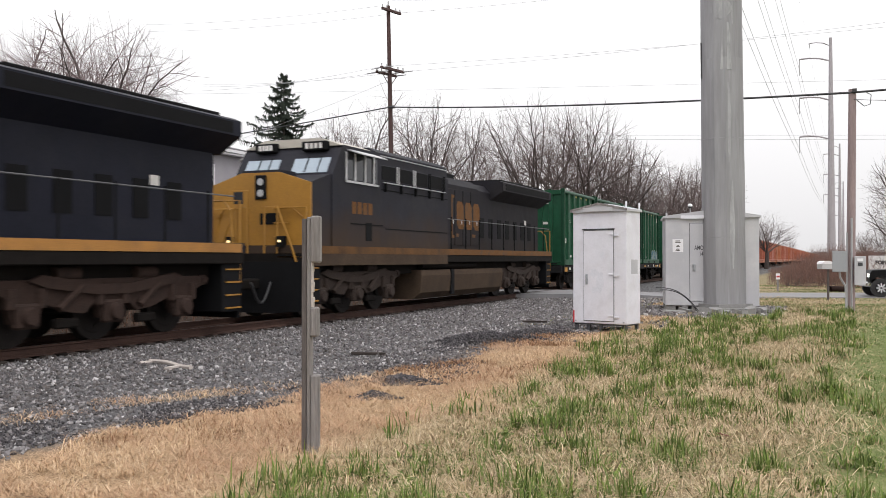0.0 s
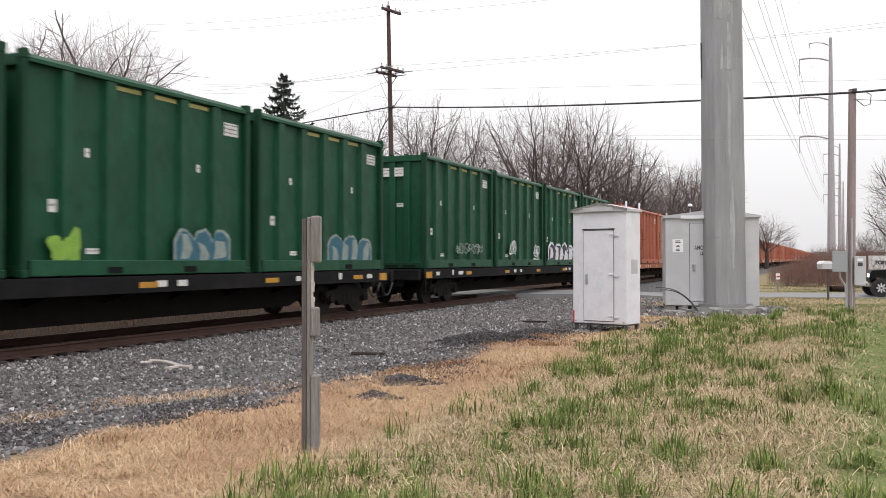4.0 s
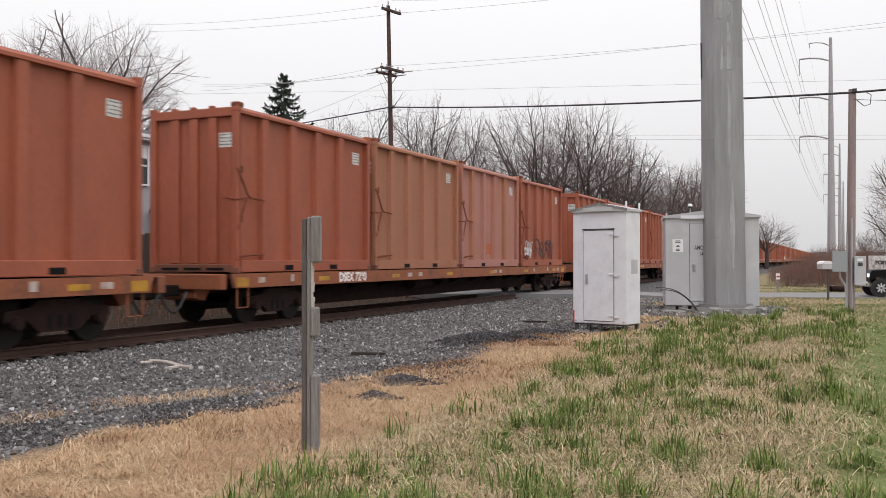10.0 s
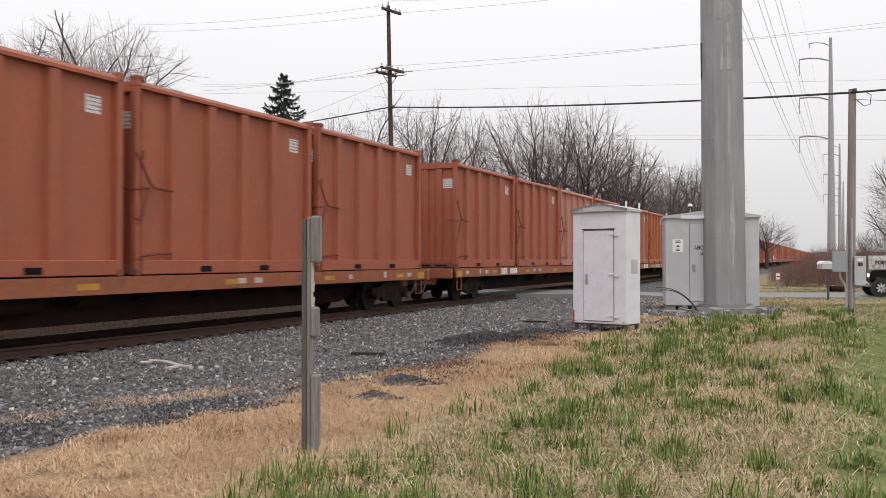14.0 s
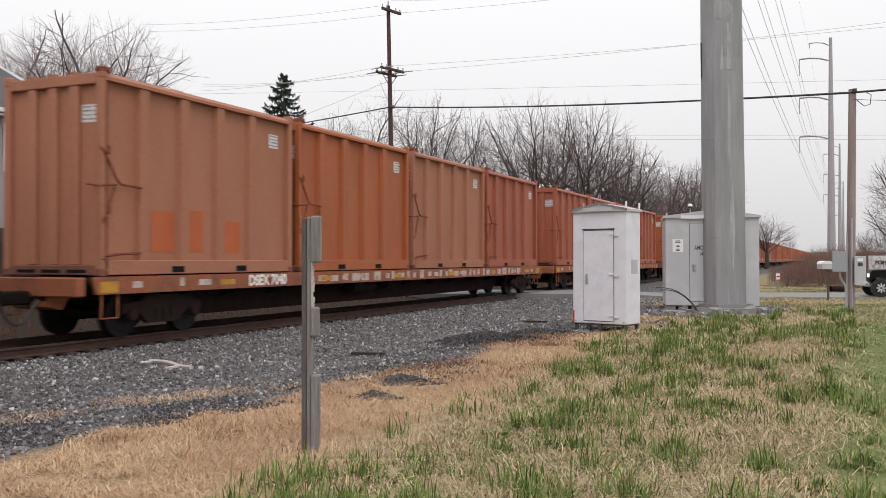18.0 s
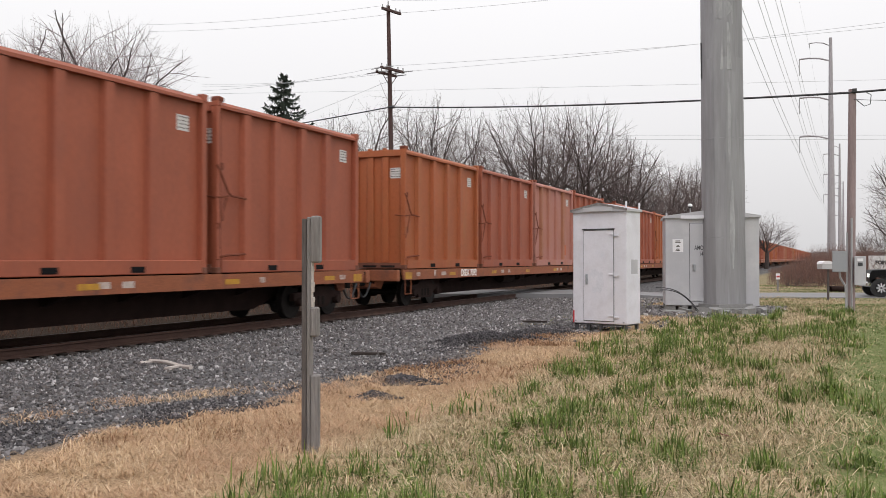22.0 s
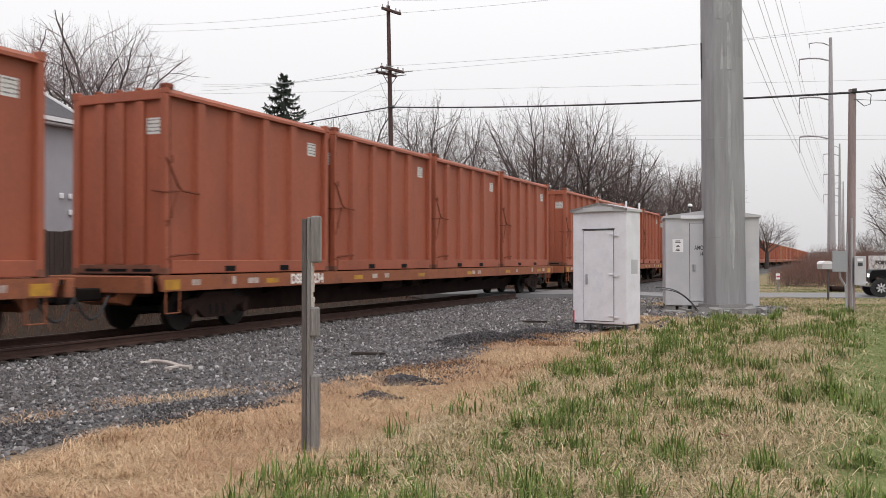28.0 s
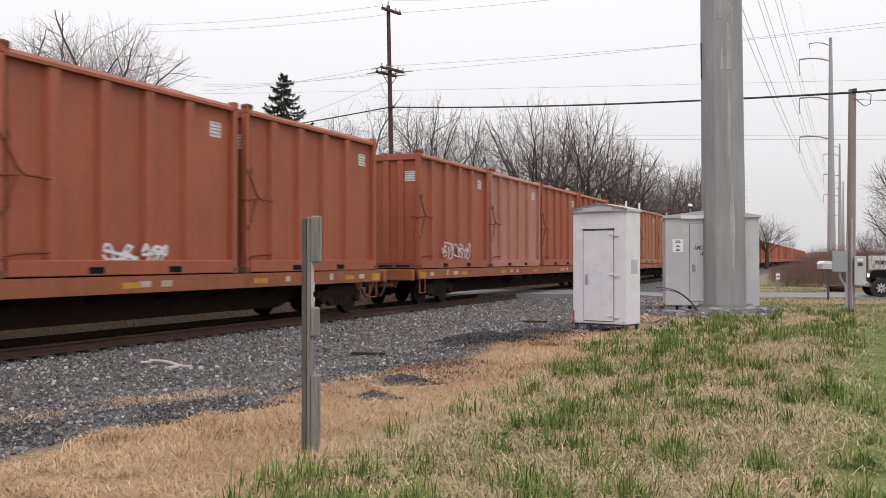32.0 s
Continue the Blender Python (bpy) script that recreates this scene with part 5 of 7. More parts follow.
# slopes: side (right positive) and up, from the camera's spot
for kind, depth, px, top, w in ((ROUND[0], 62, -0.084, 0.199, 0.86), (ROUND[1], 92, -0.122, 0.168, 0.62), (ROUND[1], 66, -0.018, 0.193, 0.84), (ROUND[2], 72, 0.026, 0.170, 0.75), (ROUND[0], 84, 0.055, 0.148, 0.8),
                                (TALL[0], 76, 0.100, 0.197, 0.85), (TALL[1], 80, 0.160, 0.184, 0.88), (ROUND[2], 82, 0.130, 0.178, 0.8), (ROUND[1], 92, 0.198, 0.142, 0.95), (ROUND[0], 100, 0.222, 0.127, 0.95),
                                (ROUND[2], 112, 0.248, 0.112, 1.0), (ROUND[1], 120, 0.272, 0.113, 1.0), (TALL[0], 126, 0.292, 0.116, 1.0), (ROUND[0], 116, 0.262, 0.098, 1.0), (TALL[1], 96, 0.178, 0.15, 0.9),
                                (TALL[0], 150, 0.360, 0.056, 1.45), (ROUND[0], 300, 0.385, 0.028, 0.9), (TALL[0], 50, 0.532, 0.138, 0.95), (TALL[1], 60, 0.515, 0.10, 0.9), (ROUND[1], 90, 0.47, 0.035, 0.9)):
    put_tree(kind, depth, px, top, w)
for depth, px, top, w in ((46, -0.388, 0.279, 0.98), (48, -0.424, 0.272, 0.6), (50, -0.482, 0.268, 0.9), (52, -0.35, 0.235, 0.6)):
    put_tree(PALE, depth, px, top, w)
for depth, px, top, w in ((84, 0.052, 0.145, 0.45), (82, 0.075, 0.12, 0.5), (92, 0.10, 0.115, 0.6), (96, 0.14, 0.12, 0.6), (90, 0.155, 0.10, 0.6), (94, 0.195, 0.115, 0.6), (100, 0.175, 0.118, 0.8), (104, 0.21, 0.105, 0.8), (112, 0.24, 0.095, 0.9), (118, 0.27, 0.085, 0.9), (84, 0.03, 0.08, 0.7), (124, 0.30, 0.08, 0.9),
                          (98, 0.225, 0.085, 0.8), (80, 0.50, 0.06, 0.7), (76, 0.535, 0.08, 0.6)):
    put_tree(THICKET, depth, px, top, w)
bush_rng = random.Random(8)
for i in range(26):
    depth = bush_rng.uniform(54, 110)
    s = bush_rng.uniform(0.372, 0.475)
    put_tree(BUSH, depth, s, -0.016 + min(0.022, (s - 0.372) * 0.5) * bush_rng.uniform(0.5, 1.1), bush_rng.uniform(0.8, 1.3))
for t in (*ROUND, *TALL, PALE, THICKET, BUSH):
    for o in (*t.children_recursive, t):
        bpy.data.objects.remove(o)


def conifer():
    p = along(52, -0.178 * 52)
    c = thing("conifer", pose(p.x, p.y, 0.25), "dark green conifer with drooping layered branches", "tree")
    part("trunk", T((0, 0, 0), (0, 0, 11.3), 0.2, 0.03, 8), M_BARK, c)
    rng = np.random.default_rng(3)
    vs, fs, k = [], [], 0
    z, turn = 2.2, 0.0
    while z < 11.95:
        for i in range(4):
            reach = (0.62 * (12.0 - z) + 0.12) * rng.uniform(0.4, 1.15)
            turn += 2.4 + rng.uniform(-0.3, 0.3)
            a = turn
            d = np.array([math.cos(a), math.sin(a), 0])
            s = np.array([-d[1], d[0], 0])
            zz = z + rng.uniform(-0.12, 0.12)
            n = 6 + int(reach * 9)
            for j in range(n):
                u = (j + 1) / n
                t = u * reach
                c0 = np.array([0, 0, zz]) + d * t + np.array([0, 0, reach * (-0.55 * u + 0.50 * u ** 2.4)])
                for sd in (-1, 1, -1, 1, 0):
                    ln = rng.uniform(0.10, 0.36) * (1.1 - 0.65 * u) * min(1.0, 0.5 + reach * 0.35)
                    e = c0 + s * sd * ln + d * rng.uniform(0.05, 0.22) + np.array([0, 0, rng.uniform(-0.34, 0.02) if sd else rng.uniform(-0.1, 0.18)])
                    vs += [c0 + np.array([0, 0, 0.04]), c0 - np.array([0, 0, 0.05]) + d * 0.07, e]
                    fs.append((k, k + 1, k + 2))
                    k += 3
        z += 0.17 + 0.07 * rng.random()
    me = bpy.data.meshes.new("crown")
    me.from_pydata(np.array(vs), [], fs)
    me.materials.append(M_NEEDLE)
    part("crown", me, None, c)


conifer()


def brush():
    """Thickets of thin stems: along the far side of the track and beyond the road."""
    rng = random.Random(5)
    def patch(name, count, where, hmin, hmax, r, label, material=M_BRUSH, taller=None):
        segs = []
        for i in range(count):
            x, y = where(rng)
            z = gz(x, y) if y < 200 else -0.3
            h = rng.uniform(hmin, hmax) * (taller(x, y) if taller else 1.0)
            p = Vector((x, y, z - 0.05))
            d = Vector((rng.uniform(-0.35, 0.35), rng.uniform(-0.35, 0.35), 1)).normalized()
            for k in range(3):
                q = p + d * h / 3
                segs.append((p, q, r, r * 0.7, 0))
                for m in range(2):
                    e = (d + Vector((rng.uniform(-1, 1), rng.uniform(-1, 1), rng.uniform(-0.2, 0.6)))).normalized()
                    segs.append((q, q + e * h * 0.28, r * 0.7, r * 0.4, 0))
                p = q
                d = (d + Vector((rng.uniform(-0.3, 0.3), rng.uniform(-0.3, 0.3), 0))).normalized()
        tagged(new(name, segment_mesh(name, segs, material, 3)), label, "brush", "", "stuff")
    patch("trackside_brush", 2200, lambda g: (g.uniform(-18.4, -15.6), g.uniform(6, 60)), 0.1, 0.45, 0.006, "low dead weeds and litter along the track")

    def beyond(g):
        d = g.uniform(50, 125)
        p = along(d, d * (0.362 + 0.125 * g.random() ** 0.7))
        return p.x, p.y
    def swell(x, y):
        s = (RX * x + RY * y) / (RX * y - RY * x)
        return 0.35 + 0.65 * smooth(0.365, 0.42, s)
    patch("red_brushwood", 6500, beyond, 0.7, 2.3, 0.0055, "diffuse red-brown leafless brush beyond the road", M_BRUSHWOOD, swell)


brush()


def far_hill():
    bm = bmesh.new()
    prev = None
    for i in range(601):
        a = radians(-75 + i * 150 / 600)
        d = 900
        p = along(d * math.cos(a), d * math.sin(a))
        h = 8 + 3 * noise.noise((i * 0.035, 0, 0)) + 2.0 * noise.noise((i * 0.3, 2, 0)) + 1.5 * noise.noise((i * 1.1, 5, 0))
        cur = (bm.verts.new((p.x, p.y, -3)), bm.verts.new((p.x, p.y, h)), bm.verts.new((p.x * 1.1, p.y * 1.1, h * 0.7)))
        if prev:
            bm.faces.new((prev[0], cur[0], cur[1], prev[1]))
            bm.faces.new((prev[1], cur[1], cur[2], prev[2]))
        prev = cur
    # the pale grey stands in for haze over the far woods
    tagged(new("backdrop", mesh_of("backdrop", bm, M_HAZE)), "distant line of bare woods, coloured pale for haze", "woods", "", "structure")


far_hill()

# ---------------------------------------------------------------- beyond the road


def pickup():
    """Black pickup waiting on the road; local x forward."""
    turn = 189.0
    p = along(38.3, 0.4752 * 38.3) - 0.98 * Vector((-math.sin(radians(turn)), math.cos(radians(turn)), 0))
    c = thing("pickup_truck", pose(p.x, p.y, -0.17, 0, 0, turn), "black pickup truck with lit headlights on the road", "truck")
    def px(pts, y0, y1):
        return prism(bmesh.new(), pts, 1, y0, y1)
    part("body", px([(0, 0.5), (0, 1.0), (-0.1, 1.15), (-1.5, 1.22), (-3.6, 1.22), (-5.7, 1.22), (-5.75, 0.5), (-4.95, 0.48), (-4.85, 0.75), (-4.5, 0.92), (-4.1, 0.75), (-4.0, 0.45), (-0.95, 0.45), (-0.87, 0.75), (-0.45, 0.93), (-0.06, 0.75), (-0.03, 0.5)], -0.98, 0.98), M_TRUCKPAINT, c)
    part("cab", px([(-1.45, 1.2), (-2.2, 1.85), (-3.4, 1.9), (-3.65, 1.2)], -0.82, 0.82), M_TRUCKPAINT, c)
    for s in (-1, 1):
        part("side_window", B((-3.4, -2.2, 0.822 * s - 0.004, 0.822 * s + 0.004, 1.28, 1.76)), M_DARKGLASS, c)
        part("headlight", B((-0.12, 0.02, 0.72 * s - 0.17, 0.72 * s + 0.17, 0.86, 1.0), bev=0.02), M_LAMP, c, "lit headlight")
        part("mirror", B((-1.85, -1.7, s * 1.0, s * 1.22, 1.25, 1.5), bev=0.03), M_TRUCKPAINT, c)
    part("bumper", B((-0.1, 0.12, -0.97, 0.97, 0.45, 0.66), bev=0.04), M_CHROME, c, "chrome bumper")
    part("grille", B((0.0, 0.03, -0.6, 0.6, 0.7, 1.0)), M_CHROME, c)
    for x in (-0.45, -4.5):
        for s in (-1, 1):
            w = part("wheel", T((x, 0.72 * s, 0.4), (x, 1.0 * s, 0.4), 0.4, 0.4, 24), M_TYRE, c)
            part("rim", T((x, 1.0 * s, 0.4), (x, 1.012 * s, 0.4), 0.24, 0.24, 16), M_LOCO_DARK, w)
            for a in range(8):
                t = a * math.pi / 4
                part("spoke", T((x + 0.05 * math.cos(t), 1.016 * s, 0.4 + 0.05 * math.sin(t)), (x + 0.2 * math.cos(t), 1.016 * s, 0.4 + 0.22 * math.sin(t)), 0.024, n=6), M_TRIM, w)


pickup()


def small_far_things():
    p = along(52, 24.7)
    c = thing("sign_board", pose(p.x, p.y, -0.2, 0, 0, 23.6), "white sign board with dark lettering beside the road", "sign")
    part("panel", B((0, 4.2, 0, 0.12, 0.9, 1.86), bev=0.01), M_TRIM, c)
    part("lettering", text_mesh("FORE", 0.30, M_SEAM, 0.018), None, c, "dark lettering", at=pose(0.34, -0.012, 1.36, 90))
    part("underline", B((1.0, 1.9, -0.006, -0.001, 1.10, 1.14)), M_SEAM, c)
    for x in (0.3, 3.9):
        part("post", B((x - 0.06, x + 0.06, 0.13, 0.25, -0.1, 1.86)), M_GREYBOX, c)
    p = along(36, 0.4285 * 36)
    c = thing("mailbox", pose(p.x, p.y, -0.1, 0, 0, 23.6), "pale grey mailbox with rounded top on a post", "mailbox")
    part("post", B((0.08, 0.15, 0.2, 0.27, -0.1, 1.16)), M_WOODDARK, c)
    part("box", prism(bmesh.new(), [(-0.22, 1.16), (0.22, 1.16), (0.22, 1.34), (0.17, 1.43), (0.07, 1.47), (-0.07, 1.47), (-0.17, 1.43), (-0.22, 1.34)], 1, 0.0, 0.5), M_BUNG, c)
    part("roof", prism(bmesh.new(), [(-0.235, 1.37), (0.235, 1.37), (0.185, 1.45), (0.075, 1.49), (-0.075, 1.49), (-0.185, 1.45)], 1, -0.02, 0.52), M_TRIM, c, "white rounded lid")
    p = along(46, 0.373 * 46)
    c = thing("marker_post", pose(p.x, p.y, -0.2, 0, 0, 23.6), "small white marker post with a red and white plate", "sign")
    part("post", B((-0.04, 0.04, 0, 0.06, 0, 0.75)), M_WOODPOST, c)
    pl = part("plate", B((-0.10, 0.10, -0.02, 0, 0.62, 0.93)), M_TRIM, c)
    part("red_bar", B((-0.085, 0.085, -0.024, -0.02, 0.72, 0.81)), M_RED, pl)
    p = along(45.5, 0.437 * 45.5)
    c = thing("culvert_pipe", pose(p.x, p.y, -0.12, 0, 0, 30), "rusty dark culvert pipe end in the grass", "pipe")
    bm = bmesh.new()
    tube(bm, (-0.3, 0, 0.08), (0.6, 0.2, 0.05), 0.15, 0.15, 14, caps=False)
    tube(bm, (-0.3, 0, 0.08), (0.6, 0.2, 0.05), 0.125, 0.125, 14, caps=False)
    part("pipe", bm, M_UNDER_BROWN, c)
    p = along(60, 0.2755 * 60)
    c = thing("yard_lamp", pose(p.x, p.y, -0.2), "yard lamp with a white dome on a grey pole", "lamp")
    part("pole", T((0, 0, 0), (0, 0, 5.1), 0.05, 0.04, 8), M_GREYBOX, c)
    bm = bmesh.new()
    bmesh.ops.create_uvsphere(bm, u_segments=14, v_segments=8, radius=0.16)
    for v in bm.verts:
        v.co.z = 5.22 + v.co.z * (1.0 if v.co.z > 0 else 0.35)
    part("dome", bm, M_TRIM, c, "white dome")
    part("collar", T((0, 0, 5.05), (0, 0, 5.17), 0.12, 0.15, 12), M_SEAM, c)


small_far_things()


def litter():
    c = thing("broken_branch", pose(-9.35, 11.03, gz(-9.35, 11.0) + 0.03, 0, 0, -30) @ Matrix.Scale(1.4, 4), "bleached broken branch lying on the ballast", "branch")
    part("stem", pipe(bmesh.new(), [(-0.5, -0.1, 0), (-0.1, -0.05, 0.02), (0.25, 0.0, 0.0), (0.45, 0.02, 0.01)], 0.025), M_DEADWOOD, c)
    part("side_twig", pipe(bmesh.new(), [(0.2, 0.0, 0.0), (0.35, -0.22, 0.0), (0.45, -0.2, 0.01)], 0.02), M_DEADWOOD, c)
    part("side_twig", pipe(bmesh.new(), [(-0.4, -0.1, 0.0), (-0.38, -0.25, 0.0)], 0.015), M_DEADWOOD, c)
    c = thing("steel_bar", pose(-7.17, 13.28, gz(-7.17, 13.28) + 0.02, 0, 0, 10), "dark rusty bar lying on the ballast", "bar")
    part("bar", B((-0.3, 0.3, -0.03, 0.03, 0, 0.05), bev=0.008), M_TIE, c)
    c = thing("steel_bar", pose(-6.6, 20.6, gz(-6.6, 20.6) + 0.03, 0, 0, 10), "dark rusty bar lying on the ballast", "bar")
    part("bar", B((-0.3, 0.3, -0.03, 0.03, 0, 0.05), bev=0.008), M_TIE, c)
    c = thing("red_scrap", pose(-8.6, 7.0, gz(-8.6, 7) + 0.03, 0, 20, 30), "small red plastic scrap on the ballast", "litter")
    part("scrap", B((-0.035, 0.035, -0.02, 0.02, -0.01, 0.015), bev=0.006), M_RED, c)
    c = thing("dead_leaf", pose(-0.95, 8.6, gz(-0.95, 8.6) + 0.03, 0, 15, 30), "curled dry brown leaf in the grass", "leaf")
    part("blade", prism(bmesh.new(), [(-0.07, 0), (-0.02, 0.045), (0.06, 0.03), (0.075, -0.01), (0.01, -0.04)], 2, 0.02, 0.026), M_RUST, c)


litter()
# ---------------------------------------------------------------- the train
# Every vehicle's origin is on the track's centre line at the top of the rails, at its leading end; local y runs backwards along the train.
CAR = 28.3          # length of a flat car over its couplers
BOX = 6.10          # length of a container
PITCH = 6.43        # from container to container
DECK = 1.15
LEAD = 1.455        # from the car's end to its first container


def container(style, material, far=False):
    """A twelve-foot-high, twenty-foot waste container; the near side is +x, the leading end y = 0."""
    green = style == "green"
    label = {"green": "tall dark green ribbed steel waste container on a flat car", "orange": "tall orange-red ribbed steel waste container on a flat car",
             "pink": "tall ribbed steel waste container in faded pinkish orange paint", "tan": "tall ribbed steel waste container in chalky tan orange paint",
             "burnt": "tall ribbed steel waste container in bright rusty orange paint"}[style]
    c = thing("waste_container", pose(0, 0, -300), label, "container", "containers on the train")
    H, W, L = 3.67, 1.22, BOX
    trim = M_GREEN_DARK if green else material
    frame_m = material
    part("body", B((-W + 0.13, W - 0.13, 0.09, L - 0.09, 0.14, H - 0.10)), material, c)
    rib_y = [1.10, 2.26, 3.40, 4.54] if not green else [0.95, 1.95, 2.95, 3.95, 4.95]
    for s in (-1, 1):
        for y in rib_y if s > 0 else ():
            part("side_rib", prism(bmesh.new(), [(s * (W - 0.13), y - 0.15), (s * (W - 0.02), y - 0.115), (s * (W - 0.02), y + 0.115), (s * (W - 0.13), y + 0.15)], 2, 0.28, H - 0.16), M_PINKRIB if style == "pink" and y in (rib_y[0], rib_y[3]) else material, c)
        part("top_rail", prism(bmesh.new(), [(s * (W - 0.135), H - 0.15), (s * W, H - 0.15), (s * W, H - 0.085), (s * (W - 0.075), H - 0.01), (s * (W - 0.135), H - 0.01)], 1, 0.10, L - 0.14), frame_m, c)
        sill = part("bottom_rail", B((W - 0.135, W + 0.005, 0.16, L - 0.16, 0.02, 0.29) if s > 0 else (-W - 0.005, -W + 0.135, 0.16, L - 0.16, 0.02, 0.29), bev=0.012), frame_m, c)
        for y in (2.02, 4.08) if s > 0 and not far else ():
            part("fork_pocket", B((W + 0.0055, W + 0.012, y - 0.18, y + 0.18, 0.055, 0.17) if s > 0 else (-W - 0.012, -W - 0.0055, y - 0.18, y + 0.18, 0.055, 0.17)), M_LOCO_DARK, sill)
        for y0, y2 in ((0.0, 0.11), (L - 0.15, L)):
            post = part("corner_post", B((W - 0.17, W, y0, y2, 0.12, H - 0.1) if s > 0 else (-W, -W + 0.17, y0, y2, 0.12, H - 0.1), bev=0.02), trim, c)
            for z0, z1 in ((0.0, 0.14), (H - 0.12, H + 0.05)) if not far else ():
                part("corner_casting", B((W - 0.175, W + 0.012, y0 - 0.005, y2 + 0.01, z0, z1) if s > 0 else (-W - 0.012, -W + 0.175, y0 - 0.005, y2 + 0.01, z0, z1), bev=0.015), trim if green else M_RUST if z0 == 0 else trim, post)
    for y0, y1 in ((0.0, 0.09), (L - 0.09, L)):
        part("end_header", B((-W + 0.17, W - 0.17, y0, y1, H - 0.22, H - 0.02), bev=0.012), frame_m, c)
        part("end_sill", B((-W + 0.17, W - 0.17, y0, y1, 0.02, 0.20), bev=0.012), M_RUST if not green else trim, c)
    for x in (-0.52, 0.0, 0.52):
        part("end_rib", B((x - 0.11, x + 0.11, 0.012, 0.095, 0.20, H - 0.22), bev=0.02), material, c)
        if not far:
            part("end_rib", B((x - 0.11, x + 0.11, L - 0.095, L - 0.012, 0.20, H - 0.22), bev=0.02), material, c)
        if not far:
            part("lid_bracket", B((x - 0.09, x + 0.05, 0.0, 0.10, H - 0.02, H + 0.035), bev=0.012), trim, c)
    part("lid", B((-W + 0.1, W - 0.1, 0.1, L - 0.1, H - 0.1, H - 0.03)), M_RUST if not green else trim, c)
    if far:
        return c
    for x in (-0.62, 0.0, 0.62):
        part("end_slot", B((x - 0.24, x + 0.24, -0.004, 0.0, 0.06, 0.12)), M_LOCO_DARK, c)
    # stickers
    def sticker(x0, x1, y0, y1, z0, z1, lines):
        st = part("sticker", B((x0, x1, y0, y1, z0, z1)), M_STICKER, c, "white data sticker")
        prng = random.Random(lines * 7 + int(z0 * 100))
        for k in range(lines):
            z = z1 - (k + 0.75) * (z1 - z0) / (lines + 0.4)
            d = (z1 - z0) / (lines + 1) * 0.5
            side_on = x1 - x0 < 0.02
            a, e = (y0, y1) if side_on else (x0, x1)
            words, at = [], a + 0.02 + prng.uniform(0, 0.03)
            while at < e - 0.04:
                w = min(prng.uniform(0.03, 0.08), e - 0.02 - at)
                dz = prng.uniform(-0.15, 0.15) * d
                words.append((x1, x1 + 0.003, at, at + w, z + dz, z + dz + d * prng.uniform(0.6, 1.0)) if side_on else (at, at + w, y0 - 0.003, y0, z + dz, z + dz + d * prng.uniform(0.6, 1.0)))
                at += w + prng.uniform(0.02, 0.045)
            part("print_bar", B(*words), M_PRINT, st)
    face = W - 0.129
    if green:
        sticker(face, face + 0.004, 5.32, 5.80, 2.98, 3.26, 3)
        sticker(face, face + 0.004, 0.62, 0.80, 1.10, 1.32, 1)
        sticker(face, face + 0.004, 1.45, 1.75, 0.40, 0.50, 1)
        sticker(face, face + 0.004, 4.42, 4.52, 2.1, 2.26, 1)
        sticker(face, face + 0.004, 1.42, 1.52, 2.1, 2.26, 1)
        for y in (2.45, 3.45, 4.45):
            part("yellow_strip", B((face, face + 0.005, y - 0.34, y + 0.34, H - 0.26, H - 0.18)), M_STRIPYEL, c, "pale yellow strip")
        for x in (-0.26, 0.26):
            sticker(x - 0.16, x + 0.16, 0.008, 0.011, 2.98, 3.26, 2)
        sticker(0.14, 0.38, 0.084, 0.088, 2.0, 2.12, 1)
    else:
        sticker(face, face + 0.004, 5.30, 5.66, 2.90, 3.22, 4)
        sticker(0.66, 1.03, 0.084, 0.088, 2.78, 3.10, 4)
        # swing door latch at the leading corner of the near side
        x = W - 0.02
        lat = part("door_lever", pipe(bmesh.new(), [(x + 0.02, -0.01, 2.30), (x + 0.03, 0.10, 2.14), (x + 0.03, 0.34, 1.76), (x + 0.03, 0.46, 1.67), (x + 0.03, 0.98, 1.64)], 0.024), M_LEVER, c, "rusty door lever")
        part("lever_stay", pipe(bmesh.new(), [(x + 0.02, 0.0, 1.62), (x + 0.03, 0.36, 1.66)], 0.02), M_LEVER, lat)
        part("lever_stay", pipe(bmesh.new(), [(x + 0.02, 0.02, 0.95), (x + 0.03, 0.10, 1.15), (x + 0.03, 0.30, 1.62)], 0.02), M_LEVER, lat)
        part("lower_bar", pipe(bmesh.new(), [(x + 0.02, 0.10, 0.36), (x + 0.03, 0.40, 0.40), (x + 0.03, 0.96, 0.42)], 0.024), M_LEVER, c)
        # hinge lumps on a dark strip that paints the shadow beside the post
        part("hinge_strip", B((W - 0.128, W - 0.055, 0.112, 0.20, 0.30, H - 0.2), (W - 0.06, W + 0.0, 0.10, 0.21, 2.2, 2.36), (W - 0.06, W + 0.0, 0.10, 0.21, 1.12, 1.28), bev=0.008), M_RUST_SHADE, c, "rusty door hinges on a strip coloured dark for the recess's shade")
        part("lid_hook", B((W - 0.2, W + 0.02, -0.01, 0.22, H - 0.03, H + 0.09), bev=0.03), M_RUST_SHADE, c, "rusty lid hook at the corner")
        part("hinge", B((W - 0.03, W + 0.02, -0.02, 0.07, 1.05, 1.35), bev=0.015), trim, c)
        part("hinge", B((W - 0.03, W + 0.02, -0.02, 0.07, 0.30, 0.55), bev=0.015), trim, c)
        part("end_latch", pipe(bmesh.new(), [(W - 0.34, -0.02, 1.66), (W - 0.05, -0.02, 1.62)], 0.018), M_LEVER, c)
    return c


BOXES = {"orange": container("orange", M_ORANGE), "pink": container("pink", M_PINK), "tan": container("tan", M_TAN), "burnt": container("burnt", M_BURNT), "green": container("green", M_GREEN)}
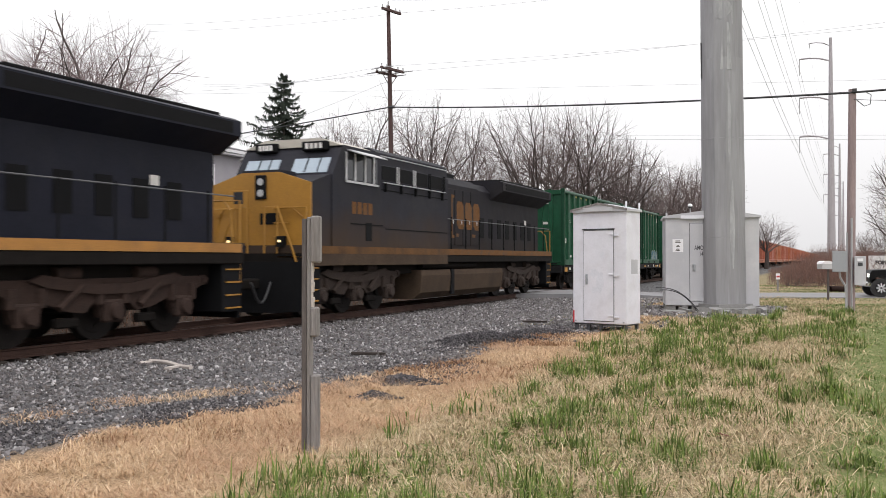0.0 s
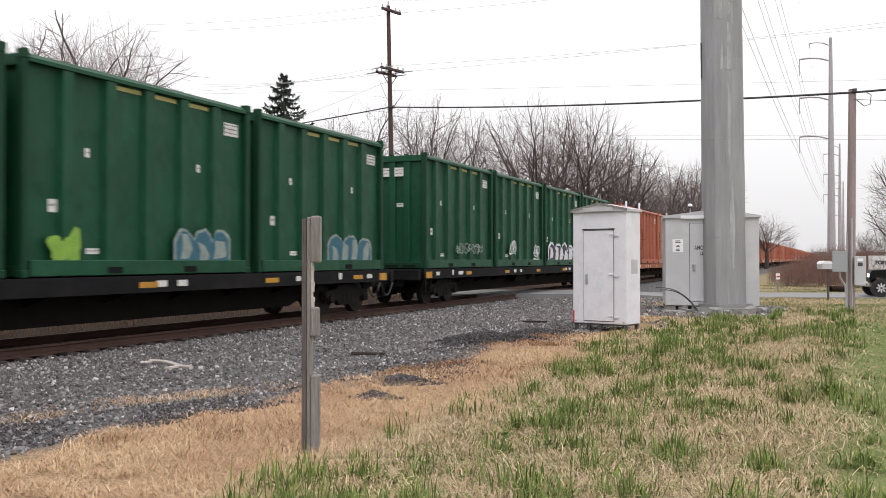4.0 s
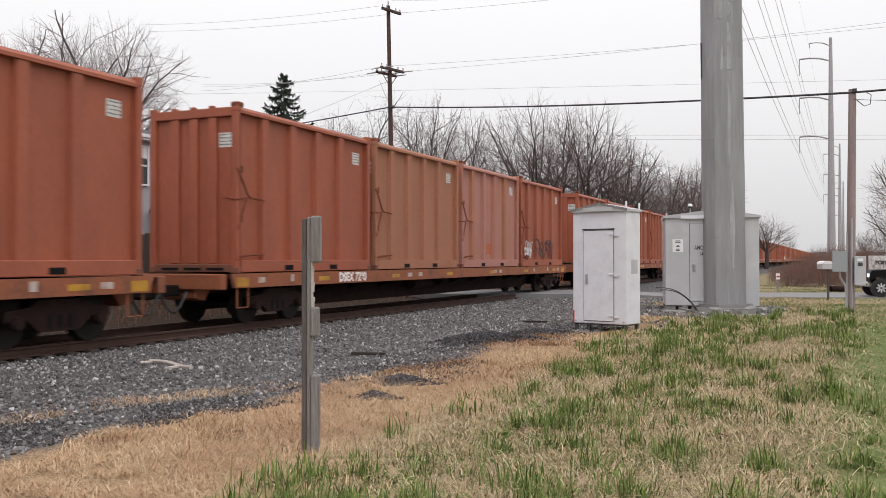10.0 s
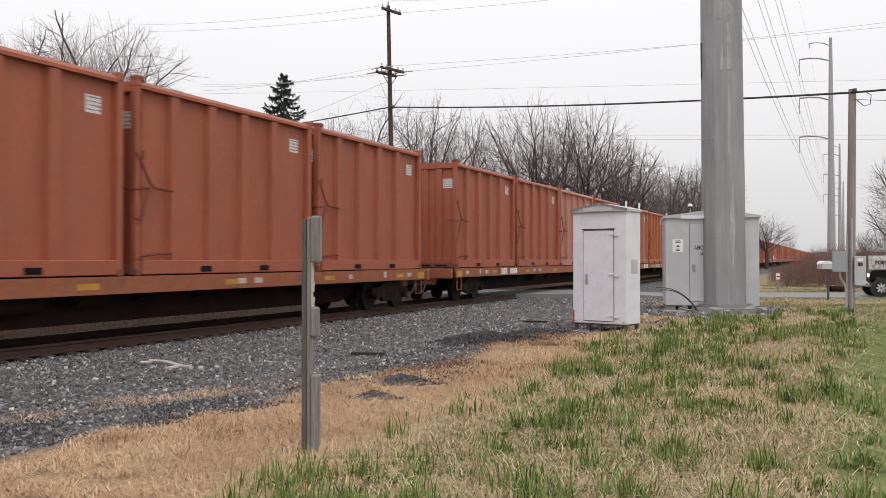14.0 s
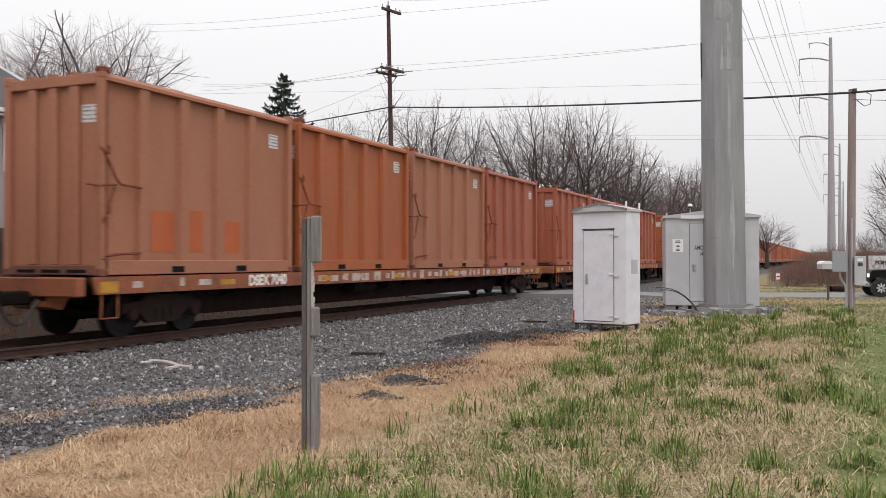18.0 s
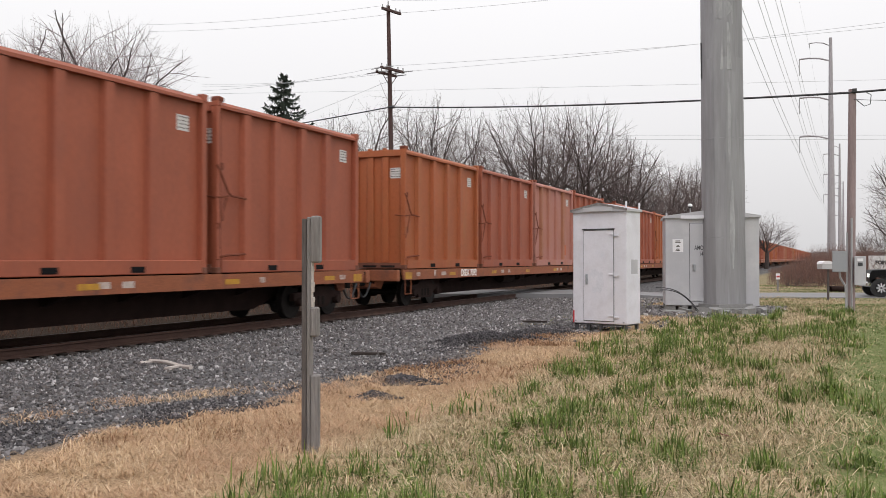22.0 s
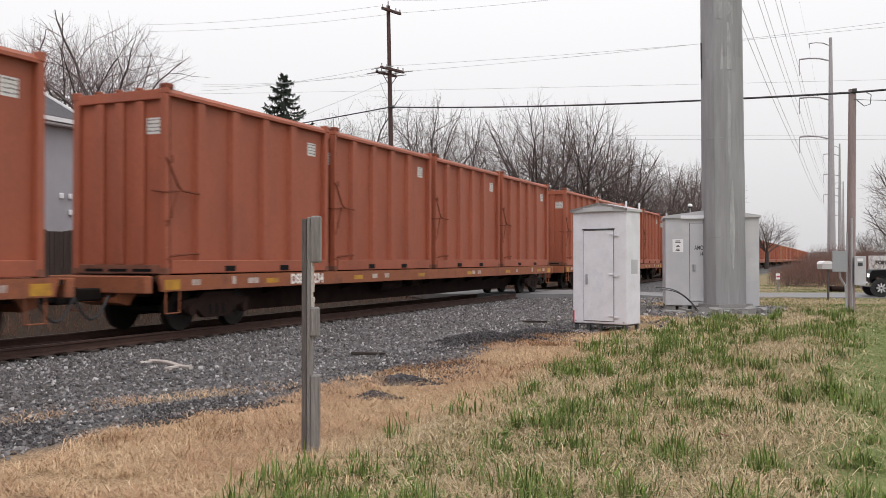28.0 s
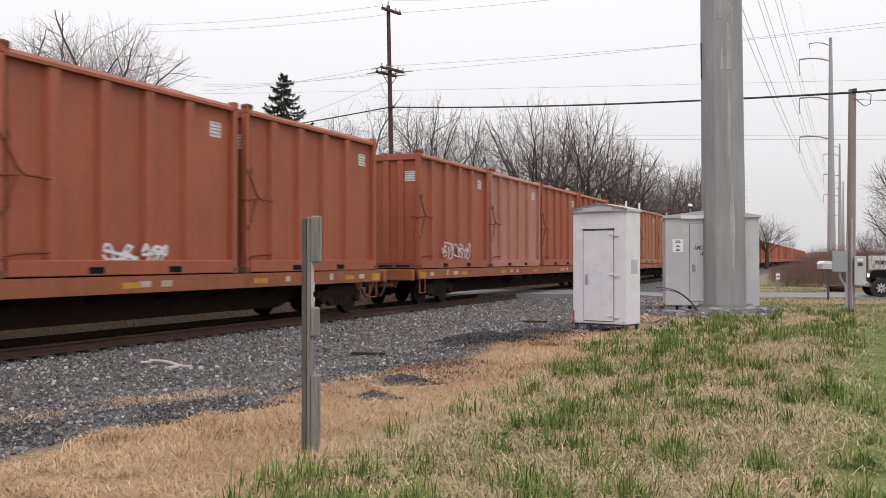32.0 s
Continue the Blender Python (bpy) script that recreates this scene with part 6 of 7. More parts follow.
FAR_BOXES = {"orange": container("orange", M_ORANGE, True), "pink": container("pink", M_PINK, True), "tan": container("tan", M_TAN, True), "burnt": container("burnt", M_BURNT, True)}


def wheelset(parent, y, r, sub="wheelset"):
    """Two flanged wheels on an axle; its origin is the axle's middle, so that it can turn."""
    bm = bmesh.new()
    for s in (-1, 1):
        tube(bm, (s * 0.69, 0, 0), (s * 0.82, 0, 0), r, r, 24)
        tube(bm, (s * 0.66, 0, 0), (s * 0.69, 0, 0), r + 0.025, r + 0.025, 24)
        tube(bm, (s * 0.82, 0, 0), (s * 0.826, 0, 0), r * 0.78, r * 0.74, 24)
        tube(bm, (s * 0.80, 0, 0), (s * 0.88, 0, 0), 0.13, 0.10, 12)
        for k in range(4):
            t = k * math.pi / 2
            tube(bm, (s * 0.824, r * 0.5 * math.cos(t), r * 0.5 * math.sin(t)), (s * 0.835, r * 0.5 * math.cos(t), r * 0.5 * math.sin(t)), 0.035, 0.035, 6)
    tube(bm, (-0.8, 0, 0), (0.8, 0, 0), 0.085, 0.085, 10)
    return part(sub, bm, M_WHEEL, parent, at=pose(0, y, r))


def car_bogie(parent, y, material):
    b = part("bogie", B((-0.95, 0.95, -0.2, 0.2, 0.42, 0.68), bev=0.03), M_UNDER, parent, at=pose(0, y, 0))
    prof = [(-1.12, 0.62), (-0.62, 0.66), (-0.45, 0.78), (0.45, 0.78), (0.62, 0.66), (1.12, 0.62), (1.12, 0.44), (0.72, 0.48), (0.42, 0.24), (-0.42, 0.24), (-0.72, 0.48), (-1.12, 0.44)]
    for s in (-1, 1):
        bm = prism(bmesh.new(), prof, 0, s * 0.92, s * 1.06)
        part("side_frame", bm, material, b)
        for k in (-0.22, 0, 0.22):
            part("spring", T((s * 1.0, k, 0.30), (s * 1.0, k, 0.52), 0.085, 0.085, 10), M_UNDER, b)
        for k in (-0.89, 0.89):
            part("axle_cap", T((s * 1.0, k, 0.42), (s * 1.14, k, 0.42), 0.13, 0.11, 12), material, b)
    for k in (-0.89, 0.89):
        wheelset(b, k, 0.42)
    return b


def flat_car(style, number, rng):
    """A long flat car for four containers."""
    black = style == "black"
    m = M_BLACKCAR if black else M_ORANGECAR
    under = M_UNDER if black else M_UNDER_BROWN
    c = thing("flat_car", pose(0, 0, -300), "long black flat car with yellow reflectors" if black else "long rusty orange flat car with yellow reflectors", "rail car", "flat cars of the train")
    y0, y1 = 0.95, CAR - 0.95
    part("deck", B((-1.20, 1.20, y0, y1, DECK - 0.12, DECK - 0.04)), under, c)
    part("centre_sill", prism(bmesh.new(), [(y0, 0.72), (3.9, 0.66), (5.2, 0.27), (CAR - 5.2, 0.27), (CAR - 3.9, 0.66), (y1, 0.72), (y1, 1.03), (y0, 1.03)], 0, -0.45, 0.45), under, c)
    for s in (-1, 1):
        sill = part("side_sill", prism(bmesh.new(), [(y0 + 0.35, 0.83), (y0 + 0.25, DECK - 0.005), (y1 - 0.25, DECK - 0.005), (y1 - 0.35, 0.83)], 0, s * 1.20, s * 1.27), m, c)
        if s > 0:
            for k in range(6):
                y = 5.0 + k * 4.05
                part("reflector", B((1.2705, 1.275, y - 0.25, y + 0.25, 0.92, 1.03)), M_YELLOW, sill, "yellow reflective strip")
            for y, w in ((2.3, 0.26), (3.55, 0.13), (4.25, 0.4), (10.0, 0.3), (10.75, 0.26), (17.5, 0.3), (18.1, 0.3), (22.3, 0.2), (24.3, 0.16), (25.9, 0.3)):
                part("data_patch", B((1.2705, 1.274, y - w / 2, y + w / 2, 0.93, 1.05 + 0.05 * (w < 0.18))), M_STICKER if black else M_FADED, sill, "faded white data patch")
            if number == "DSEX 7040":
                wrng = random.Random(40)
                y = 8.2
                while y < 24.5:
                    w = wrng.uniform(0.16, 0.42)
                    part("worn_bar", B((1.2702, 1.2725, y, y + w, 0.87 + wrng.uniform(0, 0.05), 1.08 + wrng.uniform(-0.04, 0.04))), M_FADED, sill, "worn faded white painted bar")
                    y += w + wrng.uniform(0.1, 0.35)
            if number:
                part("lettering", text_mesh(number, 0.315, M_LETTER, 0.014), None, sill, "white stencilled reporting mark", at=pose(1.271, 5.75, 0.885, 90, 0, 90))
                if number == "DSEX":
                    part("number_bars", B(*[(1.271, 1.274, 6.85 + 0.22 * k, 7.02 + 0.22 * k, 0.885, 1.1) for k in range(4)]), M_LETTER, sill, "worn white number bars")
    for ye, d in ((y0, -1), (y1, 1)):
        es = part("end_sill", B((-1.24, 1.24, ye - 0.08, ye + 0.12, 0.80, DECK - 0.01), bev=0.02), m, c)
        part("gusset", prism(bmesh.new(), [(ye, 0.80), (ye + (0.5 if d < 0 else -0.5), 0.8), (ye + (0.3 if d < 0 else -0.3), 0.55), (ye, 0.62)], 0, -0.5, 0.5), m, es)
        part("yellow_end_plate", B((1.2705, 1.276, ye + (0.42 if d < 0 else -0.86), ye + (0.86 if d < 0 else -0.42), 0.86, 1.06)), M_YELLOW, es, "yellow reflective end plate")
        for s in (-1, 1):
            st = part("ladder_step", pipe(bmesh.new(), [(s * 1.22, ye + 0.5 * (-d), 0.83), (s * 1.22, ye + 0.5 * (-d), 0.40), (s * 1.22, ye + 0.9 * (-d), 0.40), (s * 1.22, ye + 0.9 * (-d), 0.83)], 0.02), m, c)
        cp = part("coupler", B((-0.14, 0.14, min(ye, ye + d * 0.7), max(ye, ye + d * 0.7), 0.66, 0.90), (-0.2, 0.2, min(ye + d * 0.68, ye + d * 0.94), max(ye + d * 0.68, ye + d * 0.94), 0.62, 0.94), bev=0.03), M_UNDER, c)
        hose = [(0.35, ye + d * (0.1 + 0.85 * t), 0.75 - 0.42 * math.sin(math.pi * min(1, t * 1.0))) for t in np.linspace(0, 1, 9)]
        part("air_hose", pipe(bmesh.new(), hose, 0.028), M_WIRE, c, "sagging black air hose")
    part("brake_reservoir", T((0.7, 11.2, 0.72), (0.7, 12.5, 0.72), 0.2, 0.2, 14), under, c)
    part("brake_cylinder", T((0.72, 13.3, 0.74), (0.72, 13.9, 0.74), 0.15, 0.15, 12), under, c)
    for k in range(12):
        y = 4.0 + k * (CAR - 8.0) / 11
        part("cross_bearer", prism(bmesh.new(), [(-1.2, 0.98), (1.2, 0.98), (1.2, 0.86), (0.45, 0.62), (-0.45, 0.62), (-1.2, 0.86)], 1, y - 0.06, y + 0.06), under, c)
    for y in (3.25, CAR - 3.25):
        car_bogie(c, y, under)
    return c


def locomotive(dusty):
    """A six-axle road diesel, cab leading; length 22.3 over couplers."""
    c = thing("diesel_locomotive", pose(0, 0, -300), "dusty grey-blue six-axle diesel locomotive with yellow nose, brown with dirt below" if dusty else "dark blue six-axle diesel locomotive with a bright yellow stripe", "locomotive", "locomotives of the train")
    W = 1.5
    body, grime, bogie_m = (M_LOCO_GREY, M_LOCO_DUST, M_TRUCK_DUST) if dusty else (M_LOCO_BLUE, M_LOCO_GRIME, M_TRUCK_DIRT)
    hood = M_LOCO_REAR if dusty else M_LOCO_BLUE
    low_stripe, mark = (M_LOCO_STRIPE_DIRTY, M_LOCO_MARK) if dusty else (M_LOCO_STRIPE, M_LOCO_STRIPE)
    frame = part("underframe", B((-W, W, 1.0, 21.3, 1.36, 1.60), bev=0.02), M_UNDER, c)
    part("frame_beam", B((-1.1, 1.1, 1.1, 21.2, 1.02, 1.36)), M_UNDER, c)
    for s in (-1, 1):
        for y0, y1, dirty in ((1.05, 9.6, True), (9.6, 21.2, False)):
            part("sill_stripe", B((s * W, s * W + 0.012 * s, y0, y1, 1.60, 1.79) if s > 0 else (-W - 0.012, -W, y0, y1, 1.60, 1.79)), low_stripe if dirty else M_LOCO_MARK if dusty else M_LOCO_STRIPE, frame, "grimy yellow stripe" if dirty else "worn yellow stripe")
    part("walkway", B((-W + 0.003, W - 0.003, 1.0, 21.3, 1.60, 1.80)), body, c)
    # cab and nose
    nose = part("nose", prism(bmesh.new(), [(1.24, 1.76), (1.24, 3.36), (2.15, 3.62), (2.15, 1.76)], 0, -1.46, 1.46), body, c)
    part("nose_front", prism(bmesh.new(), [(-1.462, 1.5), (1.462, 1.5), (1.462, 3.34), (0.55, 3.62), (-0.55, 3.62), (-1.462, 3.34)], 1, 1.17, 1.236), M_LOCO_YEL, c, "yellow nose face")
    part("nose_step_top", prism(bmesh.new(), [(1.18, 3.60), (1.18, 3.68), (1.9, 3.68), (2.0, 3.60)], 0, -0.55, 0.55), body, c)
    part("nose_door", B((-0.9, -0.35, 1.14, 1.168, 1.85, 3.2), bev=0.02), M_LOCO_YEL, c)
    part("nose_door_window", B((-0.78, -0.5, 1.132, 1.139, 2.85, 3.15), bev=0.003), M_DARKGLASS, c)
    hb = part("headlight_box", B((-0.14, 0.2, 1.12, 1.168, 2.95, 3.55), bev=0.02), M_LOCO_DARK, c)
    for z in (3.1, 3.38):
        part("headlight", T((0.04, 1.119, z), (0.04, 1.10, z), 0.09, 0.09, 14), M_ALU, hb, "bright headlight lens")
    cab = part("cab", prism(bmesh.new(), [(2.15, 1.76), (2.15, 3.6), (2.55, 4.25), (2.7, 4.42), (4.75, 4.42), (4.75, 1.76)], 0, -1.5, 1.5), body, c)
    part("cab_roof", prism(bmesh.new(), [(-1.5, 4.4), (-0.85, 4.62), (0.85, 4.62), (1.5, 4.4)], 1, 2.6, 4.75), M_CABROOF, c, "pale dusty cab roof")
    # windscreens lean with the cab front
    lean = math.degrees(math.atan2(0.4, 0.65))
    for x0, x1 in ((-1.25, -0.22), (0.22, 1.3)):
        ws = part("windscreen", B((x0, x1, -0.02, -0.002, 0.08, 0.55)), M_SKYTINT_GLASS, c, "windscreen coloured pale blue for the sky's reflection", at=pose(0, 2.15, 3.6, -lean))
        part("wiper", B((x0 + 0.4, x0 + 0.43, -0.035, -0.021, 0.1, 0.6)), M_LOCO_DARK, ws)
        part("wiper", B((x1 - 0.3, x1 - 0.27, -0.035, -0.021, 0.1, 0.6)), M_LOCO_DARK, ws)
    for x0, x1 in ((-1.05, -0.4), (0.4, 1.15)):
        nb = part("number_board", B((x0, x1, 2.42, 2.6, 4.28, 4.52), bev=0.02), M_LOCO_DARK, c)
        for k in range(4):
            xx = x0 + 0.12 + k * (x1 - x0 - 0.2) / 4
            part("digit_bar", B((xx, xx + 0.09, 2.412, 2.419, 4.33, 4.47)), M_STICKER, nb)
    for s in (-1, 1):
        def sx(a, b):
            return (a, b) if s > 0 else (-b, -a)
        for y0, y1 in ((2.85, 3.2), (3.32, 3.75), (3.87, 4.22), (4.36, 4.55)):
            w = part("side_window", B((*sx(1.5, 1.506), y0, y1, 3.55, 4.2)), M_DARKGLASS, c)
            part("window_post", B((*sx(1.506, 1.53), y0 - 0.07, y0, 3.5, 4.25)), M_ALU, w)
        part("window_sill", B((*sx(1.506, 1.53), 2.8, 4.6, 3.46, 3.52)), M_ALU, c)
        sh = [(s * 1.5, 4.30), (s * 1.95, 4.16), (s * 1.95, 4.19), (s * 1.5, 4.34)]
        part("sunshade", prism(bmesh.new(), sh, 1, 2.9, 4.3), M_ALU, c, "bright metal sunshade")
        part("cab_number_bars", B(*[(*sx(1.501, 1.504), 3.15 + k * 0.3, 3.37 + k * 0.3, 2.66, 2.98) for k in range(4)]), mark, cab, "faded yellow number bars")
        part("cab_vent", B((*sx(1.5, 1.508), 3.9, 4.25, 1.95, 2.45)), M_LOCO_DARK, c)
        part("cab_seam", B((*sx(1.5, 1.512), 3.1, 4.9, 2.38, 2.41)), M_LOCO_DARK, c)
        part("lower_grime", B((*sx(1.5, 1.507), 1.3, 9.5, 1.30, 1.74)), grime, c, "grimy lower panel")
    # equipment hood behind the cab, full width on the walkway
    part("equipment_hood", B((-1.44, 1.44, 4.75, 9.7, 1.76, 4.12), bev=0.03), body, c)
    up = part("grid_hood", prism(bmesh.new(), [(-1.40, 4.12), (1.40, 4.12), (1.36, 4.46), (1.1, 4.6), (-1.1, 4.6), (-1.36, 4.46)], 1, 4.78, 9.7), body, c)
    for s in (-1, 1):
        for k in range(4):
            y = 4.95 + k * 1.12
            lv = part("louvre", B((1.441, 1.452, y, y + 0.84, 3.70, 4.10) if s > 0 else (-1.452, -1.441, y, y + 0.84, 3.70, 4.10)), M_LOCO_DARK, c)
            part("louvre_post", B((1.4525, 1.475, y + 0.90, y + 0.95, 3.66, 4.14) if s > 0 else (-1.475, -1.4525, y + 0.90, y + 0.95, 3.66, 4.14), (1.4525, 1.475, y + 1.02, y + 1.07, 3.66, 4.14) if s > 0 else (-1.475, -1.4525, y + 1.02, y + 1.07, 3.66, 4.14)), M_INSUL if k < 2 else M_LOCO_DARK, lv)
        part("hood_rail", pipe(bmesh.new(), [(s * 1.46, 4.8, 4.36), (s * 1.46, 9.5, 4.36)], 0.018), M_INSUL, c)
        part("hood_rail", pipe(bmesh.new(), [(s * 1.50, 4.95, 3.62), (s * 1.50, 9.3, 3.62)], 0.018), M_INSUL, c)
        for k in range(5):
            part("rail_bracket", B((1.44, 1.52, 5.1 + k, 5.14 + k, 3.36, 3.66) if s > 0 else (-1.52, -1.44, 5.1 + k, 5.14 + k, 3.36, 3.66)), M_LOCO_DARK, c)
        part("hood_seam", B((1.44, 1.449, 4.9, 9.6, 3.40, 3.43) if s > 0 else (-1.449, -1.44, 4.9, 9.6, 3.40, 3.43)), M_LOCO_DARK, c)
        part("hood_seam", B((1.44, 1.449, 5.2, 9.6, 2.30, 2.33) if s > 0 else (-1.449, -1.44, 5.2, 9.6, 2.30, 2.33)), M_LOCO_DARK, c)
    # engine hood
    part("engine_hood", prism(bmesh.new(), [(-0.95, 1.76), (0.95, 1.76), (0.95, 4.05), (0.7, 4.32), (-0.7, 4.32), (-0.95, 4.05)], 1, 9.7, 13.6), hood, c)
    for s in (-1, 1):
        for k in range(5):
            y = 9.9 + k * 0.74
            d = part("hood_door", B((0.952, 0.972, y, y + 0.68, 1.95, 3.9) if s > 0 else (-0.972, -0.952, y, y + 0.68, 1.95, 3.9), bev=0.006), hood, c)
            part("door_latch", B((0.973, 0.99, y + 0.55, y + 0.6, 2.7, 2.85) if s > 0 else (-0.99, -0.973, y + 0.55, y + 0.6, 2.7, 2.85)), M_ALU, d)
    # emblem: plain yellow shapes
    ex = 0.974
    part("emblem_bracket", B((ex, ex + 0.004, 11.05, 11.15, 2.2, 3.7), (ex, ex + 0.004, 11.15, 11.3, 3.6, 3.7), (ex, ex + 0.004, 11.15, 11.3, 2.2, 2.3)), mark, c, "faded yellow bracket emblem")
    for k in range(3):
        y = 11.55 + 0.78 * k
        part("emblem_block", prism(bmesh.new(), [(y, 2.7), (y + 0.16, 2.52), (y + 0.58, 2.52), (y + 0.64, 2.66), (y + 0.6, 3.34), (y + 0.44, 3.5), (y + 0.06, 3.5), (y - 0.04, 3.34)], 0, ex, ex + 0.004), mark, c, "faded yellow emblem block")
    part("emblem_mark", B((ex, ex + 0.004, 11.5, 11.72, 2.25, 2.36)), mark, c, "small faded yellow mark")
    part("emblem_mark", B((ex, ex + 0.004, 13.0, 13.3, 2.25, 2.36)), mark, c, "small faded yellow mark")
    part("exhaust_stack", B((-0.4, 0.4, 11.6, 12.7, 4.3, 4.55), bev=0.03), M_LOCO_DARK, c)
    part("roof_hatch", B((-0.6, 0.6, 9.9, 11.2, 4.3, 4.4), bev=0.03), hood, c)
    part("horn", T((0.3, 9.95, 4.48), (0.3, 9.5, 4.5), 0.05, 0.09, 10), M_LOCO_DARK, c)
    # radiator section with overhanging wings
    part("radiator_hood", prism(bmesh.new(), [(-0.95, 1.76), (0.95, 1.76), (0.95, 4.0), (0.7, 4.27), (-0.7, 4.27), (-0.95, 4.0)], 1, 13.604, 20.95), hood, c)
    rad = part("radiator_wing", prism(bmesh.new(), [(-1.5, 4.08), (-1.5, 4.40), (-1.3, 4.48), (1.3, 4.48), (1.5, 4.40), (1.5, 4.08), (0.95, 3.72), (-0.95, 3.72)], 1, 14.9, 21.2), hood, c)
    part("radiator_cover", B((-1.25, 1.25, 15.4, 20.8, 4.481, 4.56), bev=0.02), M_LOCO_DARK, c)
    for s in (-1, 1):
        part("wing_grille", B((1.5, 1.506, 15.2, 20.9, 4.12, 4.36) if s > 0 else (-1.506, -1.5, 15.2, 20.9, 4.12, 4.36)), M_LOCO_DARK, rad)
        for k in range(7):
            y = 13.8 + k * 0.95
            part("intake_grille", B((0.952, 0.965, y, y + 0.42, 2.25, 3.0) if s > 0 else (-0.965, -0.952, y, y + 0.42, 2.25, 3.0)), M_LOCO_DARK, c)
        part("notice", B((0.966, 0.969, 19.0, 19.25, 2.9, 3.1) if s > 0 else (-0.969, -0.966, 19.0, 19.25, 2.9, 3.1)), M_STICKER, c)
    # handrails along the walkway
    for s in (-1, 1):
        ys = np.arange(9.9, 21.2, 1.28)
        part("handrail", pipe(bmesh.new(), [(s * 1.46, 9.6, 2.79), (s * 1.46, 21.0, 2.79)], 0.016), M_RAILGREY, c, "thin grey handrail")
        for y in ys:
            part("stanchion", T((s * 1.46, y, 1.7), (s * 1.46, y, 2.85), 0.022, 0.022, 6), M_LOCO_DARK, c)
        for y, d in ((1.05, 1), (21.25, -1)):
            part("end_handrail", pipe(bmesh.new(), [(s * 1.42, y, 1.0), (s * 1.42, y, 2.72), (s * 0.5, y, 2.72)], 0.024), M_LOCO_YEL, c, "yellow grab rail")
            part("grab_rail", pipe(bmesh.new(), [(s * 1.0, y, 2.72), (s * 1.25, y + 0.1 * d, 2.5), (s * 1.35, y + 0.15 * d, 1.75)], 0.022), M_LOCO_YEL, c)
            well = part("step_well", B((s * 1.02 - 0.42, s * 1.02 + 0.42, y - 0.02, y + 0.62, 0.35, 1.55) if d > 0 else (s * 1.02 - 0.42, s * 1.02 + 0.42, y - 0.62, y + 0.02, 0.35, 1.55), bev=0.02), M_LOCO_DARK, c)
            for k in range(5):
                z = 0.42 + k * 0.27
                part("step_edge", B((s * 1.02 - 0.40, s * 1.02 + 0.40, y - 0.05, y - 0.025, z, z + 0.03) if d > 0 else (s * 1.02 - 0.40, s * 1.02 + 0.40, y + 0.025, y + 0.05, z, z + 0.03), (s * 1.445 - 0.02, s * 1.445 + 0.02, min(y, y + 0.5 * d), max(y, y + 0.5 * d), z, z + 0.03)), M_LOCO_YEL, well, "yellow step edge")
    for s in (-1, 1):
        part("front_handrail", pipe(bmesh.new(), [(s * 0.25, 0.98, 1.6), (s * 0.25, 0.98, 2.75), (s * 0.62, 0.98, 2.75), (s * 1.05, 0.98, 1.75), (s * 1.32, 0.98, 1.0)], 0.026), M_LOCO_YEL, c, "yellow sloping handrail")
        part("handrail_post", pipe(bmesh.new(), [(s * 0.62, 0.99, 1.6), (s * 0.62, 0.99, 2.75)], 0.022), M_LOCO_YEL, c)
    for k in range(3):
        part("nose_grab", pipe(bmesh.new(), [(0.45, 1.16, 2.0 + 0.35 * k), (0.45, 1.1, 2.0 + 0.35 * k), (0.85, 1.1, 2.0 + 0.35 * k), (0.85, 1.16, 2.0 + 0.35 * k)], 0.016), M_LOCO_YEL, c)
    part("nose_plate", B((0.0, 0.55, 1.15, 1.168, 2.32, 2.6), bev=0.006), M_LOCO_DARK, c)
    part("pilot", prism(bmesh.new(), [(-1.42, 1.4), (1.42, 1.4), (1.35, 0.2), (0.6, 0.14), (-0.6, 0.14), (-1.35, 0.2)], 1, 0.92, 1.02), M_LOCO_DARK, c)
    part("rear_pilot", prism(bmesh.new(), [(-1.42, 1.4), (1.42, 1.4), (1.35, 0.2), (-1.35, 0.2)], 1, 21.28, 21.36), M_LOCO_DARK, c)
    for x in (-0.75, 0.75):
        part("ditch_light", T((x, 0.9, 1.9), (x, 0.86, 1.9), 0.03, 0.03, 12), M_AMBER, c, "lit ditch light")
        part("ditch_light_bracket", B((x - 0.1, x + 0.1, 0.905, 1.05, 1.76, 2.02)), M_LOCO_DARK, c)
    for y0, y1 in ((0.0, 1.0), (21.3, 22.3)):
        part("coupler", B((-0.16, 0.16, y0, y1, 0.72, 0.98), bev=0.04), M_UNDER, c)
        part("air_hose", pipe(bmesh.new(), [(0.5, (y0 + y1) / 2 + (t - 0.5) * 0.8, 0.9 - 0.5 * math.sin(math.pi * t)) for t in np.linspace(0, 1, 8)], 0.03), M_WIRE, c)
    # fuel tank
    part("fuel_tank", prism(bmesh.new(), [(-1.42, 1.12), (1.42, 1.12), (1.45, 0.95), (1.40, 0.42), (1.15, 0.22), (-1.15, 0.22), (-1.40, 0.42), (-1.45, 0.95)], 1, 7.6, 14.95), grime, c, "dusty brown fuel tank")
    part("tank_strap", B((1.40, 1.47, 9.9, 10.15, 0.3, 1.13), (-1.47, -1.40, 9.9, 10.15, 0.3, 1.13)), M_LOCO_DARK, c)
    part("air_tank", T((1.2, 8.0, 1.26), (1.2, 12.6, 1.26), 0.11, 0.11, 12), M_UNDER, c)
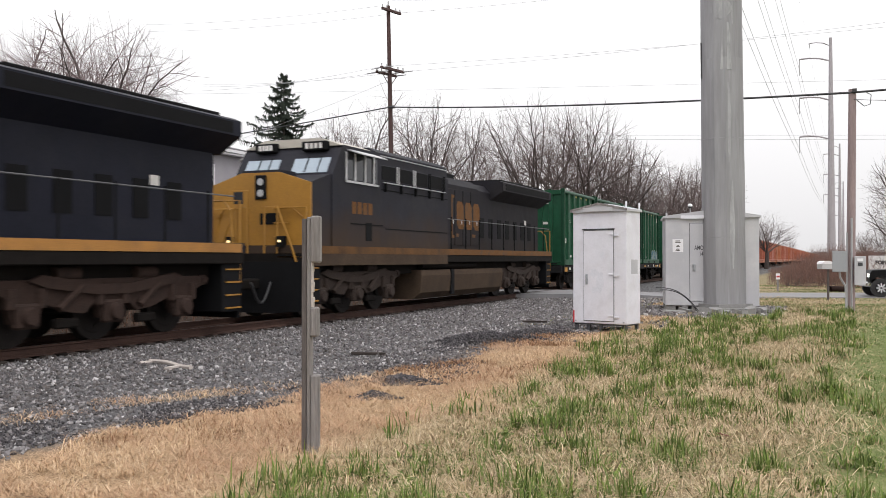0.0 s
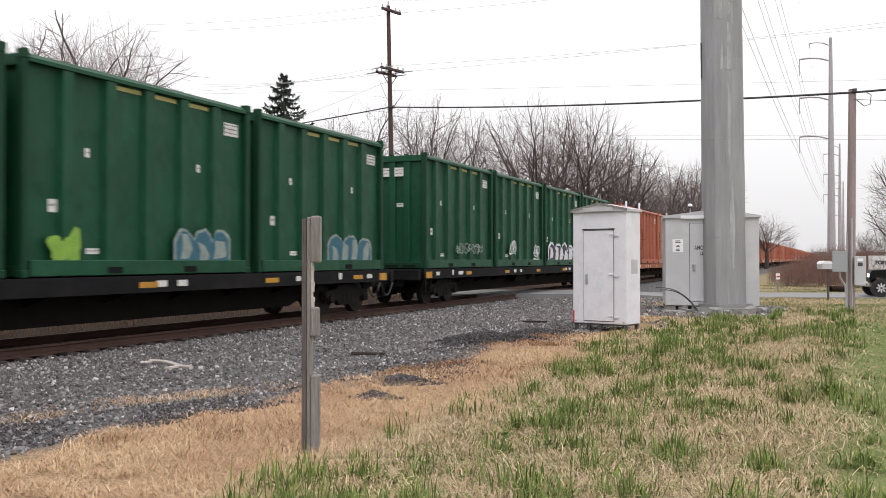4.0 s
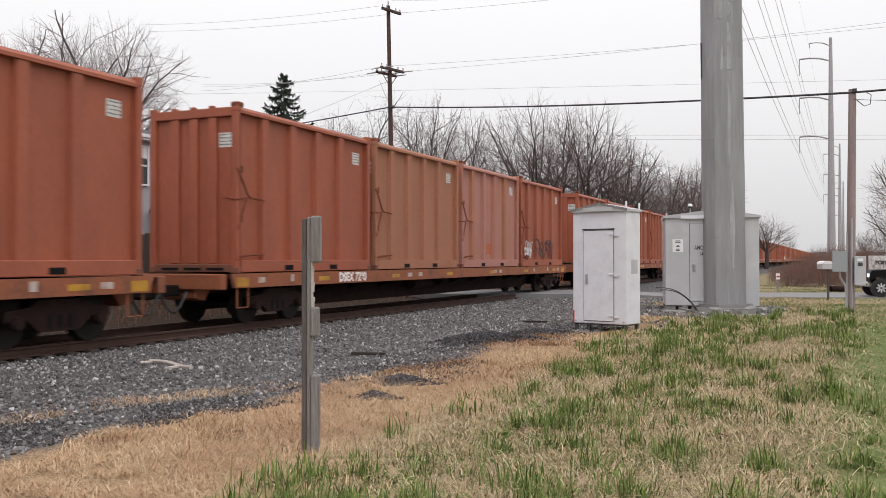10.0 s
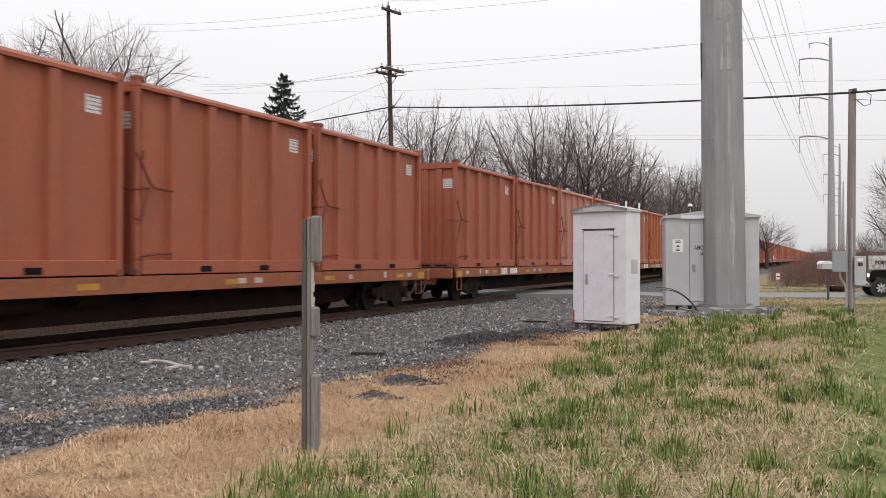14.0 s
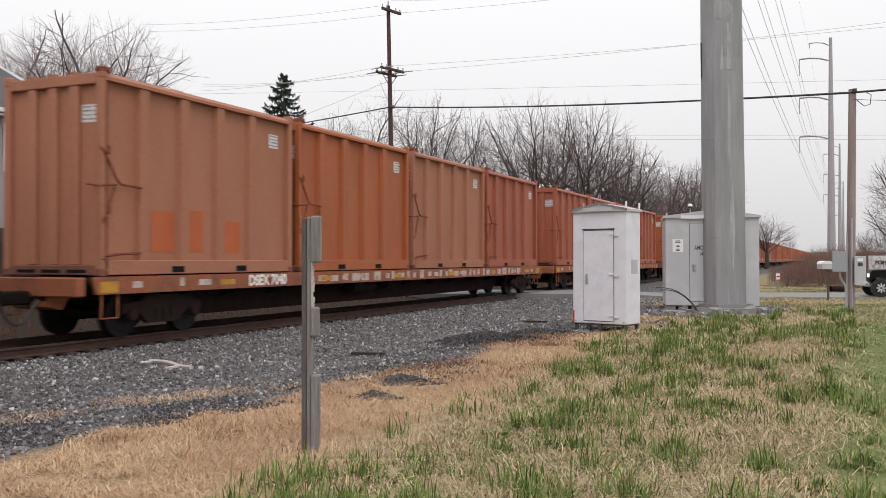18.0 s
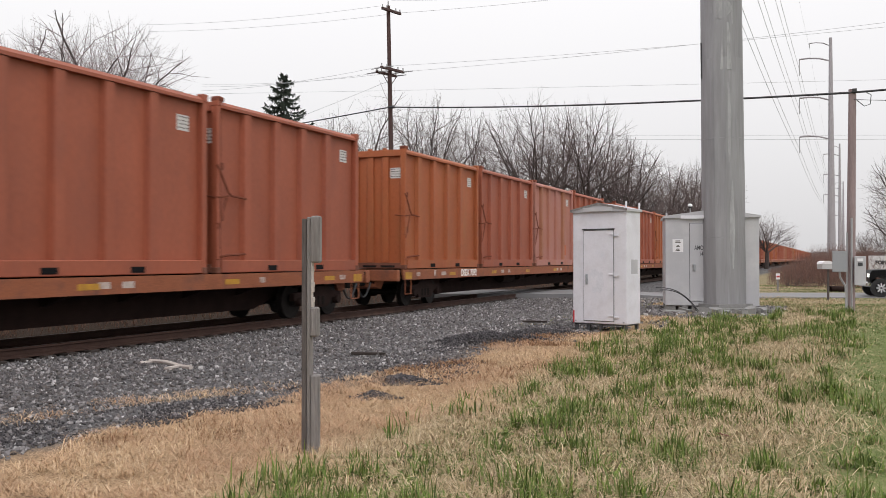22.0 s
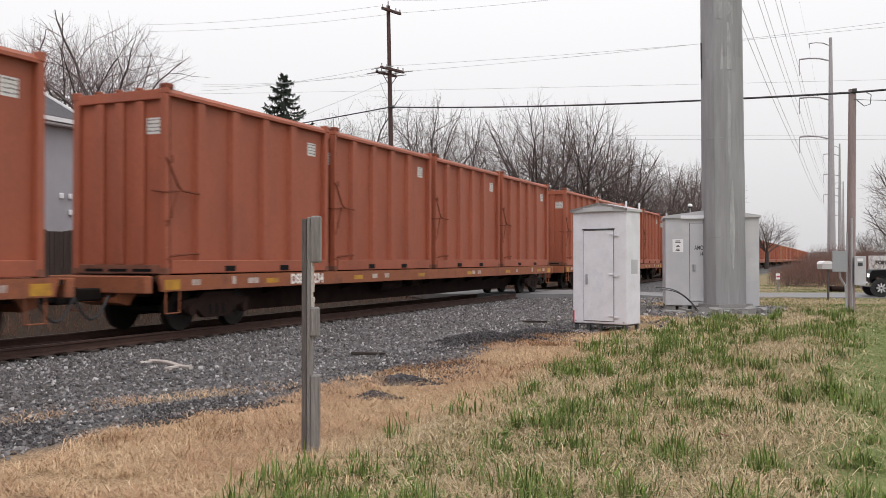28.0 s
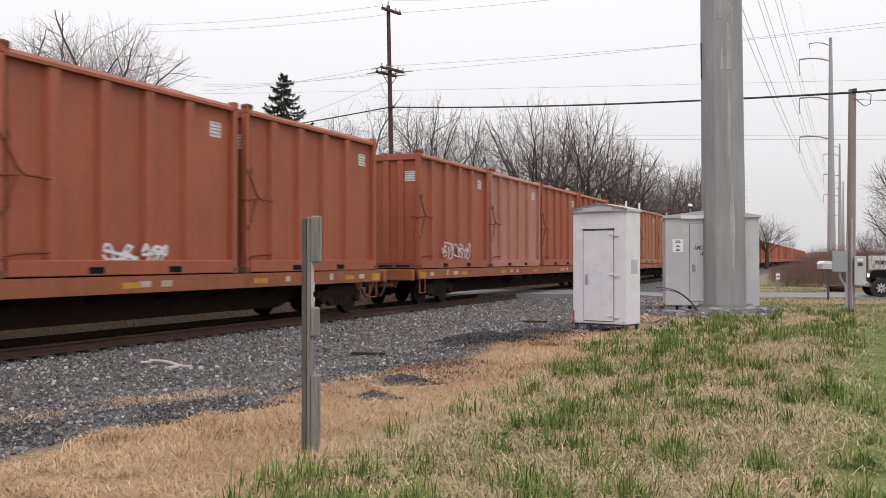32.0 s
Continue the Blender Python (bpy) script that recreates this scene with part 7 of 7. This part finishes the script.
    # bogies
    for yc in (3.85, 17.75):
        b = part("bogie", B((-0.7, 0.7, -2.2, 2.2, 0.5, 0.95), bev=0.05), M_UNDER, c, at=pose(0, yc, 0))
        prof = [(-2.62, 1.12), (2.62, 1.12), (2.66, 0.98), (2.3, 0.86), (2.12, 0.42), (1.68, 0.40), (1.5, 0.72), (1.0, 0.56), (0.62, 0.52), (0.35, 0.76), (0.25, 0.42), (-0.25, 0.42), (-0.35, 0.76), (-0.62, 0.52), (-1.0, 0.56), (-1.5, 0.72), (-1.68, 0.40), (-2.12, 0.42), (-2.3, 0.86), (-2.66, 0.98)]
        for s in (-1, 1):
            part("side_frame", prism(bmesh.new(), prof, 0, s * 1.05, s * 1.22), bogie_m, b, "dusty cast side frame")
            for k in (-1.88, 0, 1.88):
                part("journal_box", B((s * 1.22 - 0.09, s * 1.22 + 0.09, k - 0.24, k + 0.24, 0.33, 0.74), bev=0.04), bogie_m, b)
            for k in (-0.95, 0.95):
                part("damper", T((s * 1.27, k - 0.3, 0.62), (s * 1.27, k + 0.22, 1.02), 0.07, 0.06, 10), bogie_m, b)
                part("brake_rig", B((s * 1.1 - 0.08, s * 1.1 + 0.08, k - 0.25, k + 0.25, 0.28, 0.45), bev=0.03), M_UNDER, b)
            part("equaliser", prism(bmesh.new(), [(-1.88, 1.10), (-1.6, 1.2), (-0.3, 1.02), (0.3, 1.02), (1.6, 1.2), (1.88, 1.10), (1.5, 0.98), (0.4, 0.84), (-0.4, 0.84), (-1.5, 0.98)], 0, s * 1.22, s * 1.30), bogie_m, b)
            for k in (-1.88, 0, 1.88):
                part("axle_cap", T((s * 1.30, k, 0.53), (s * 1.40, k, 0.53), 0.17, 0.13, 14), bogie_m, b)
                for q in (-0.3, 0.3):
                    part("coil_spring", T((s * 1.2, k + q, 0.66), (s * 1.2, k + q, 0.98), 0.10, 0.10, 10), bogie_m, b)
            for k in (-0.95, 0.95):
                part("brake_cylinder", T((s * 1.16, k - 0.32, 1.22), (s * 1.16, k + 0.2, 1.22), 0.12, 0.12, 12), bogie_m, b)
            part("frame_end_cap", T((s * 1.14, -2.66, 1.03), (s * 1.14, -2.5, 1.03), 0.11, 0.11, 12), bogie_m, b)
            part("frame_end_cap", T((s * 1.14, 2.5, 1.03), (s * 1.14, 2.66, 1.03), 0.11, 0.11, 12), bogie_m, b)
        for k in (-1.88, 0, 1.88):
            wheelset(b, k, 0.53, "drive_wheelset")
    return c


# what moves: (object, its place along the track at the start, its height)
MOVERS = []


def place(ob, start, z=0.0):
    ob.matrix_basis = pose(TRACK_X, start, z)
    MOVERS.append((ob, start, z))
    return ob


place(locomotive(True), 17.5)
place(locomotive(False), -5.35)

GREEN_AT = 41.8 - LEAD
CONSIST = [("oopo", "DSEX 7180"), ("otpo", "DSEX 7280"), ("oooo", "DSEX 7270"), ("oopo", "DSEX"), ("tbto", "DSEX 7040"), ("opoo", "DSEX 7010"), ("bopo", "DSEX 7092"), ("oobo", "DSEX"), ("oooo", "DSEX 7234"), ("opoo", "DSEX 7165"), ("opoo", "")]
KEY = {"o": "orange", "p": "pink", "t": "tan", "b": "burnt", "g": "green"}
pick = random.Random(21)
for i in range(13):
    CONSIST.append(("".join(pick.choice("oooooptb") for j in range(4)), ""))

cars = {}


def car_of(style, number):
    if (style, number) not in cars:
        cars[style, number] = flat_car(style, number, pick)
        return cars[style, number]
    return copy_thing(cars[style, number], pose(0, 0, 0))


LOADS = {}


def rake():
    start = GREEN_AT
    for i, (load, number) in enumerate([("gggg", "USWX 80234"), ("gggg", "")] + CONSIST):
        place(car_of("black" if load[0] == "g" else "orange", number), start)
        for j, k in enumerate(load):
            LOADS[i - 2, j] = place(copy_thing((BOXES if i < 14 else FAR_BOXES)[KEY[k]], pose(0, 0, 0)), start + LEAD + PITCH * j, DECK)
        start += CAR


rake()
for t in (*BOXES.values(), *FAR_BOXES.values()):
    for o in (*t.children_recursive, t):
        bpy.data.objects.remove(o)

# ---- painted marks on single containers


def blob(bm, cy, cz, ry, rz, rng, x, n=18):
    ph = [rng.uniform(0, 6.28) for k in range(3)]
    vs = []
    for i in range(n):
        t = 2 * math.pi * i / n
        k = 0.92 + 0.16 * math.sin(2 * t + ph[0]) + 0.16 * math.sin(3 * t + ph[1]) + 0.14 * math.sin(5 * t + ph[2])
        vs.append((x, cy + ry * k * math.cos(t), cz + rz * k * math.sin(t)))
    front = [bm.verts.new(v) for v in vs]
    back = [bm.verts.new((v[0] - 0.002, v[1], v[2])) for v in vs]
    bm.faces.new(front)
    for i in range(n):
        j = (i + 1) % n
        bm.faces.new((front[i], back[i], back[j], front[j]))


def spray(box_ob, y0, y1, z0, z1, outline, fill, count, seed, strokes=None):
    """Rounded sprayed shapes: a wider outline, a fill on it, and thin strokes; no letters."""
    rng = random.Random(seed)
    x = 1.206
    w = (y1 - y0) / count
    for i in range(count):
        bo, bf = bmesh.new(), bmesh.new()
        cy = y0 + w * (i + 0.5)
        cz, rz = (z0 + z1) / 2 + rng.uniform(-0.06, 0.06), (z1 - z0) / 2 * rng.uniform(0.8, 1.05)
        st = rng.getstate()
        blob(bo, cy, cz, w * 0.62 + 0.05, rz + 0.06, rng, x + 0.0006 * i)
        rng.setstate(st)
        blob(bf, cy, cz, w * 0.62 - 0.03, rz - 0.02, rng, x + 0.006 + 0.0006 * i)
        g = part("graffiti", bo, outline, box_ob, "sprayed graffiti outline")
        part("graffiti_fill", bf, fill, g, "sprayed graffiti fill")
    if strokes:
        bs = bmesh.new()
        for i in range(count * 2):
            cy, cz = rng.uniform(y0 + 0.1, y1 - 0.1), rng.uniform(z0 + 0.1, z1 - 0.15)
            a = rng.uniform(0, 6.28)
            ribbon(bs, [(cy + 0.16 * math.cos(a + t * 0.5) * w / 0.6, cz + 0.2 * math.sin(a + t * 0.5)) for t in range(rng.randint(4, 8))], 0.018, x + 0.014)
        part("graffiti_stroke", bs, strokes, g)


def mural(box_ob, y0, y1, z0, z1, edge, fill, shade, seed, lobes, shades, slim=0.09, strokes=None):
    """A sprayed panel: a spiky outline, a fill inside it, darker shards and thin lines on it; no letters."""
    rng = random.Random(seed)
    n = lobes * 8
    top, low = [], []
    tall = [rng.uniform(0.78, 1.0) for i in range(lobes + 1)]
    for i in range(n + 1):
        u = i / n
        peak = tall[i // 8] * (0.72 + 0.28 * abs(math.sin(math.pi * i / 8)) ** 0.6) * rng.uniform(0.96, 1.03)
        top.append([y0 + (y1 - y0) * u, z0 + (z1 - z0) * peak])
        low.append([y0 + (y1 - y0) * u, z0 + rng.uniform(-0.02, 0.10)])

    def sheet(shrink, x):
        bm = bmesh.new()
        a, c = (y0 + y1) / 2, (y1 - y0 - 2 * shrink) / (y1 - y0)
        pts = [(a + (p - a) * c, q + shrink) for p, q in low] + [(a + (p - a) * c, q - shrink) for p, q in reversed(top)]
        bm.faces.new([bm.verts.new((x, p, q)) for p, q in pts])
        return bm

    g = part("graffiti", sheet(0.0, 1.207), edge, box_ob, "sprayed graffiti outline")
    part("graffiti_fill", sheet(slim, 1.211), fill, g, "sprayed graffiti fill")
    step = (y1 - y0 - 0.3) / shades
    for i in range(shades):
        a = y0 + 0.15 + step * (i + 0.5) + rng.uniform(-0.05, 0.05)
        w, h, lean = step * rng.uniform(0.26, 0.46), (z1 - z0) * rng.uniform(0.16, 0.34), rng.uniform(-0.12, 0.16)
        c = z0 + (z1 - z0) * rng.uniform(0.36, 0.52)
        bm = bmesh.new()
        pts = [(a - w, c - h), (a + w * rng.uniform(0.3, 1.0), c - h * rng.uniform(0.7, 1)), (a + w, c - h * 0.2), (a + w * 0.8 + lean, c + h * rng.uniform(0.6, 1.0)), (a - w * rng.uniform(0.2, 0.8) + lean, c + h), (a - w * 0.7, c + h * 0.2)]
        bm.faces.new([bm.verts.new((1.214, p, q)) for p, q in pts])
        part("graffiti_shade", bm, shade, g)
    for i in range(lobes if strokes else 0):
        bm = bmesh.new()
        a, c, t0 = rng.uniform(y0 + 0.3, y1 - 0.3), rng.uniform(z0 + 0.3, z1 - 0.35), rng.uniform(0, 6.28)
        ribbon(bm, [(a + 0.22 * math.cos(t0 + t * 0.35), c + 0.26 * math.sin(t0 + t * 0.35)) for t in range(7)], 0.02, 1.217)
        part("graffiti_stroke", bm, strokes, g)


def scrawl(box_ob, y0, y1, z0, z1, material, count, seed, w=0.02):
    """One running sprayed line of loops and zigzags; no letters."""
    rng = random.Random(seed)
    r, q = (y1 - y0) / count, (z1 - z0) / 2
    line = []
    for i in range(count):
        cy, cz = y0 + r * (i + 0.5), (z0 + z1) / 2
        for k in range(2):
            a, turn = rng.uniform(0, 6.28), rng.choice((-1, 1))
            ey, ez = r * rng.uniform(0.25, 0.7), q * rng.uniform(0.4, 1.0)
            oy, oz = cy + r * rng.uniform(-0.3, 0.3), cz + (q - ez) * rng.uniform(-1, 1)
            slant = rng.uniform(-0.3, 0.5)
            for t in range(rng.randint(5, 13)):
                dz = ez * math.sin(a + turn * t * 0.42) * rng.uniform(0.85, 1.1)
                line.append((oy + ey * math.cos(a + turn * t * 0.42) + slant * dz, oz + dz))
        if rng.random() < 0.6:
            line += [(cy + r * (j - 1.5) * 0.35, z0 + (z1 - z0) * (0.12 + 0.76 * (j % 2))) for j in range(4)]
    bm = bmesh.new()
    ribbon(bm, line, w, 1.207)
    part("graffiti", bm, material, box_ob, "thin sprayed scrawl")


def patch(box_ob, y0, y1, z0, z1, material, label):
    part("paint_patch", B((1.092, 1.095, y0, y1, z0, z1)), material, box_ob, label)


scrawl(LOADS[-2, 0], 2.7, 4.0, 0.3, 1.05, M_GRAF_WHITE, 4, 1, 0.04)
scrawl(LOADS[-2, 0], 2.8, 3.9, 0.2, 0.8, M_GRAF_GHOST, 3, 31, 0.04)
scrawl(LOADS[-2, 0], 4.5, 5.5, 0.5, 0.85, M_GRAF_WHITE, 3, 2)
scrawl(LOADS[-2, 1], 3.2, 5.0, 0.3, 1.25, M_GRAF_GHOST, 3, 3, 0.03)
spray(LOADS[-2, 2], 0.6, 1.2, 0.3, 0.75, M_GRAF_LIME, M_GRAF_LIME, 2, 4)
mural(LOADS[-2, 2], 3.6, 5.4, 0.1, 1.0, M_GRAF_GHOST, M_GRAF_BLUE, M_GRAF_GHOST, 5, 3, 3, 0.06)
mural(LOADS[-2, 3], 3.0, 5.4, 0.1, 1.0, M_GRAF_GHOST, M_GRAF_BLUE, M_GRAF_GHOST, 6, 3, 4, 0.06)
scrawl(LOADS[-1, 0], 2.5, 5.0, 0.5, 0.9, M_GRAF_GHOST, 7, 7)
scrawl(LOADS[-1, 1], 1.7, 2.4, 0.45, 1.05, M_GRAF_WHITE, 2, 8, 0.045)
scrawl(LOADS[-1, 1], 1.75, 2.4, 0.5, 1.0, M_GRAF_GHOST, 2, 33, 0.05)
scrawl(LOADS[-1, 1], 4.7, 5.5, 0.35, 0.95, M_GRAF_WHITE, 3, 9, 0.03)
scrawl(LOADS[-1, 1], 4.7, 5.6, 0.1, 0.35, M_GRAF_WHITE, 4, 34, 0.025)
mural(LOADS[-1, 2], 0.45, 4.75, 0.06, 1.22, M_GRAF_WHITE, M_GRAF_SLATE, M_GRAF_WHITE, 10, 4, 5, 0.10, M_GRAF_WHITE)
scrawl(LOADS[-1, 2], 4.95, 5.5, 0.5, 0.85, M_GRAF_WHITE, 2, 23, 0.02)
mural(LOADS[-1, 3], 0.55, 5.05, 0.05, 1.30, M_GRAF_BRIGHT, M_GRAF_TEALGREY, M_GRAF_PALETEAL, 11, 6, 5, 0.07, M_GRAF_BRIGHT)
scrawl(LOADS[1, 3], 0.6, 1.4, 0.4, 1.1, M_GRAF_WHITE, 3, 12)
scrawl(LOADS[1, 3], 1.8, 4.6, 0.3, 1.25, M_GRAF_DARK, 5, 13, 0.03)
scrawl(LOADS[0, 2], 1.9, 2.7, 0.5, 1.0, M_GRAF_DARK, 2, 14, 0.022)
mural(LOADS[9, 0], 2.2, 5.7, 0.05, 1.25, M_GRAF_DARK, M_GRAF_BRIGHT, M_GRAF_BRIGHT, 15, 5, 4, 0.07, M_GRAF_DARK)
scrawl(LOADS[1, 3], 0.5, 1.3, 0.45, 0.85, M_GRAF_BRIGHT, 3, 22, 0.03)
scrawl(LOADS[9, 1], 2.6, 4.6, 0.25, 0.9, M_GRAF_WHITE, 5, 16)
scrawl(LOADS[9, 2], 2.2, 3.8, 0.15, 0.6, M_GRAF_WHITE, 4, 17, 0.03)
scrawl(LOADS[10, 0], 1.8, 4.2, 0.25, 0.9, M_GRAF_WHITE, 5, 18)
scrawl(LOADS[5, 1], 2.7, 3.4, 0.55, 1.0, M_GRAF_DARK, 3, 19)
patch(LOADS[4, 0], 1.4, 2.05, 0.45, 1.25, M_PATCH, "orange touch-up patch")
patch(LOADS[4, 0], 2.5, 2.95, 0.45, 1.3, M_PATCH, "orange touch-up patch")
patch(LOADS[4, 0], 3.62, 4.2, 0.45, 1.12, M_PATCH, "orange touch-up patch")
patch(LOADS[7, 0], 1.3, 1.95, 0.5, 1.3, M_BLUEPATCH, "grey touch-up patch")
patch(LOADS[1, 2], 2.6, 3.2, 0.5, 0.9, M_PATCH, "orange touch-up patch")
patch(LOADS[6, 2], 4.8, 5.3, 0.5, 1.0, M_PATCH, "orange touch-up patch")


# ---------------------------------------------------------------- what moves
# the train's way along the track: seconds and metres run since the start
RUN = [(0.0, 0.0), (4.0, 44.2), (8.0, 88.45), (12.0, 132.75), (16.0, 177.05), (18.0, 199.45), (19.5, 216.15), (20.5, 227.15), (23.0, 254.96), (25.5, 282.93), (28.0, 310.98), (30.5, 339.08), (32.0, 355.95)]


def run_at(t):
    for (a, p), (b, q) in zip(RUN, RUN[1:]):
        if t <= b:
            return p + (q - p) * (t - a) / (b - a)
    return RUN[-1][1]


def share(first, others):
    """The same turning for wheelsets that sit alike on their bogies."""
    for ob in others:
        ob.rotation_mode = "QUATERNION"
        data = ob.animation_data_create()
        data.action = first.animation_data.action
        data.action_slot = first.animation_data.action_slot


def motions():
    for ob, start, z in MOVERS:
        walk(ob, [(t, pose(TRACK_X, start - run, z)) for t, run in RUN])
    kinds = {}
    for ob in scene.objects:
        if "wheelset" in ob.name:
            kinds.setdefault((round(ob.location.y, 3), round(ob.location.z, 3)), []).append(ob)
    step = 1 / 30
    for (y, r), obs in kinds.items():
        rows = []
        for i in range(round(32 / step) + 1):
            t = min(32.0, i * step)
            rows.append((t, pose(0, y, r, math.degrees(run_at(t) / r) % 360)))
        walk(obs[0], rows)
        share(obs[0], obs[1:])


motions()
